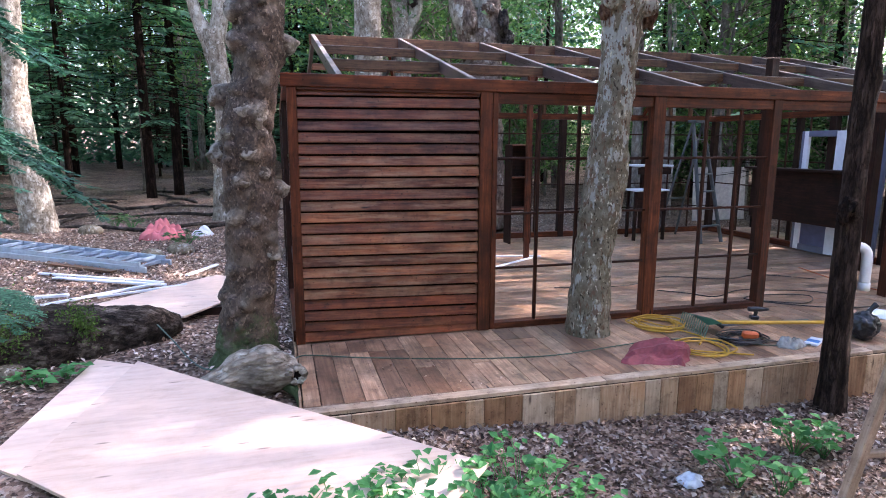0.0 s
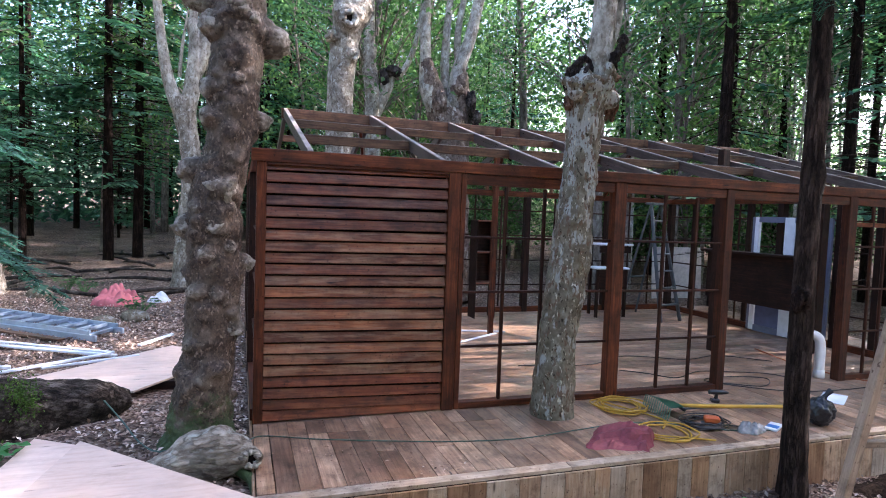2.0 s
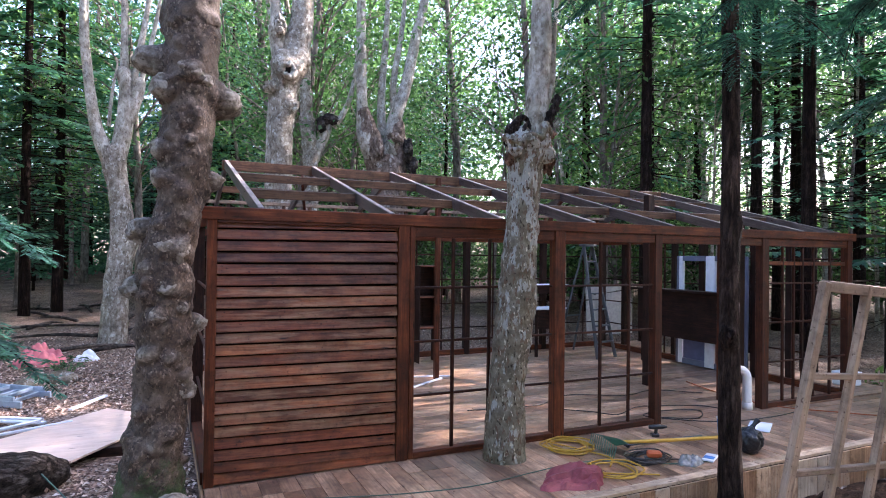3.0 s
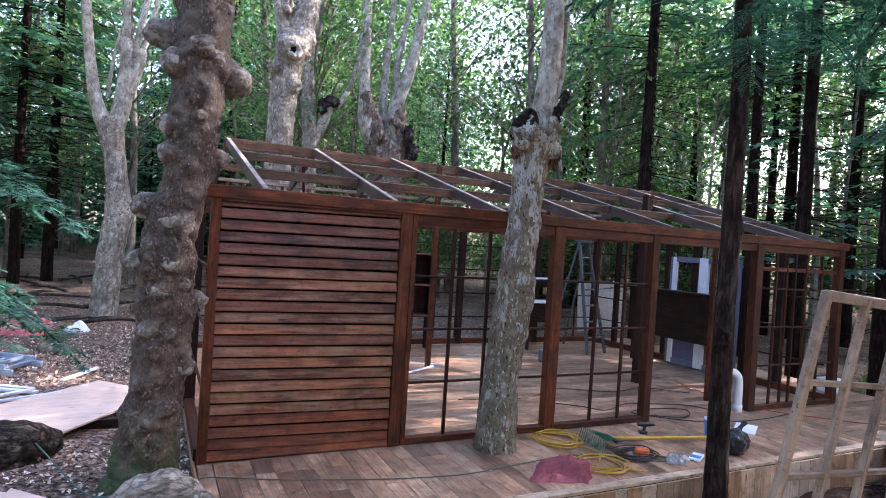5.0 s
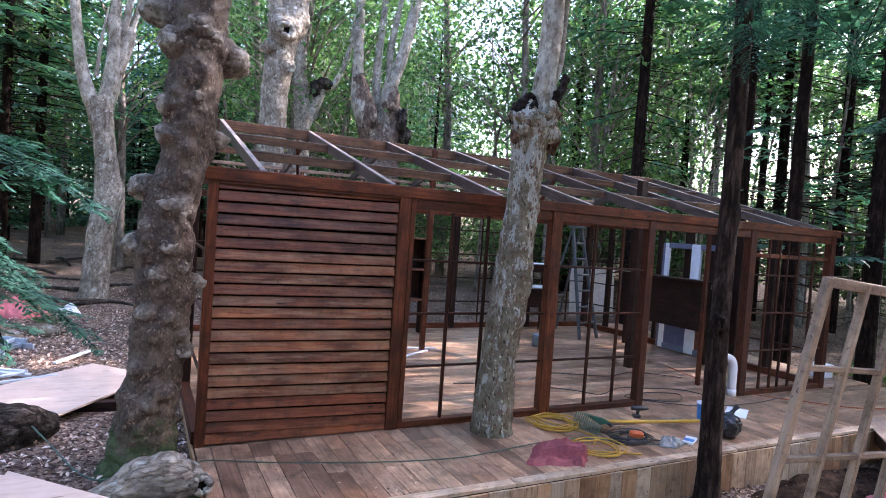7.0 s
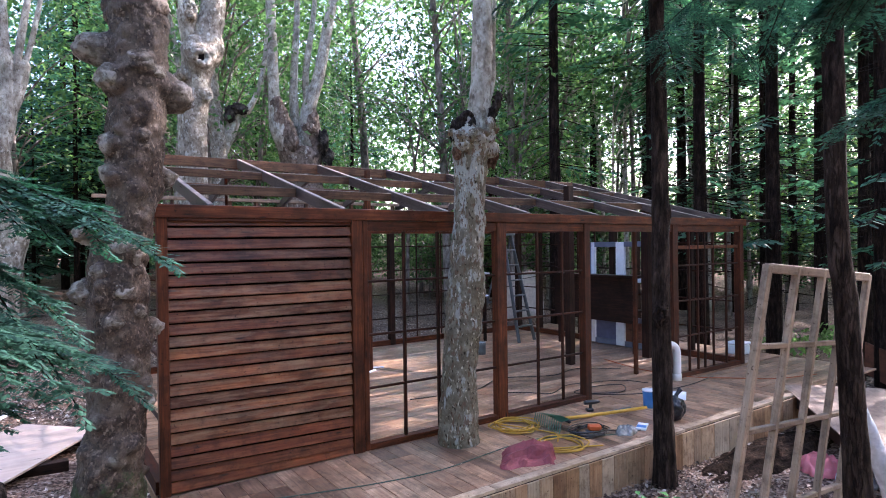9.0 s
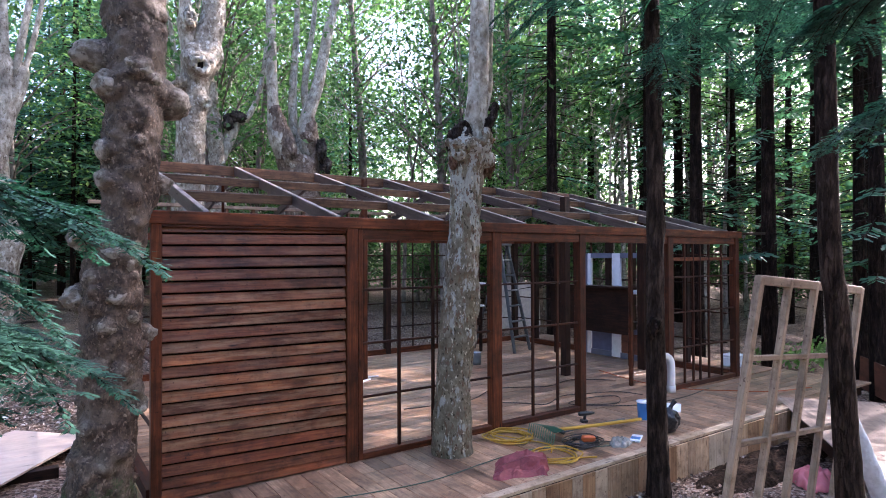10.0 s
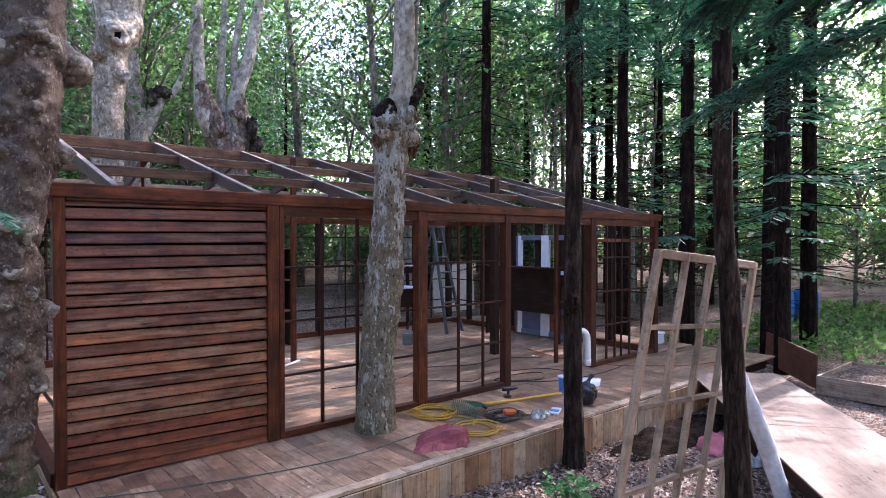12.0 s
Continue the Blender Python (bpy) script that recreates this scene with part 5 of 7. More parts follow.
for k, pts in enumerate(([(-2.85, -3.3, 2.5), (-1.8, -3.35, 2.32), (-1.15, -3.42, 2.12), (-0.68, -3.45, 1.95)],
                         [(-2.85, -3.0, 2.1), (-1.8, -3.0, 1.98), (-1.15, -3.1, 1.8), (-0.75, -3.14, 1.65)],
                         [(-2.85, -3.4, 1.95), (-1.9, -3.3, 1.85), (-1.4, -3.2, 1.7), (-0.95, -3.1, 1.55)],
                         [(-2.85, -2.9, 2.9), (-1.9, -2.9, 2.7), (-1.4, -2.9, 2.45), (-1.05, -2.9, 2.25)],
                         [(-2.85, -3.1, 1.6), (-2.0, -2.9, 1.5), (-1.45, -2.7, 1.3), (-1.05, -2.6, 1.15)],
                         [(-2.85, -3.5, 2.25), (-1.9, -3.6, 2.1), (-1.35, -3.65, 1.95), (-0.95, -3.7, 1.8)],
                         [(-2.85, -3.2, 2.38), (-1.8, -3.25, 2.22), (-1.25, -3.3, 2.06), (-0.88, -3.3, 1.86)],
                         [(-2.85, -3.1, 2.2), (-1.9, -3.15, 2.0), (-1.35, -3.2, 1.86), (-0.98, -3.25, 1.72)])):
    bough(pts, left_hemlock, 60 + k)
right_hemlock = big_tree("hemlock_tree", "hemlock with low drooping branches near the walkway", [
    [(3.1, -5.4, -0.3, 0.14), (3.1, -5.4, 2.0, 0.11), (3.1, -5.3, 5.0, 0.08), (3.1, -5.2, 9.0, 0.03)]], CONIFER_BARK, seg=20, n=40, seed=15)
for k, pts in enumerate(([(3.1, -5.3, 2.9), (2.4, -4.8, 2.75), (1.8, -4.35, 2.5), (1.45, -4.12, 2.3)],
                         [(3.1, -5.2, 3.2), (2.8, -4.5, 3.1), (2.6, -3.9, 3.15), (2.5, -3.5, 3.0)],
                         [(3.1, -5.2, 3.0), (2.9, -4.6, 2.95), (2.45, -4.3, 2.95), (2.1, -4.1, 2.8)])):
    bough(pts, right_hemlock, 70 + k)
for k, (a, z, L, dr) in enumerate(((-2.4, 3.55, 1.1, 0.5), (-1.2, 4.1, 1.4, 0.6), (3.0, 4.2, 1.5, 0.55), (-0.2, 4.0, 1.3, 0.5), (-2.0, 4.8, 1.6, 0.6), (2.2, 4.6, 1.6, 0.5), (0.6, 4.7, 1.6, 0.55), (-0.8, 5.3, 1.5, 0.6), (1.4, 5.4, 1.6, 0.6), (-2.9, 5.4, 1.7, 0.6))):
    c, s_ = math.cos(a), math.sin(a)
    b0 = Vector((3.96, -1.5, z))
    spray([tuple(b0), tuple(b0 + Vector((c * L * 0.4, s_ * L * 0.4, 0.02))), tuple(b0 + Vector((c * L * 0.75, s_ * L * 0.75, -dr * 0.4))), tuple(b0 + Vector((c * L, s_ * L, -dr)))], dark_tree, 80 + k, reach=0.5, step=0.05)
for k, (a, z, L, dr) in enumerate(((-0.6, 3.2, 0.9, 0.3), (0.8, 3.6, 1.2, 0.4), (2.4, 3.5, 1.0, 0.35), (-2.4, 3.9, 1.0, 0.4), (0.0, 4.2, 1.4, 0.5), (1.6, 4.4, 1.4, 0.5))):
    c, s_ = math.cos(a), math.sin(a)
    b0 = Vector((3.18, -3.25, z))
    spray([tuple(b0), tuple(b0 + Vector((c * L * 0.4, s_ * L * 0.4, 0.02))), tuple(b0 + Vector((c * L * 0.75, s_ * L * 0.75, -dr * 0.4))), tuple(b0 + Vector((c * L, s_ * L, -dr)))], front_tree, 95 + k, reach=0.4, step=0.06)


# knobs standing out of the burl tree and the porch tree
def knob(parent, p, r, mat, seed, name="burl", squash=(1, 1, 1), hole=False):
    bm = bmesh.new()
    bmesh.ops.create_icosphere(bm, subdivisions=4, radius=1.0)
    for v in bm.verts:
        q = v.co.copy()
        k = 1 + 0.4 * noise.noise(q * 1.7 + Vector((seed, 0, 0))) + 0.3 * noise.noise(q * 3.9 + Vector((0, seed, 0))) + 0.1 * noise.noise(q * 9)
        if hole and q.y < -0.7:
            k *= 0.6 + 0.4 * (1 - (-q.y - 0.7) / 0.3)
        v.co = Vector((q.x * squash[0], q.y * squash[1], q.z * squash[2])) * r * k
    part(name, bm, mat, parent, smooth=True, m=Matrix.Translation(p))


def round_burl(tree, x, z, r, seed):
    """A rounded knob grown out of the trunk, its underside drawn in."""
    base = Vector(BURL_ROWS[0][:3])
    c = Vector((x, burl_depth(x, z) + 0.5 * r, z)) - base
    bm = bmesh.new()
    bmesh.ops.create_icosphere(bm, subdivisions=4, radius=1.0)
    for v in bm.verts:
        q = v.co.copy()
        k = 1 + 0.3 * noise.noise(q * 1.5 + Vector((seed, 0, 0))) + 0.16 * noise.noise(q * 3.6 + Vector((0, seed, 0))) + 0.06 * noise.noise(q * 9)
        v.co = c + Vector((q.x * 1.05, q.y, q.z * 0.88)) * r * k
    ob = part("burl", bm, BURL_BARK, tree, smooth=True, m=Matrix.Translation(base))
    n = len(ob.data.vertices)
    ob.data.attributes.new("burl", "FLOAT", "POINT").data.foreach_set("value", [1.0] * n)


for i, (x, z, r) in enumerate(BURL_KNOBS):
    round_burl(burl_tree, x, z, r, i * 3.1)


def ragged_ring(parent, p, r, thick, mat, seed, axis="Z", name="rim", wild=0.35, tilt=0.0):
    """An uneven healed lip round a hollow, whose shade is a flat black disc."""
    rot = Matrix.Rotation(radians(90), 4, "X") if axis == "Y" else Matrix.Identity(4)
    n, k = 48, 14
    verts, faces = [], []
    for i in range(n):
        a = 2 * math.pi * i / n
        w = noise.noise(Vector((math.cos(a) * 1.3 + seed, math.sin(a) * 1.3, seed)))
        rr, tt, up = r * (1 + 0.25 * w), thick * (1 + wild * 1.3 * noise.noise(Vector((math.cos(a) * 2.2, math.sin(a) * 2.2 + seed, 1)))), wild * r * noise.noise(Vector((math.cos(a) * 1.8, seed, math.sin(a) * 1.8)))
        for j in range(k):
            b = 2 * math.pi * j / k
            q = tt * (1 + 0.2 * noise.noise(Vector((a * 3, b * 2, seed))))
            verts.append(((rr + q * math.cos(b)) * math.cos(a), (rr + q * math.cos(b)) * math.sin(a), up + q * 1.2 * math.sin(b)))
    for i in range(n):
        for j in range(k):
            i2, j2 = (i + 1) % n, (j + 1) % k
            faces.append((i * k + j, i2 * k + j, i2 * k + j2, i * k + j2))
    m = Matrix.Translation(p) @ Matrix.Rotation(radians(tilt), 4, "Y") @ rot
    ring = part(name, mesh_np(name, verts, faces, mat, True), None, parent, m=m)
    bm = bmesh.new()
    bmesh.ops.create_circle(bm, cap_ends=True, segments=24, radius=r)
    part("hollow", bm, SHADE_BLACK, ring, "flat black disc painted as shade in the hollow", m=m @ Matrix.Translation((0, 0, thick * 0.1)))


ragged_ring(porch_tree, (2.77, -0.29, 2.94), 0.185, 0.03, LICHEN_BARK, 3.3, wild=0.9, tilt=-22)
RUST_BARK = bark("rust_brown_callus", (0.05, 0.024, 0.015), (0.13, 0.07, 0.044), (0.25, 0.16, 0.11), scale=16, stretch=0.7, depth=0.02, crack=0.2, pits=0.4)
for i, (p, r, sq) in enumerate((((2.965, -0.33, 2.76), 0.075, (0.75, 0.9, 1.7)), ((2.56, -0.32, 2.72), 0.048, (0.9, 0.9, 1.3)), ((2.97, -0.36, 2.98), 0.05, (1.1, 0.8, 0.9)))):
    knob(porch_tree, p, r, RUST_BARK, 21 + i * 2.3, name="callus", squash=sq)
for i, (p, r, sq) in enumerate((((2.58, -0.4, 2.86), 0.055, (1.2, 0.8, 0.8)), ((2.7, -0.47, 2.88), 0.045, (1.3, 0.8, 0.8)), ((2.83, -0.47, 2.93), 0.045, (1.4, 0.8, 0.7)))):
    knob(porch_tree, p, r, LICHEN_BARK, 31 + i * 2.3, name="callus", squash=sq)
for i, pts in enumerate(([(2.62, -0.3, 2.86, 0.05), (2.63, -0.3, 3.0, 0.055), (2.67, -0.3, 3.1, 0.045), (2.74, -0.3, 3.12, 0.03), (2.78, -0.3, 3.06, 0.02)], [(2.68, -0.36, 2.88, 0.04), (2.69, -0.36, 3.0, 0.035), (2.73, -0.35, 3.07, 0.015)],
                         [(2.74, -0.33, 2.9, 0.04), (2.76, -0.33, 3.02, 0.03), (2.77, -0.32, 3.08, 0.012)], [(2.6, -0.22, 2.85, 0.05), (2.62, -0.2, 3.02, 0.045), (2.68, -0.2, 3.1, 0.02)],
                         [(2.95, -0.32, 2.95, 0.055), (2.96, -0.35, 3.12, 0.055), (3.02, -0.36, 3.24, 0.05), (3.06, -0.34, 3.33, 0.045), (3.07, -0.33, 3.37, 0.02)])):
    v, f = tube([(*p[:3], p[3] * 0.78) for p in pts], 40, 16, 0.55, 24, seed=90 + i)
    part("splinter", mesh_np("splinter", v, f, DARKROT, True), None, porch_tree, "dark broken stub")
knob(dark_tree, (3.88, -1.56, 1.2), 0.06, CONIFER_BARK, 70, name="knot", squash=(0.8, 1, 1.6))
for i, (p, r) in enumerate((((1.56, 5.17, 4.92), 0.1), ((1.68, 5.33, 4.36), 0.06), ((1.47, 5.42, 5.75), 0.07))):
    ragged_ring(hole_tree, p, r, r * 0.5, PALE_BARK, 50 + i * 2.7, axis="Y", name="knot", wild=0.3)
for i, (p, r, sq) in enumerate((((1.34, 5.45, 4.66), 0.12, (1, 0.8, 0.8)), ((1.46, 5.5, 5.72), 0.15, (0.8, 0.9, 1.3)))):
    knob(hole_tree, p, r, MOTTLED, 55 + i, name="knot", squash=sq)
for i, (p, r, sq) in enumerate((((4.02, 7.7, 4.2), 0.16, (0.8, 0.7, 1.5)), ((4.72, 7.68, 4.25), 0.15, (0.7, 0.7, 1.7)), ((4.86, 7.75, 3.9), 0.16, (0.8, 0.7, 1.2)), ((4.4, 7.7, 4.5), 0.12, (1.3, 0.7, 0.9)))):
    knob(twin_tree, p, r, ROT if i in (1, 2) else TWIN_BASE, 60 + i, name="knot", squash=sq)
for i, (p, r, sq) in enumerate((((3.2, 8.85, 5.0), 0.15, (1.3, 0.7, 0.9)), ((3.0, 8.85, 4.85), 0.14, (0.8, 0.7, 1.3)))):
    knob(stub_tree, p, r, ROT, 66 + i, name="knot", squash=sq)

# ---- plywood walkway at the near left ----
ply_walkway = thing("ply_walkway", (-0.5, -1.5, 0), "pale pink plywood sheets laid as a walkway", "walkway", kind="structure")


def slab(name, pts, z, th, mat, parent, label="", m=None):
    bm = bmesh.new()
    f = bm.faces.new([bm.verts.new((x, y, z)) for x, y in pts])
    if f.normal.z < 0:
        f.normal_flip()
    r = bmesh.ops.extrude_face_region(bm, geom=[f])
    bmesh.ops.translate(bm, verts=[v for v in r["geom"] if isinstance(v, bmesh.types.BMVert)], vec=(0, 0, -th))
    bmesh.ops.recalc_face_normals(bm, faces=bm.faces)
    return part(name, bm, mat, parent, label, m=m)


slab("plywood_sheet", [(-1.12, -0.27), (0.9, -2.3), (0.08, -3.18), (-1.35, -1.8)], 0.075, 0.018, PLY, ply_walkway)
slab("plywood_sheet", [(-1.44, -0.1), (-0.9, -0.44), (-1.2, -1.92), (-1.58, -1.6)], 0.056, 0.018, PLY, ply_walkway)
beam("joist", (-1.2, -0.35, 0.0), (0.8, -2.32, 0.0), 0.045, 0.07, DARKWOOD, ply_walkway)
beam("joist", (-1.3, -1.72, 0.0), (0.1, -3.08, 0.0), 0.045, 0.07, DARKWOOD, ply_walkway)
for x, y in ((0.55, -2.1), (0.0, -1.58), (-0.6, -2.45), (0.05, -3.0)):
    beam("block", (x, y, ground_z(x, y) - 0.05), (x, y, -0.03), 0.09, 0.09, DARKWOOD, ply_walkway, up=(1, 0, 0))

# ---- leaning sash frame ----
sash_frame = thing("sash_frame", (2.4, -3.04, -0.3), "unpainted pine multi-lite sash leaning against a tree", "window frame")
TL, TRc = Vector((2.68, -3.12, 1.73)), Vector((4.04, -3.12, 1.62))
DN = Vector((-0.2, 0.04, -0.9)).normalized()
SH = 2.08
for k in range(5):
    a = TL.lerp(TRc, k / 4)
    w = 0.05 if k in (0, 4) else 0.036
    beam("stile" if k in (0, 4) else "mullion", a, a + DN * SH, 0.04, w, RAWPINE, sash_frame, up=(1, 0, 0))
for s_, w in ((0.02, 0.055), (0.47, 0.03), (0.95, 0.03), (1.45, 0.03), (SH - 0.03, 0.06)):
    beam("top_rail" if s_ < 0.1 else "rail", TL + DN * s_, TRc + DN * s_, 0.036, w, RAWPINE, sash_frame)

# plastic-wrapped roll leaning behind the front tree
roll = thing("plastic_roll", (4.3, -3.2, -0.3), "roll wrapped in shiny clear plastic sheet", "roll")
PLASTIC = plain("clear_wrap", (0.62, 0.64, 0.7), rough=0.22, var=0.2, scale=18, bumpy=0.02, gloss=0.8)
v, f = tube([(3.95, -2.98, 0.95, 0.05), (4.08, -3.06, 0.6, 0.06), (4.22, -3.15, 0.2, 0.065), (4.4, -3.25, -0.38, 0.06)], 60, 18, 0.14, 14, seed=3)
part("wrap", mesh_np("wrap", v, f, PLASTIC, True), None, roll)
v, f = tube([(3.94, -2.97, 1.0, 0.03), (4.0, -3.02, 0.8, 0.03)], 6, 12)
part("core", mesh_np("core", v, f, PVC, True), None, roll)


def crumple(name, outline, height, mat, label, category, at, seed, n=44, fold=0.25, smooth=True):
    """A crumpled heap of cloth or plastic inside an oval outline (half-lengths), resting on at."""
    bm = bmesh.new()
    grid = {}
    ax, ay = outline
    for i in range(n + 1):
        for j in range(n + 1):
            u, w = 2 * i / n - 1, 2 * j / n - 1
            r = max(abs(u), abs(w))
            l = math.hypot(u, w) or 1
            px, py = u / l * r, w / l * r
            k = 1 + 0.22 * noise.noise(Vector((px * 1.4 + seed, py * 1.4, 0))) + 0.12 * noise.noise(Vector((px * 4 + seed, py * 4, 2)))
            e = max(0.0, 1 - r ** 2.6)
            h = height * e ** 0.6 * (0.65 + 0.55 * noise.noise(Vector((px * 1.5, py * 1.5, seed)))) + fold * height * e ** 0.5 * abs(noise.noise(Vector((px * 3.5 + seed, py * 2.5, 5))))
            grid[i, j] = bm.verts.new((px * ax * k, py * ay * k, max(0.004, h)))
    for i in range(n):
        for j in range(n):
            bm.faces.new((grid[i, j], grid[i + 1, j], grid[i + 1, j + 1], grid[i, j + 1]))
    e = [x for x in bm.edges if x.is_boundary]
    r = bmesh.ops.extrude_edge_only(bm, edges=e)
    for v in r["geom"]:
        if isinstance(v, bmesh.types.BMVert):
            v.co.z = 0.0
    ob = part(name, bm, mat, None, smooth=smooth, m=Matrix.Translation(at[:3]) @ Matrix.Rotation(at[3], 4, "Z"))
    return tagged(ob, label, category)


# ---- things on the porch ----
def folded_cloth():
    """Canvas folded over on itself, the near lip hanging to the boards."""
    corners = [Vector((2.43, -1.05, 0)), Vector((2.86, -1.25, 0)), Vector((3.1, -1.0, 0)), Vector((2.72, -0.74, 0))]
    nu, nv = 15, 11
    bm = bmesh.new()
    g = {}
    for i in range(nu + 1):
        for j in range(nv + 1):
            u, v = i / nu, j / nv
            p = (corners[0] * (1 - u) + corners[1] * u) * (1 - v) + (corners[3] * (1 - u) + corners[2] * u) * v
            rim = min(u, 1 - u, v, 1 - v)
            lift = min(1.0, rim / 0.1) ** 0.5 * (0.55 + 0.45 * u)
            ridge = 0.085 * math.exp(-((v - 0.72 + 0.25 * (u - 0.5)) / 0.26) ** 2) * (0.55 + 0.6 * math.sin(math.pi * min(1, u * 1.05)))
            fold = 0.055 * (1 - abs(2 * noise.noise(Vector((u * 1.6 + v * 1.8, v * 3.4 - u * 1.3, 4.0))))) ** 3 + 0.012 * noise.noise(Vector((u * 9, v * 9, 1)))
            p += Vector((0.05 * noise.noise(Vector((u * 3, v * 3, 7))), 0.05 * noise.noise(Vector((u * 3, v * 3, 11))), lift * max(0.012, 0.02 + ridge + 1.1 * fold)))
            g[i, j] = bm.verts.new(p)
    for i in range(nu):
        for j in range(nv):
            bm.faces.new((g[i, j], g[i + 1, j], g[i + 1, j + 1], g[i, j + 1]))
    e = [x for x in bm.edges if x.is_boundary]
    for v in bmesh.ops.extrude_edge_only(bm, edges=e)["geom"]:
        if isinstance(v, bmesh.types.BMVert):
            v.co.z = 0.0
    tagged(part("canvas_cloth", bm, REDCLOTH), "folded faded red canvas cloth on the deck", "cloth")


folded_cloth()


def coil(name, cx, cy, rx, ry, turns, mat, r, label, seed, tail=()):
    rng = random.Random(seed)
    pts = []
    n = turns * 14
    for i in range(n):
        a = 2 * math.pi * i / 14 + seed
        k = 1 + rng.uniform(-0.07, 0.07) + 0.22 * math.sin(i * 0.31 + seed)
        pts.append((cx + rx * k * math.cos(a) + 0.02 * math.sin(i), cy + ry * k * math.sin(a), r + 0.006 * (i // 14) + rng.uniform(0, 0.006)))
    pts += [(*t, r) for t in tail]
    return cord(name, pts, r, mat, label, "cable", n=len(pts) * 3)


coil("extension_cable", 3.28, -0.27, 0.2, 0.2, 6, YELLOW, 0.007, "coiled yellow extension cord on the deck boards", 3, tail=((3.4, -0.5), (3.45, -0.7), (3.3, -0.85)))
coil("extension_cable", 3.27, -0.93, 0.2, 0.2, 3, YELLOW, 0.007, "loose yellow extension cord loops near the deck edge", 4, tail=((3.4, -1.1), (3.55, -1.18)))
coil("power_cable", 3.74, -0.84, 0.18, 0.13, 7, BLACK, 0.006, "coiled black power cable beside the rake", 5, tail=((4.0, -0.95), (4.2, -1.05)))

TINE = plain("grey_green_plastic", (0.1, 0.2, 0.15), rough=0.45)
rake = thing("garden_rake", (3.6, -0.55, 0.0), "green plastic leaf rake with a yellow handle", "rake")
bm = bmesh.new()
hd = Vector((0.96, -0.14, 0)).normalized()
hs = Vector((-hd.y, hd.x, 0))
c0 = Vector((3.72, -0.55, 0.07))
rows = []
for i in range(13):
    u = i / 12 - 0.5
    rows.append((bm.verts.new(c0 + hs * u * 0.16 + Vector((0, 0, 0.02))), bm.verts.new(c0 - hd * 0.22 + hs * u * 0.42 + Vector((0, 0, 0.07 - abs(u) * 0.03)))))
for a, b in zip(rows, rows[1:]):
    bm.faces.new((a[0], b[0], b[1], a[1]))
bmesh.ops.solidify(bm, geom=bm.faces[:], thickness=0.012)
part("head", bm, GREEN, rake)
for i in range(13):
    u = i / 12 - 0.5
    a = c0 - hd * 0.215 + hs * u * 0.42 + Vector((0, 0, 0.068 - abs(u) * 0.03))
    beam("tine", a, a - hd * 0.03 + Vector((0, 0, -0.125 + abs(u) * 0.03)), 0.012, 0.006, TINE, rake)
v, f = tube([(*(c0 + Vector((0, 0, 0.01))), 0.018), (*(c0 + hd * 0.5 + Vector((0, 0, -0.01))), 0.018), (4.86, -0.68, 0.03, 0.018)], 12, 10)
part("handle", mesh_np("handle", v, f, YELLOW, True), None, rake, "yellow round handle")
second = thing("tool_handle", (4.0, -0.5, 0.0), "dark steel-shafted tool lying by the rake", "tool")
v, f = tube([(3.8, -0.5, 0.025, 0.012), (4.3, -0.5, 0.02, 0.012), (4.75, -0.55, 0.02, 0.012)], 8, 8)
part("shaft", mesh_np("shaft", v, f, STEEL, True), None, second)
v, f = tube([(3.78, -0.55, 0.03, 0.015), (3.8, -0.44, 0.03, 0.015)], 4, 8)
part("grip", mesh_np("grip", v, f, BLACK, True), None, second)

drill = thing("cordless_drill", (4.35, -0.34, 0.0), "dark cordless drill lying on the deck", "drill")
bm = bmesh.new()
add_box(bm, (0.08, 0.06, 0.035), Matrix.Translation((4.33, -0.33, 0.018)) @ Matrix.Rotation(-0.4, 4, "Z"), 0.008)
part("battery", bm, BLACK, drill)
bm = bmesh.new()
add_box(bm, (0.032, 0.03, 0.07), Matrix.Translation((4.34, -0.335, 0.06)) @ Matrix.Rotation(0.2, 4, "Y"), 0.008)
part("grip", bm, BLACK, drill)
v, f = tube([(4.27, -0.31, 0.1, 0.022), (4.34, -0.335, 0.1, 0.026), (4.41, -0.36, 0.1, 0.02), (4.45, -0.375, 0.1, 0.009)], 12, 12)
part("motor", mesh_np("motor", v, f, BLACK, True), None, drill)
saw = thing("jigsaw", (3.8, -0.86, 0.0), "orange power tool lying on the deck", "tool")
bm = bmesh.new()
add_box(bm, (0.13, 0.07, 0.06), Matrix.Translation((3.8, -0.86, 0.05)) @ Matrix.Rotation(-0.6, 4, "Z"), 0.015)
part("body", bm, ORANGE, saw)
bm = bmesh.new()
add_box(bm, (0.17, 0.06, 0.008), Matrix.Translation((3.8, -0.86, 0.014)) @ Matrix.Rotation(-0.6, 4, "Z"), 0.002)
part("shoe", bm, STEEL, saw)
DULLWRAP = plain("dusty_clear_plastic", (0.3, 0.29, 0.27), rough=0.25, var=0.4, scale=20, bumpy=0.02)
crumple("plastic_bag", (0.14, 0.1), 0.08, DULLWRAP, "crumpled clear plastic bag of hardware", "bag", (4.05, -1.05, 0.0, 0.3), 7.0, n=30, fold=0.5)
packet = beam("packet", (4.2, -1.1, 0.012), (4.38, -1.0, 0.012), 0.1, 0.022, PAPER)
tagged(packet, "white and blue card packet on the deck", "packet")
packet2 = beam("stripe", (4.23, -1.083, 0.0245), (4.3, -1.045, 0.0245), 0.09, 0.004, BLUE, packet)
sheet = beam("paper_sheet", (5.5, -0.62, 0.006), (5.85, -0.4, 0.006), 0.22, 0.004, PAPER)
tagged(sheet, "white paper sheet lying flat on the deck", "paper")
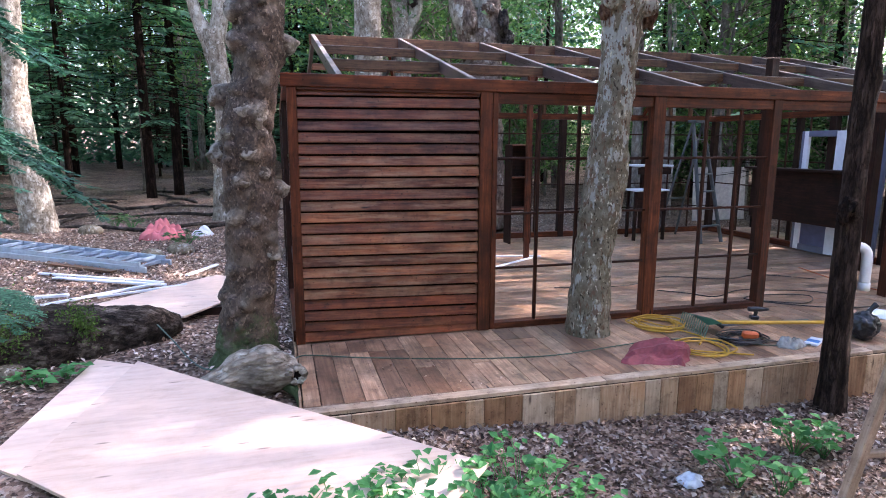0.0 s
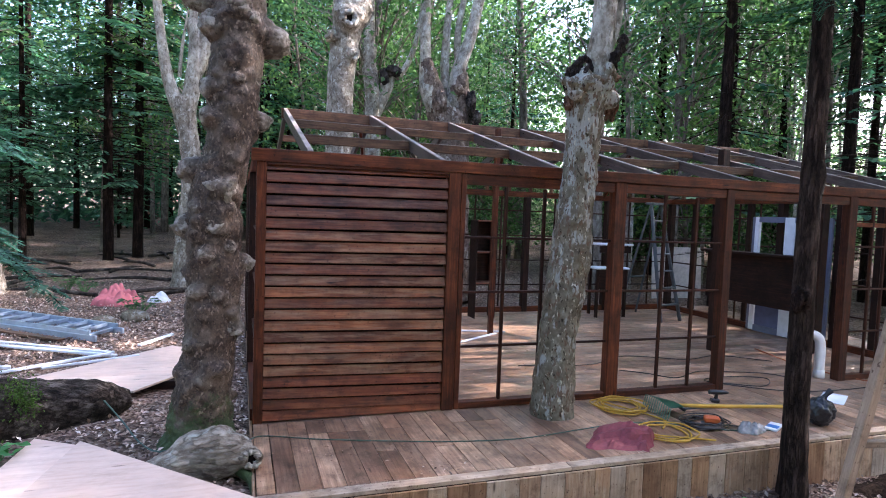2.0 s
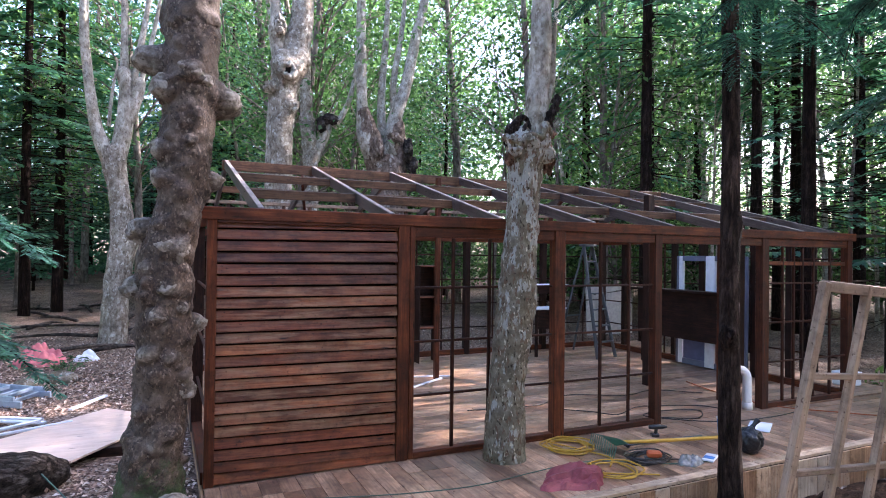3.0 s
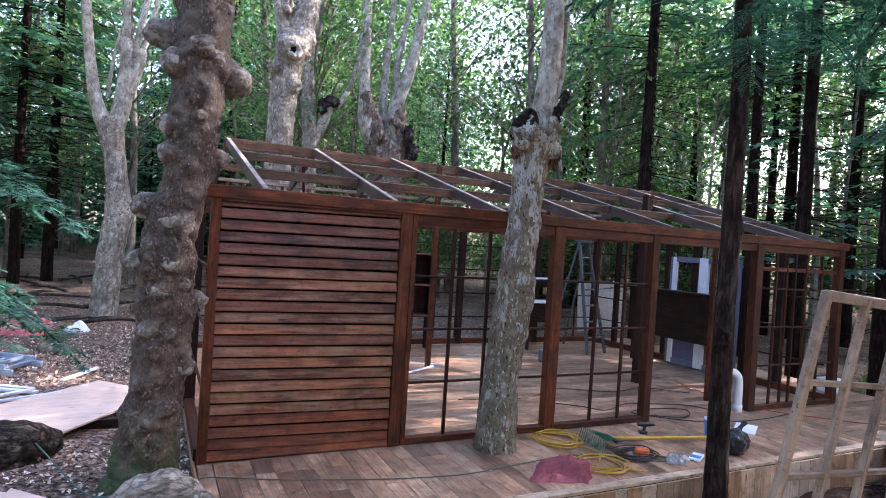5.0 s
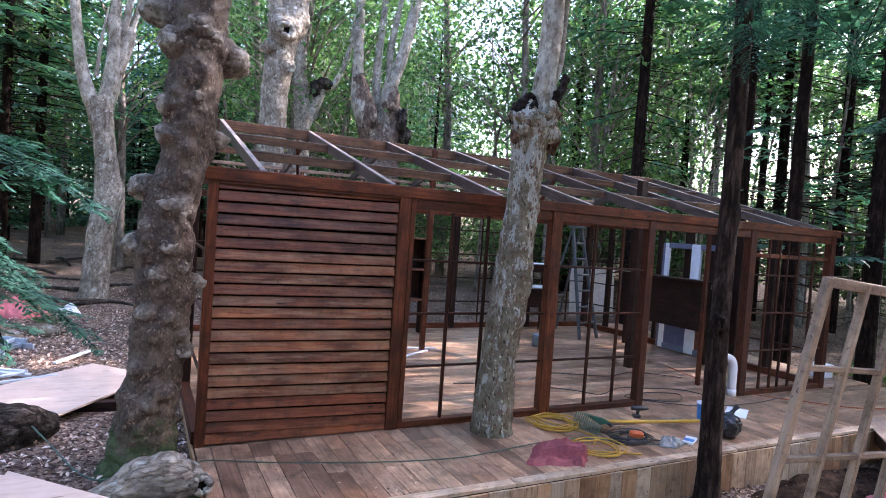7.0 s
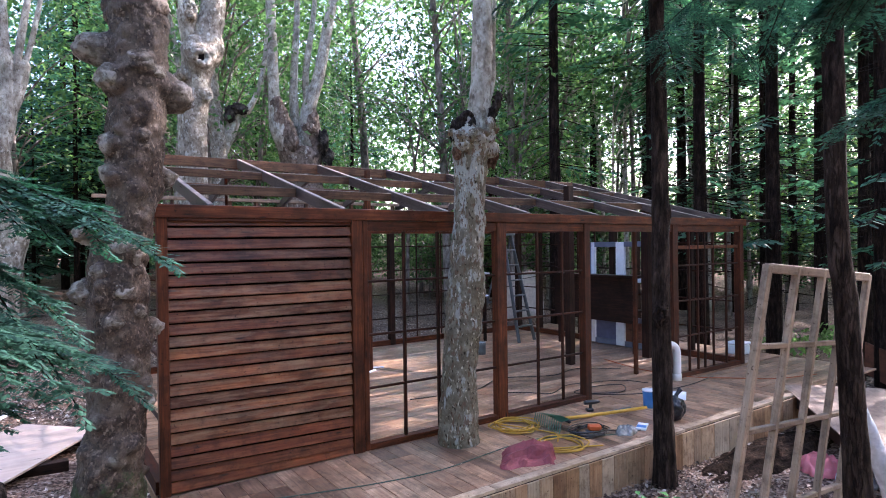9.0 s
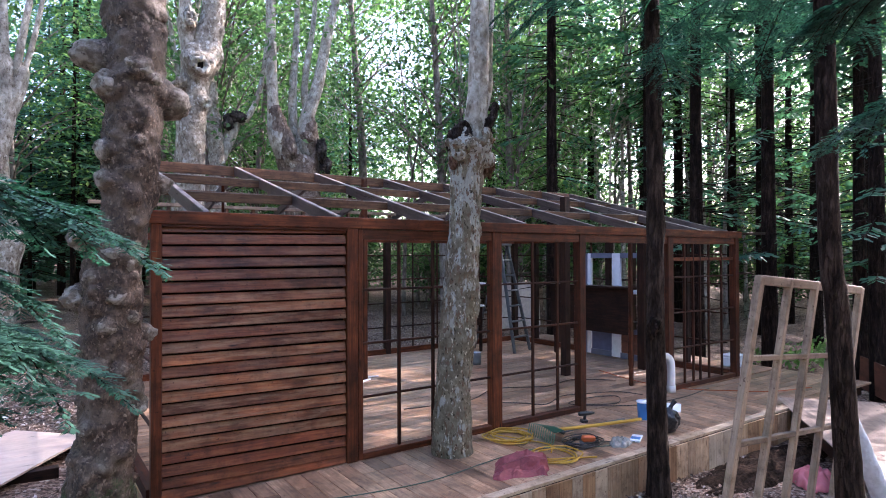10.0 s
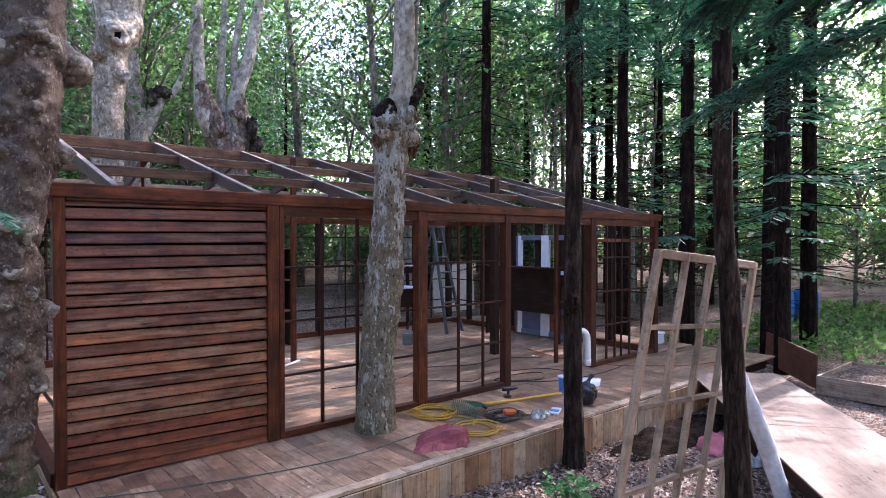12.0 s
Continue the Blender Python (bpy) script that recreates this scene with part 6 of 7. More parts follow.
bag = thing("rubbish_bag", (4.78, -1.08, 0.0), "tied black plastic rubbish bag on the deck", "bag")
bm = bmesh.new()
bmesh.ops.create_icosphere(bm, subdivisions=5, radius=1.0)
for v_ in bm.verts:
    q = v_.co.copy()
    k = 1 + 0.16 * noise.noise(q * 2.2) + 0.09 * noise.noise(q * 6)
    zz = q.z * k
    v_.co = Vector((q.x * 0.115 * k, q.y * 0.11 * k, max(0.0, 0.125 + zz * 0.125)))
part("sack", bm, BLACK, bag, smooth=True, m=Matrix.Translation((4.78, -1.08, 0.0)))
v, f = tube([(4.8, -1.08, 0.22, 0.03), (4.83, -1.09, 0.27, 0.02), (4.87, -1.1, 0.31, 0.028)], 10, 8, 0.2, 30)
part("knot", mesh_np("knot", v, f, BLACK, True), None, bag)
tub = thing("plastic_tub", (5.0, -0.62, 0.0), "small blue plastic tub on the deck", "tub")
v, f = tube([(5.0, -0.62, 0.0, 0.06), (5.0, -0.62, 0.01, 0.066), (5.0, -0.62, 0.17, 0.075), (5.0, -0.62, 0.19, 0.078)], 8, 20)
part("body", mesh_np("body", v, f, BLUE, True), None, tub)
v, f = tube([(5.0, -0.62, 0.185, 0.081), (5.0, -0.62, 0.2, 0.081)], 3, 20)
part("lid", mesh_np("lid", v, f, PAPER, True), None, tub, "white lid")

cord("green_rope", [(-0.42, -0.56, 0.16), (-0.2, -0.58, 0.05), (-0.02, -0.36, 0.01), (0.1, -0.28, 0.008), (0.5, -0.44, 0.008), (1.02, -0.6, 0.008), (1.5, -0.72, 0.008), (2.02, -0.78, 0.008), (2.6, -0.71, 0.008), (2.9, -0.68, 0.008), (3.3, -0.72, 0.014), (3.8, -1.0, 0.008), (4.2, -1.1, 0.008)], 0.005, GREENCORD, "thin dark green cord trailing across the porch", "cable")
cord("green_rope", [(-1.02, 0.3, 0.1), (-1.05, 0.15, 0.22), (-0.9, 0.0, 0.1), (-0.75, -0.3, 0.05), (-0.6, -0.55, 0.06), (-0.42, -0.62, 0.1), (-0.2, -0.62, 0.05)], 0.006, GREENCORD, "green cord lying round the tree foot", "cable")
for pts in ([(4.1, 0.9, 0.008), (4.34, 0.7, 0.008), (4.55, 0.48, 0.008), (5.0, 0.66, 0.008), (5.3, 0.6, 0.008), (5.8, 0.41, 0.008), (5.95, 0.1, 0.008)],
            [(3.0, 1.3, 0.008), (3.9, 1.2, 0.008), (4.6, 1.5, 0.008), (5.3, 1.2, 0.008), (5.9, 1.3, 0.008), (6.4, 0.9, 0.008)],
            [(4.9, 0.2, 0.008), (5.3, 0.0, 0.008), (5.6, 0.25, 0.008), (5.2, 0.4, 0.008), (4.8, 0.3, 0.008), (5.4, -0.2, 0.008), (6.2, -0.3, 0.008), (7.0, -0.2, 0.008)]):
    cord("power_cable", pts, 0.006, BLACK, "black power cable lying on the floor", "cable")
cord("power_cable", [(6.8, 1.55, 0.008), (6.62, 0.85, 0.008), (6.6, 0.3, 0.008), (6.75, -0.1, 0.008), (7.1, -0.45, 0.008), (7.5, -0.8, 0.008), (8.2, -1.0, 0.008)], 0.007, ORANGECORD, "orange-brown power cable lying on the deck", "cable")

spout = thing("plastic_elbow", (4.12, -1.56, 0.6), "white plastic downpipe elbow hung on the trunk", "pipe")
v, f = tube([(4.02, -1.56, 0.93, 0.03), (4.06, -1.57, 0.92, 0.034), (4.095, -1.58, 0.86, 0.036), (4.1, -1.58, 0.64, 0.036)], 20, 14)
part("pipe", mesh_np("pipe", v, f, PVC, True), None, spout)
v, f = tube([(4.1, -1.58, 0.66, 0.04), (4.1, -1.58, 0.6, 0.04)], 3, 14)
part("collar", mesh_np("collar", v, f, PVC, True), None, spout)

# ---- inside the cabin ----
counter = thing("bar_counter", (7.5, 2.35, 0.0), "dark brown panelled counter with a ledge", "counter")
beam("front_panel", (7.5, 1.45, 0.9), (7.5, 3.3, 0.9), 0.03, 0.78, DARKWOOD, counter)
beam("ledge", (7.5, 1.4, 1.3), (7.5, 3.36, 1.3), 0.26, 0.035, DARKWOOD, counter)
for y in (1.52, 3.22):
    beam("leg", (7.56, y, 0.0), (7.56, y, 1.28), 0.07, 0.07, DARKWOOD, counter, up=(1, 0, 0))
beam("shelf", (7.7, 1.5, 0.7), (7.7, 3.15, 0.7), 0.35, 0.03, DARKWOOD, counter)

white_window = thing("window_frame", (7.98, 2.15, 0.0), "white and slate painted window frame at the end wall", "window frame")
WX = 7.98
SLATE = plain("slate_paint", (0.13, 0.14, 0.2), rough=0.5, var=0.12)
for y, w, mat in ((2.84, 0.05, SLATE), (2.77, 0.09, WHITE), (2.15, 0.19, WHITE), (1.5, 0.1, SLATE)):
    beam("stile", (WX, y, 0.02), (WX + 0.02, y, 1.88), 0.05, w - 0.003, mat, white_window, up=(0, 1, 0))
for z, w, mat in ((1.84, 0.09, SLATE), (1.2, 0.07, WHITE), (0.5, 0.08, SLATE), (0.06, 0.1, SLATE)):
    for y0, y1 in ((1.552, 2.053), (2.247, 2.723)):
        beam("rail", (WX, y0, z), (WX, y1, z), 0.045, w, mat, white_window)
PANELBLUE = plain("pale_blue_panel", (0.1, 0.11, 0.2), rough=0.5, var=0.15)
beam("lower_panel", (WX + 0.01, 2.25, 0.28), (WX + 0.01, 2.72, 0.28), 0.015, 0.36, PANELBLUE, white_window)
beam("lower_panel", (WX + 0.01, 1.555, 0.28), (WX + 0.01, 2.05, 0.28), 0.015, 0.36, BROWNPANEL, white_window)

ladder = thing("step_ladder", (6.95, 3.8, 0.0), "grey aluminium stepladder standing open", "ladder")
F0, F1, T0, T1 = Vector((6.82, 3.58, 0)), Vector((7.33, 3.7, 0)), Vector((6.82, 4.0, 2.05)), Vector((7.06, 4.06, 2.05))
B0, B1 = Vector((6.62, 4.55, 0)), Vector((7.12, 4.68, 0))
for a, b in ((F0, T0), (F1, T1)):
    beam("rail", a, b, 0.03, 0.07, STEEL, ladder, up=(0, 1, 0))
for a, b in ((B0, T0), (B1, T1)):
    beam("back_leg", a, b, 0.025, 0.04, STEEL, ladder, up=(0, 1, 0))
for k in range(1, 7):
    beam("tread", F0.lerp(T0, k / 7), F1.lerp(T1, k / 7), 0.08, 0.025, STEEL, ladder)
beam("top_cap", T0 + Vector((-0.04, 0, 0.01)), T1 + Vector((0.04, 0, 0.01)), 0.16, 0.04, STEEL, ladder)
beam("back_brace", B0.lerp(T0, 0.35), B1.lerp(T1, 0.35), 0.02, 0.03, STEEL, ladder)

bench = thing("work_shelf", (6.2, 4.4, 0.0), "dark two-tier shelf with white tops", "shelf")
for z, x0, x1, y in ((0.88, 5.88, 6.56, 4.35), (1.3, 6.0, 6.72, 4.5)):
    beam("top", (x0, y, z), (x1, y, z), 0.4, 0.03, WHITE, bench)
    beam("apron", (x0 + 0.03, y - 0.16, z - 0.09 if z > 1 else z - 0.2), (x1 - 0.03, y - 0.16, z - 0.09 if z > 1 else z - 0.2), 0.025, 0.12 if z > 1 else 0.34, DARKWOOD, bench)
for x, y, h in ((5.92, 4.2, 0.865), (6.5, 4.2, 0.865), (6.04, 4.62, 1.285), (6.67, 4.62, 1.285)):
    beam("leg", (x, y, 0), (x, y, h), 0.05, 0.05, DARKWOOD, bench, up=(1, 0, 0))

hutch = thing("hanging_cabinet", (3.85, 4.5, 0.55), "small dark open cabinet near the back wall", "cabinet")
for x in (3.66, 4.02):
    beam("side", (x, 4.5, 0.0), (x, 4.5, 1.66), 0.3, 0.02, DARKWOOD, hutch, up=(1, 0, 0))
for z in (0.6, 1.12, 1.65):
    beam("shelf", (3.66, 4.5, z), (4.02, 4.5, z), 0.3, 0.025, BROWNPANEL, hutch)
beam("back", (3.84, 4.64, 1.12), (3.845, 4.64, 1.12), 0.01, 1.05, DARKWOOD, hutch)
bm = bmesh.new()
add_box(bm, (0.36, 0.012, 1.05), Matrix.Translation((3.84, 4.645, 1.13)), 0.002)
part("back", bm, DARKWOOD, hutch)

can = thing("paint_can", (5.57, 3.17, 0.0), "blue-grey metal paint can on the floor", "can")
v, f = tube([(5.57, 3.17, 0.0, 0.085), (5.57, 3.17, 0.005, 0.09), (5.57, 3.17, 0.2, 0.09), (5.57, 3.17, 0.205, 0.085)], 8, 20)
part("body", mesh_np("body", v, f, STEEL, True), None, can)
v, f = tube([(5.57, 3.17, 0.2, 0.092), (5.57, 3.17, 0.212, 0.092)], 3, 20)
part("rim", mesh_np("rim", v, f, ALU, True), None, can)
PALEBOARD = plain("weathered_pale_board", (0.55, 0.5, 0.44), rough=0.7, var=0.2)
leanboard = tagged(beam("white_board", (8.52, 6.05, 0.62), (9.86, 6.05, 0.62), 0.02, 1.14, PALEBOARD), "pale board standing outside behind the cabin", "board")
leanboard.rotation_euler = (-0.06, 0, 0)
for (a, b) in (((2.6, 2.5), (3.5, 3.1)), ((2.9, 3.4), (3.7, 3.2))):
    tagged(beam("batten", (*a, 0.012), (*b, 0.012), 0.04, 0.02, WHITE), "white batten lying on the cabin floor", "batten")

# ---- left yard ----
ladder2 = thing("extension_ladder", (-2.8, 4.3, 0.0), "aluminium extension ladder lying on the leaves", "ladder")
for off, z in ((0.0, 0.08), (0.16, 0.13)):
    A0, A1 = Vector((-4.6, 6.0 + off, z)), Vector((-1.5 - off * 0.5, 3.65 + off * 0.4, z))
    sdir = Vector((-0.35, -0.75, 0)) * 0.62
    for k in (0, 1):
        beam("rail", A0 + sdir * k, A1 + sdir * k, 0.03, 0.075, ALU, ladder2)
    for k in range(11):
        p = A0.lerp(A1, (k + 0.5) / 11)
        beam("rung", p + Vector((0, 0, 0.012)), p + sdir + Vector((0, 0, 0.012)), 0.04, 0.04, ALU, ladder2)
for p0, p1, w, mat, lab in (((-3.1, 4.05, 0.07), (-2.1, 3.25, 0.07), 0.1, PURLIN, "orange-brown board lying beside the ladder"), ((-2.98, 3.42, 0.06), (-1.41, 2.5, 0.06), 0.05, WHITE, "white painted board lying on the leaves"),
                            ((-2.72, 3.1, 0.06), (-1.36, 2.35, 0.06), 0.06, WHITE, "white painted board lying on the leaves"), ((-2.4, 1.7, 0.06), (-1.4, 2.3, 0.1), 0.05, WHITE, "thin white board lying on the ground"),
                            ((-1.9, 1.75, 0.1), (-1.1, 2.15, 0.1), 0.03, WHITE, "thin white batten on the plywood"), ((-1.2, 2.85, 0.06), (-0.9, 3.45, 0.06), 0.05, WHITE, "short white offcut on the leaf litter"), ((-2.1, 0.5, 0.42), (-1.8, 0.62, 0.4), 0.04, WHITE, "white offcut on the mossy log")):
    tagged(beam("board", p0, p1, w, 0.025, mat), lab, "board")
ply2 = thing("plywood_offcut", (-1.0, 1.6, 0.05), "plywood sheet lying on blocks beside the cabin", "plywood")
slab("sheet", [(-1.95, 1.35), (-0.82, 2.6), (-0.2, 1.95), (-0.95, 0.8)], 0.1, 0.018, PLY, ply2)
beam("support", (-1.6, 1.2, 0.03), (-0.5, 1.2, 0.03), 0.09, 0.09, DARKWOOD, ply2)
beam("support", (-1.4, 1.9, 0.03), (-0.3, 1.9, 0.03), 0.09, 0.09, DARKWOOD, ply2)

log = thing("fallen_log", (-1.6, 0.35, 0.05), "dark rotting log with green moss", "log")
v, f = tube([(-3.6, -0.3, 0.08, 0.38), (-2.6, -0.08, 0.09, 0.36), (-2.0, 0.1, 0.09, 0.34), (-1.4, 0.37, 0.09, 0.25), (-1.1, 0.47, 0.11, 0.17), (-0.93, 0.52, 0.12, 0.07)], 150, 44, 0.14, 4, seed=21)
part("trunk", mesh_np("trunk", v, f, LOGBARK, True), None, log)
mrng = np.random.default_rng(4)
for k, (c, r, nn) in enumerate((((-1.6, 0.06, 0.27), 0.14, 2200), ((-2.0, -0.2, 0.36), 0.22, 1500), ((-2.2, -0.3, 0.3), 0.2, 900))):
    pts = mrng.normal(size=(nn, 3)) * np.array([r * 0.5, r * 0.35, r * 0.55]) + np.array(c)
    part("moss_clump", leaves_mesh("moss_clump", pts, mrng.uniform(0.012, 0.03, nn), MOSS, mrng), None, log, "bright green moss clump")["kind"] = "stuff"
stump = thing("root_stump", (-0.28, -0.7, 0.0), "pale broken root stump at the foot of the tree", "stump")
v, f = tube([(-0.66, -0.74, -0.02, 0.07), (-0.45, -0.73, 0.05, 0.13), (-0.24, -0.74, 0.09, 0.17), (-0.1, -0.78, 0.09, 0.13), (0.0, -0.83, 0.08, 0.07)], 90, 40, 0.24, 4.5, seed=31, burls=())
part("body", mesh_np("body", v, f, STUMP_BARK, True), None, stump)
ragged_ring(stump, (0.0, -0.86, 0.08), 0.05, 0.025, STUMP_BARK, 8.1, axis="Y", wild=0.5)
for k, pts in enumerate(([(-0.1, -0.76, 0.0, 0.05), (0.0, -0.9, -0.05, 0.03), (0.02, -1.05, -0.14, 0.015)], [(-0.5, -0.72, 0.02, 0.05), (-0.75, -0.66, 0.0, 0.035), (-0.95, -0.56, 0.0, 0.015)])):
    v, f = tube(pts, 16, 9, 0.2, 8, seed=33 + k)
    part("root", mesh_np("root", v, f, BURL_BARK, True), None, stump)

crumple("tarp", (0.36, 0.26), 0.32, PINKTARP, "crumpled faded red tarp heap on the leaves", "tarp", (-2.02, 6.25, 0.03, 0.2), 11.0, fold=0.5)
crumple("white_bag", (0.19, 0.14), 0.2, PAPER, "crumpled white bag on the leaf litter", "bag", (-1.4, 6.4, 0.03, 0.4), 13.0, n=30)
crumple("clear_wrapper", (0.09, 0.07), 0.05, PLASTIC, "scrap of clear plastic on the leaves", "litter", (2.2, -2.2, -0.29, 0.4), 17.0, n=20)
crumple("tarp", (0.3, 0.2), 0.16, PINKTARP, "faded red cloth heap under the leaning sash", "tarp", (5.58, -2.15, -0.37, 0.5), 21.0, n=36, fold=0.6)
crumple("clear_wrapper", (0.3, 0.16), 0.12, PLASTIC, "loose clear plastic sheet on the ground", "litter", (5.5, -2.5, -0.37, 0.2), 23.0, n=36, fold=0.8)
for k, (x, y, r) in enumerate(((-1.55, 4.7, 0.2), (-1.9, 4.5, 0.15), (-3.4, 7.2, 0.2), (-2.3, -0.2, 0.12), (-1.95, -0.25, 0.1))):
    bm = bmesh.new()
    bmesh.ops.create_icosphere(bm, subdivisions=3, radius=r)
    for v_ in bm.verts:
        v_.co *= 1 + 0.3 * noise.noise(v_.co * (3.0 / r * 0.2) + Vector((k * 3.0, 0, 0)))
        v_.co.z *= 0.6
    tagged(part("rock", bm, LICHEN_BARK, None, smooth=True, m=Matrix.Translation((x, y, ground_z(x, y) + r * 0.2))), "grey rock in the leaf litter", "rock")

# right yard
board = tagged(beam("brown_board", (9.95, -0.95, 0.02), (9.0, -2.0, -0.1), 0.02, 0.5, BROWNPANEL), "red-brown board standing on edge by the walkway", "board")
bed = thing("garden_bed", (9.2, -2.8, -0.35), "low raw timber garden bed box", "planter")
for p0, p1 in (((8.7, -2.1, -0.22), (8.7, -3.3, -0.22)), ((10.2, -2.1, -0.22), (10.2, -3.3, -0.22)), ((8.7, -2.1, -0.22), (10.2, -2.1, -0.22)), ((8.7, -3.3, -0.22), (10.2, -3.3, -0.22))):
    beam("side_board", p0, p1, 0.03, 0.26, RAWPINE, bed)
bm = bmesh.new()
add_box(bm, (1.45, 1.15, 0.2), Matrix.Translation((9.45, -2.7, -0.24)), 0.02)
part("soil", bm, LITTER, bed)
for x, y in ((15.8, 0.95), (16.5, 0.6)):
    b = thing("blue_barrel", (x, y, ground_z(x, y)), "blue plastic barrel among the trees", "barrel", "blue barrels")
    z = ground_z(x, y)
    v, f = tube([(x, y, z, 0.27), (x, y, z + 0.1, 0.3), (x, y, z + 0.4, 0.31), (x, y, z + 0.7, 0.3), (x, y, z + 0.8, 0.27)], 14, 20)
    part("drum", mesh_np("drum", v, f, BLUE, True), None, b)
    v, f = tube([(x, y, z + 0.8, 0.25), (x, y, z + 0.83, 0.25)], 3, 20)
    part("lid", mesh_np("lid", v, f, BLACK, True), None, b)
white_box = thing("white_cooler", (7.9, 0.75, 0.0), "white plastic box on the deck", "box")
bm = bmesh.new()
add_box(bm, (0.3, 0.25, 0.16), Matrix.Translation((8.9, 0.5, 0.08)), 0.015)
part("body", bm, PAPER, white_box)
bm = bmesh.new()
add_box(bm, (0.32, 0.27, 0.04), Matrix.Translation((8.9, 0.5, 0.18)), 0.012)
part("lid", bm, PAPER, white_box)


# ---- small plants ----
def seedling(x, y, h, n, size, label, seed, mat=SEEDLING, name="seedling", z=None):
    rng = np.random.default_rng(seed)
    z = ground_z(x, y) if z is None else z
    ob = thing(name, (x, y, z), label, "plant")
    vf, c = [], []
    for i in range(n):
        a, r = rng.uniform(0, 6.28), h * rng.uniform(0.2, 0.9)
        p = np.array([x + r * math.cos(a), y + r * math.sin(a), z + h * rng.uniform(0.5, 1.0)])
        vf.append(tube([(x, y, z - 0.02, 0.004), ((x + p[0]) / 2, (y + p[1]) / 2, z + h * 0.45, 0.003), (*p, 0.0015)], 5, 4))
        for k in range(3):
            c.append(p + rng.normal(size=3) * np.array([size * 0.5, size * 0.5, size * 0.15]))
    v, f = join(*vf)
    tagged(part("stem", mesh_np("stem", v, f, SEEDLING), None, ob), kind="stuff")
    c = np.array(c)
    tagged(part("foliage", leaves_mesh("foliage", c, rng.uniform(0.7, 1.2, len(c)) * size, mat, rng, flat=0.75, aspect=0.75), None, ob), kind="stuff")


for k, (x, y, h, n, s_) in enumerate(((-0.1, -2.55, 0.2, 12, 0.06), (0.15, -2.5, 0.2, 14, 0.065), (0.42, -2.42, 0.24, 18, 0.065), (0.62, -2.36, 0.26, 20, 0.07), (0.85, -2.4, 0.24, 18, 0.07), (1.05, -2.4, 0.28, 18, 0.07), (1.2, -2.5, 0.24, 14, 0.065))):
    seedling(x, y, h + 0.09, int(n * 1.7), s_ * 0.95, "bright green seedlings at the walkway edge", 200 + k)
for k, (x, y, h, n, s_) in enumerate(((2.45, -2.3, 0.25, 12, 0.09), (3.12, -2.04, 0.24, 16, 0.085), (3.3, -2.1, 0.2, 12, 0.08), (2.6, -2.45, 0.2, 9, 0.08))):
    seedling(x, y, h, n, s_, "young green maple seedling in the leaf litter", 220 + k)
for k, (x, y) in enumerate(((-1.67, -0.52), (-1.8, -0.42), (-1.55, -0.4), (-2.0, -0.55))):
    seedling(x, y, 0.09, 5, 0.085, "round-leaved green plants among dead leaves", 240 + k)
for k, (x, y) in enumerate(((-3.1, 7.7), (-2.8, 7.6), (-1.5, 4.9), (-4.6, 5.5), (-5.0, 6.2))):
    seedling(x, y, 0.28, 26, 0.08, "low green fern clump on the forest floor", 250 + k, LEAF, "fern_clump")
wr = np.random.default_rng(9)
gx, gy = wr.uniform(11, 20, 5200), wr.uniform(-4.5, 1.5, 5200)
gz_ = np.array([ground_z(a, b) for a, b in zip(gx, gy)]) + wr.uniform(0.03, 0.3, 5200)
tagged(new("undergrowth", leaves_mesh("undergrowth", np.stack([gx, gy, gz_], 1), wr.uniform(0.08, 0.18, 5200), LEAF_BRIGHT, wr)), "light green undergrowth among the far trunks", "undergrowth", kind="stuff")

# ---- dead leaves over the ground and a few on the deck ----
N = 34000
lx, ly = np.concatenate([wr.uniform(-6.5, 8, N), wr.uniform(-4.5, 0, 14000), wr.uniform(0, 5, 11000)]), np.concatenate([wr.uniform(-4.2, 11, N), wr.uniform(-0.8, 7, 14000), wr.uniform(-3.4, -1.34, 11000)])
keep = ~((lx > -0.02) & (lx < 9.4) & (ly > -1.36) & (ly < 5.3))
keep &= wr.uniform(0, 1, len(lx)) < np.where(ly > 5, 0.6, 1.0)
lx, ly = lx[keep], ly[keep]
keep = ~((lx > -1.68) & (lx + ly > -3.25) & (lx + ly < -1.28) & (lx - ly > -1.45) & (lx - ly < 3.35)) & ~((lx > -2.0) & (lx < -0.15) & (ly > 0.75) & (ly < 2.65)) & ~((lx > 4.35) & (lx < 7.2) & (ly > -2.05) & (wr.uniform(0, 1, len(lx)) < 0.5))
lx, ly = lx[keep], ly[keep]
lz = np.array([ground_z(a, b) for a, b in zip(lx, ly)]) + wr.uniform(0.005, 0.035, len(lx))
ls = wr.uniform(0.025, 0.06, len(lx))
# the paler copy puts the open yard's light into the leaf colour
lit_side = (lx < 0.1) & (ly > -0.9) | (ly > 5)
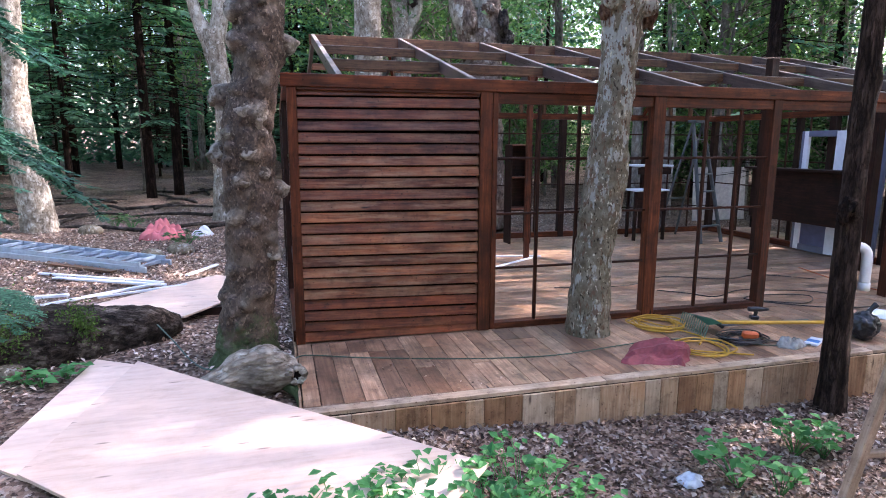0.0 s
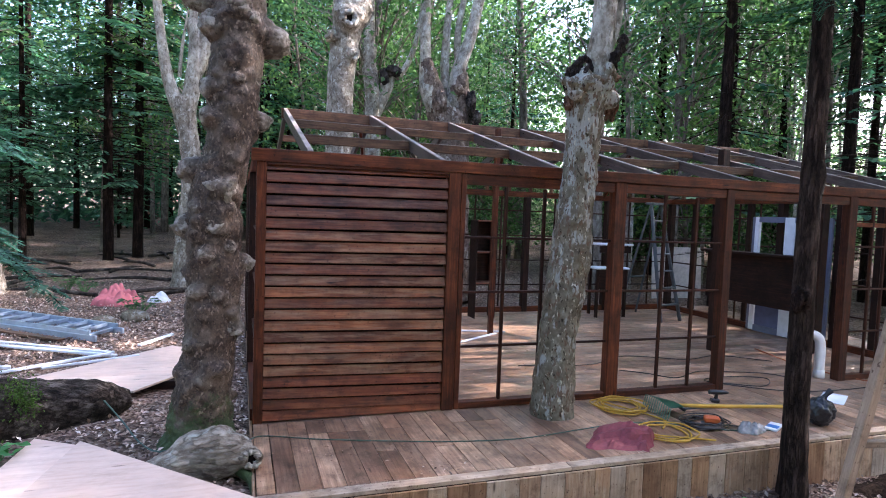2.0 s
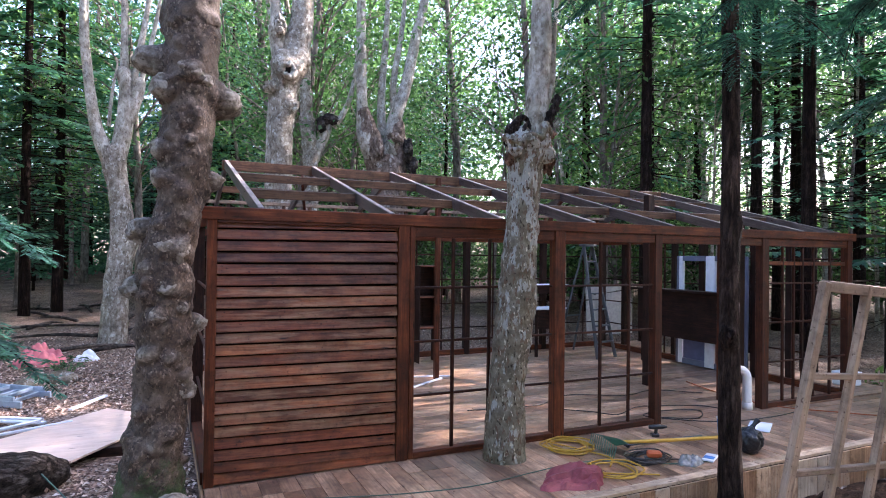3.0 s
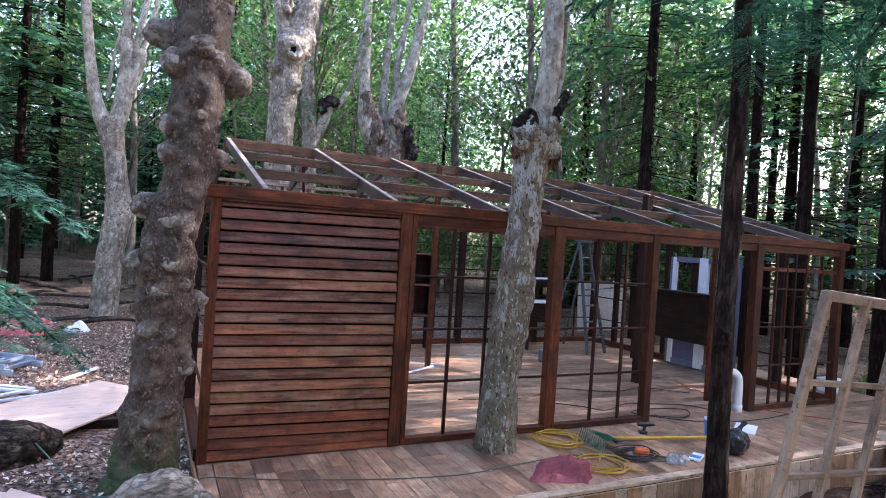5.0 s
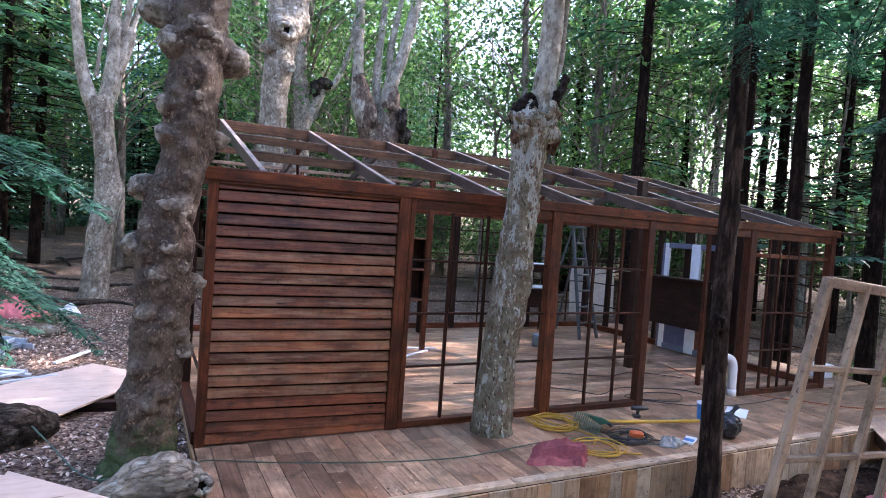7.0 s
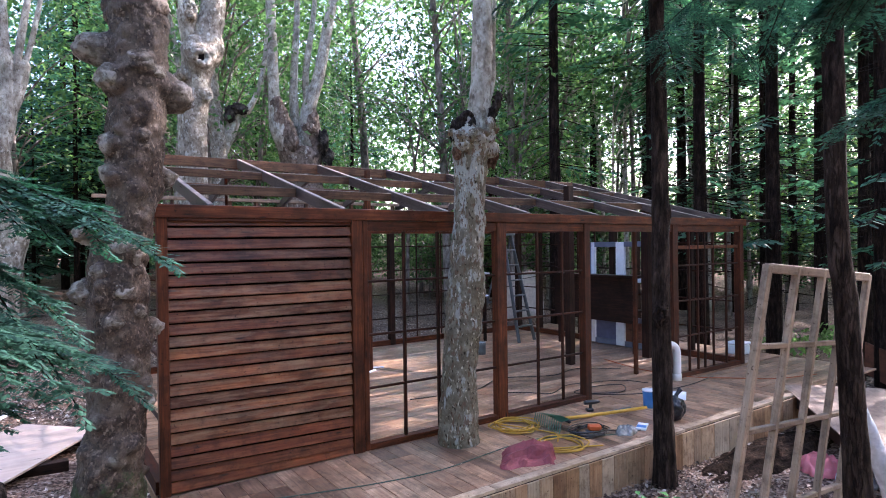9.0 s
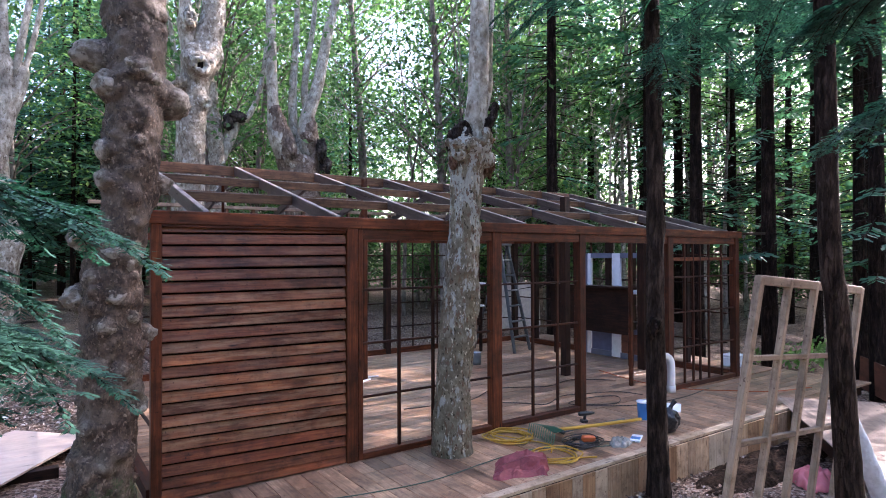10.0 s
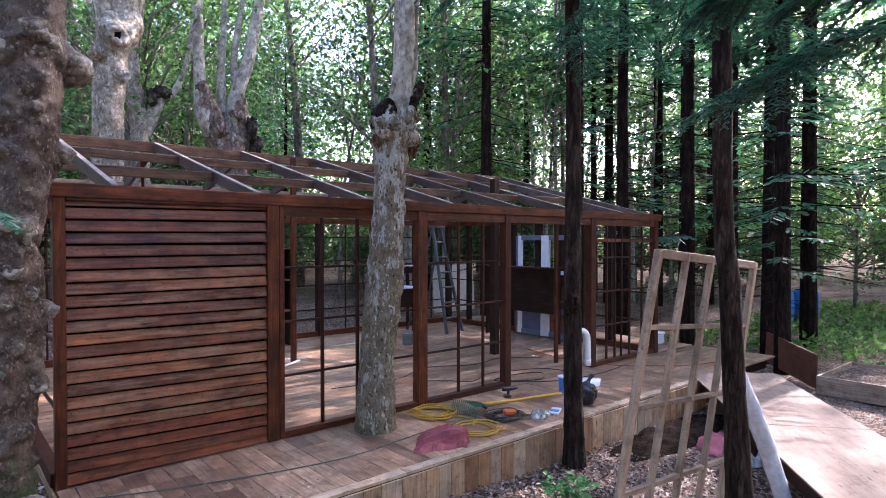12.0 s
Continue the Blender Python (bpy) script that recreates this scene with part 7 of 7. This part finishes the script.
for mask, mat, label in ((lit_side, DEADLEAF, "scattered brown leaves on the forest floor, coloured paler as if lit"), (~lit_side, DARKLEAF, "dark brown leaves on the forest floor")):
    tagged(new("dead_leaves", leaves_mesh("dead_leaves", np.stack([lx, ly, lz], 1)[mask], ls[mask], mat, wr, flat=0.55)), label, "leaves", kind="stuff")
dx = np.concatenate([wr.normal(0.75, 0.3, 26), wr.normal(1.3, 0.12, 22), wr.uniform(0.1, 3.0, 20)])
dy = np.concatenate([wr.normal(-0.75, 0.12, 26), wr.normal(-1.12, 0.04, 22), wr.uniform(-1.25, -0.1, 20)])
dx, dy = np.clip(dx, 0.1, 6), np.clip(dy, -1.28, -0.05)
dx = np.concatenate([dx, wr.uniform(0.3, 8.0, 260)])
dy = np.concatenate([dy, wr.uniform(0.15, 4.8, 260)])
tagged(new("deck_debris", leaves_mesh("deck_debris", np.stack([dx, dy, np.full(len(dx), 0.008)], 1), wr.uniform(0.012, 0.035, len(dx)), DEADLEAF, wr, flat=0.85)), "dark leaf crumbs scattered on the floor boards", "debris", kind="stuff")
DARKGROUND = plain("dark_brown_ground", (0.04, 0.024, 0.016), rough=1.0, var=0.7, scale=30, bumpy=0.05, gloss=0.05)
crumple("dark_patch", (1.3, 0.34), 0.09, DARKGROUND, "low dark brown patch on the ground beside the deck", "soil", (5.7, -1.66, -0.4, 0.0), 31.0, n=70, fold=1.2)
# fallen branches and twigs in the wood
for k in range(26):
    x, y = frng.uniform(-7, -0.8), frng.uniform(6.5, 16)
    a, L = frng.uniform(0, 3.14), frng.uniform(0.8, 2.6)
    p0, p1 = (x, y), (x + L * math.cos(a), y + L * math.sin(a))
    v, f = tube([(*p0, ground_z(*p0) + 0.05, 0.04), ((p0[0] + p1[0]) / 2, (p0[1] + p1[1]) / 2 + 0.1, ground_z(*p0) + 0.09, 0.035), (*p1, ground_z(*p1) + 0.04, 0.015)], 12, 7, 0.15, 6, seed=k)
    tagged(new("fallen_branch", mesh_np("fallen_branch", v, f, ROT, True)), "dead branch lying on the forest floor", "branch", "fallen branches")
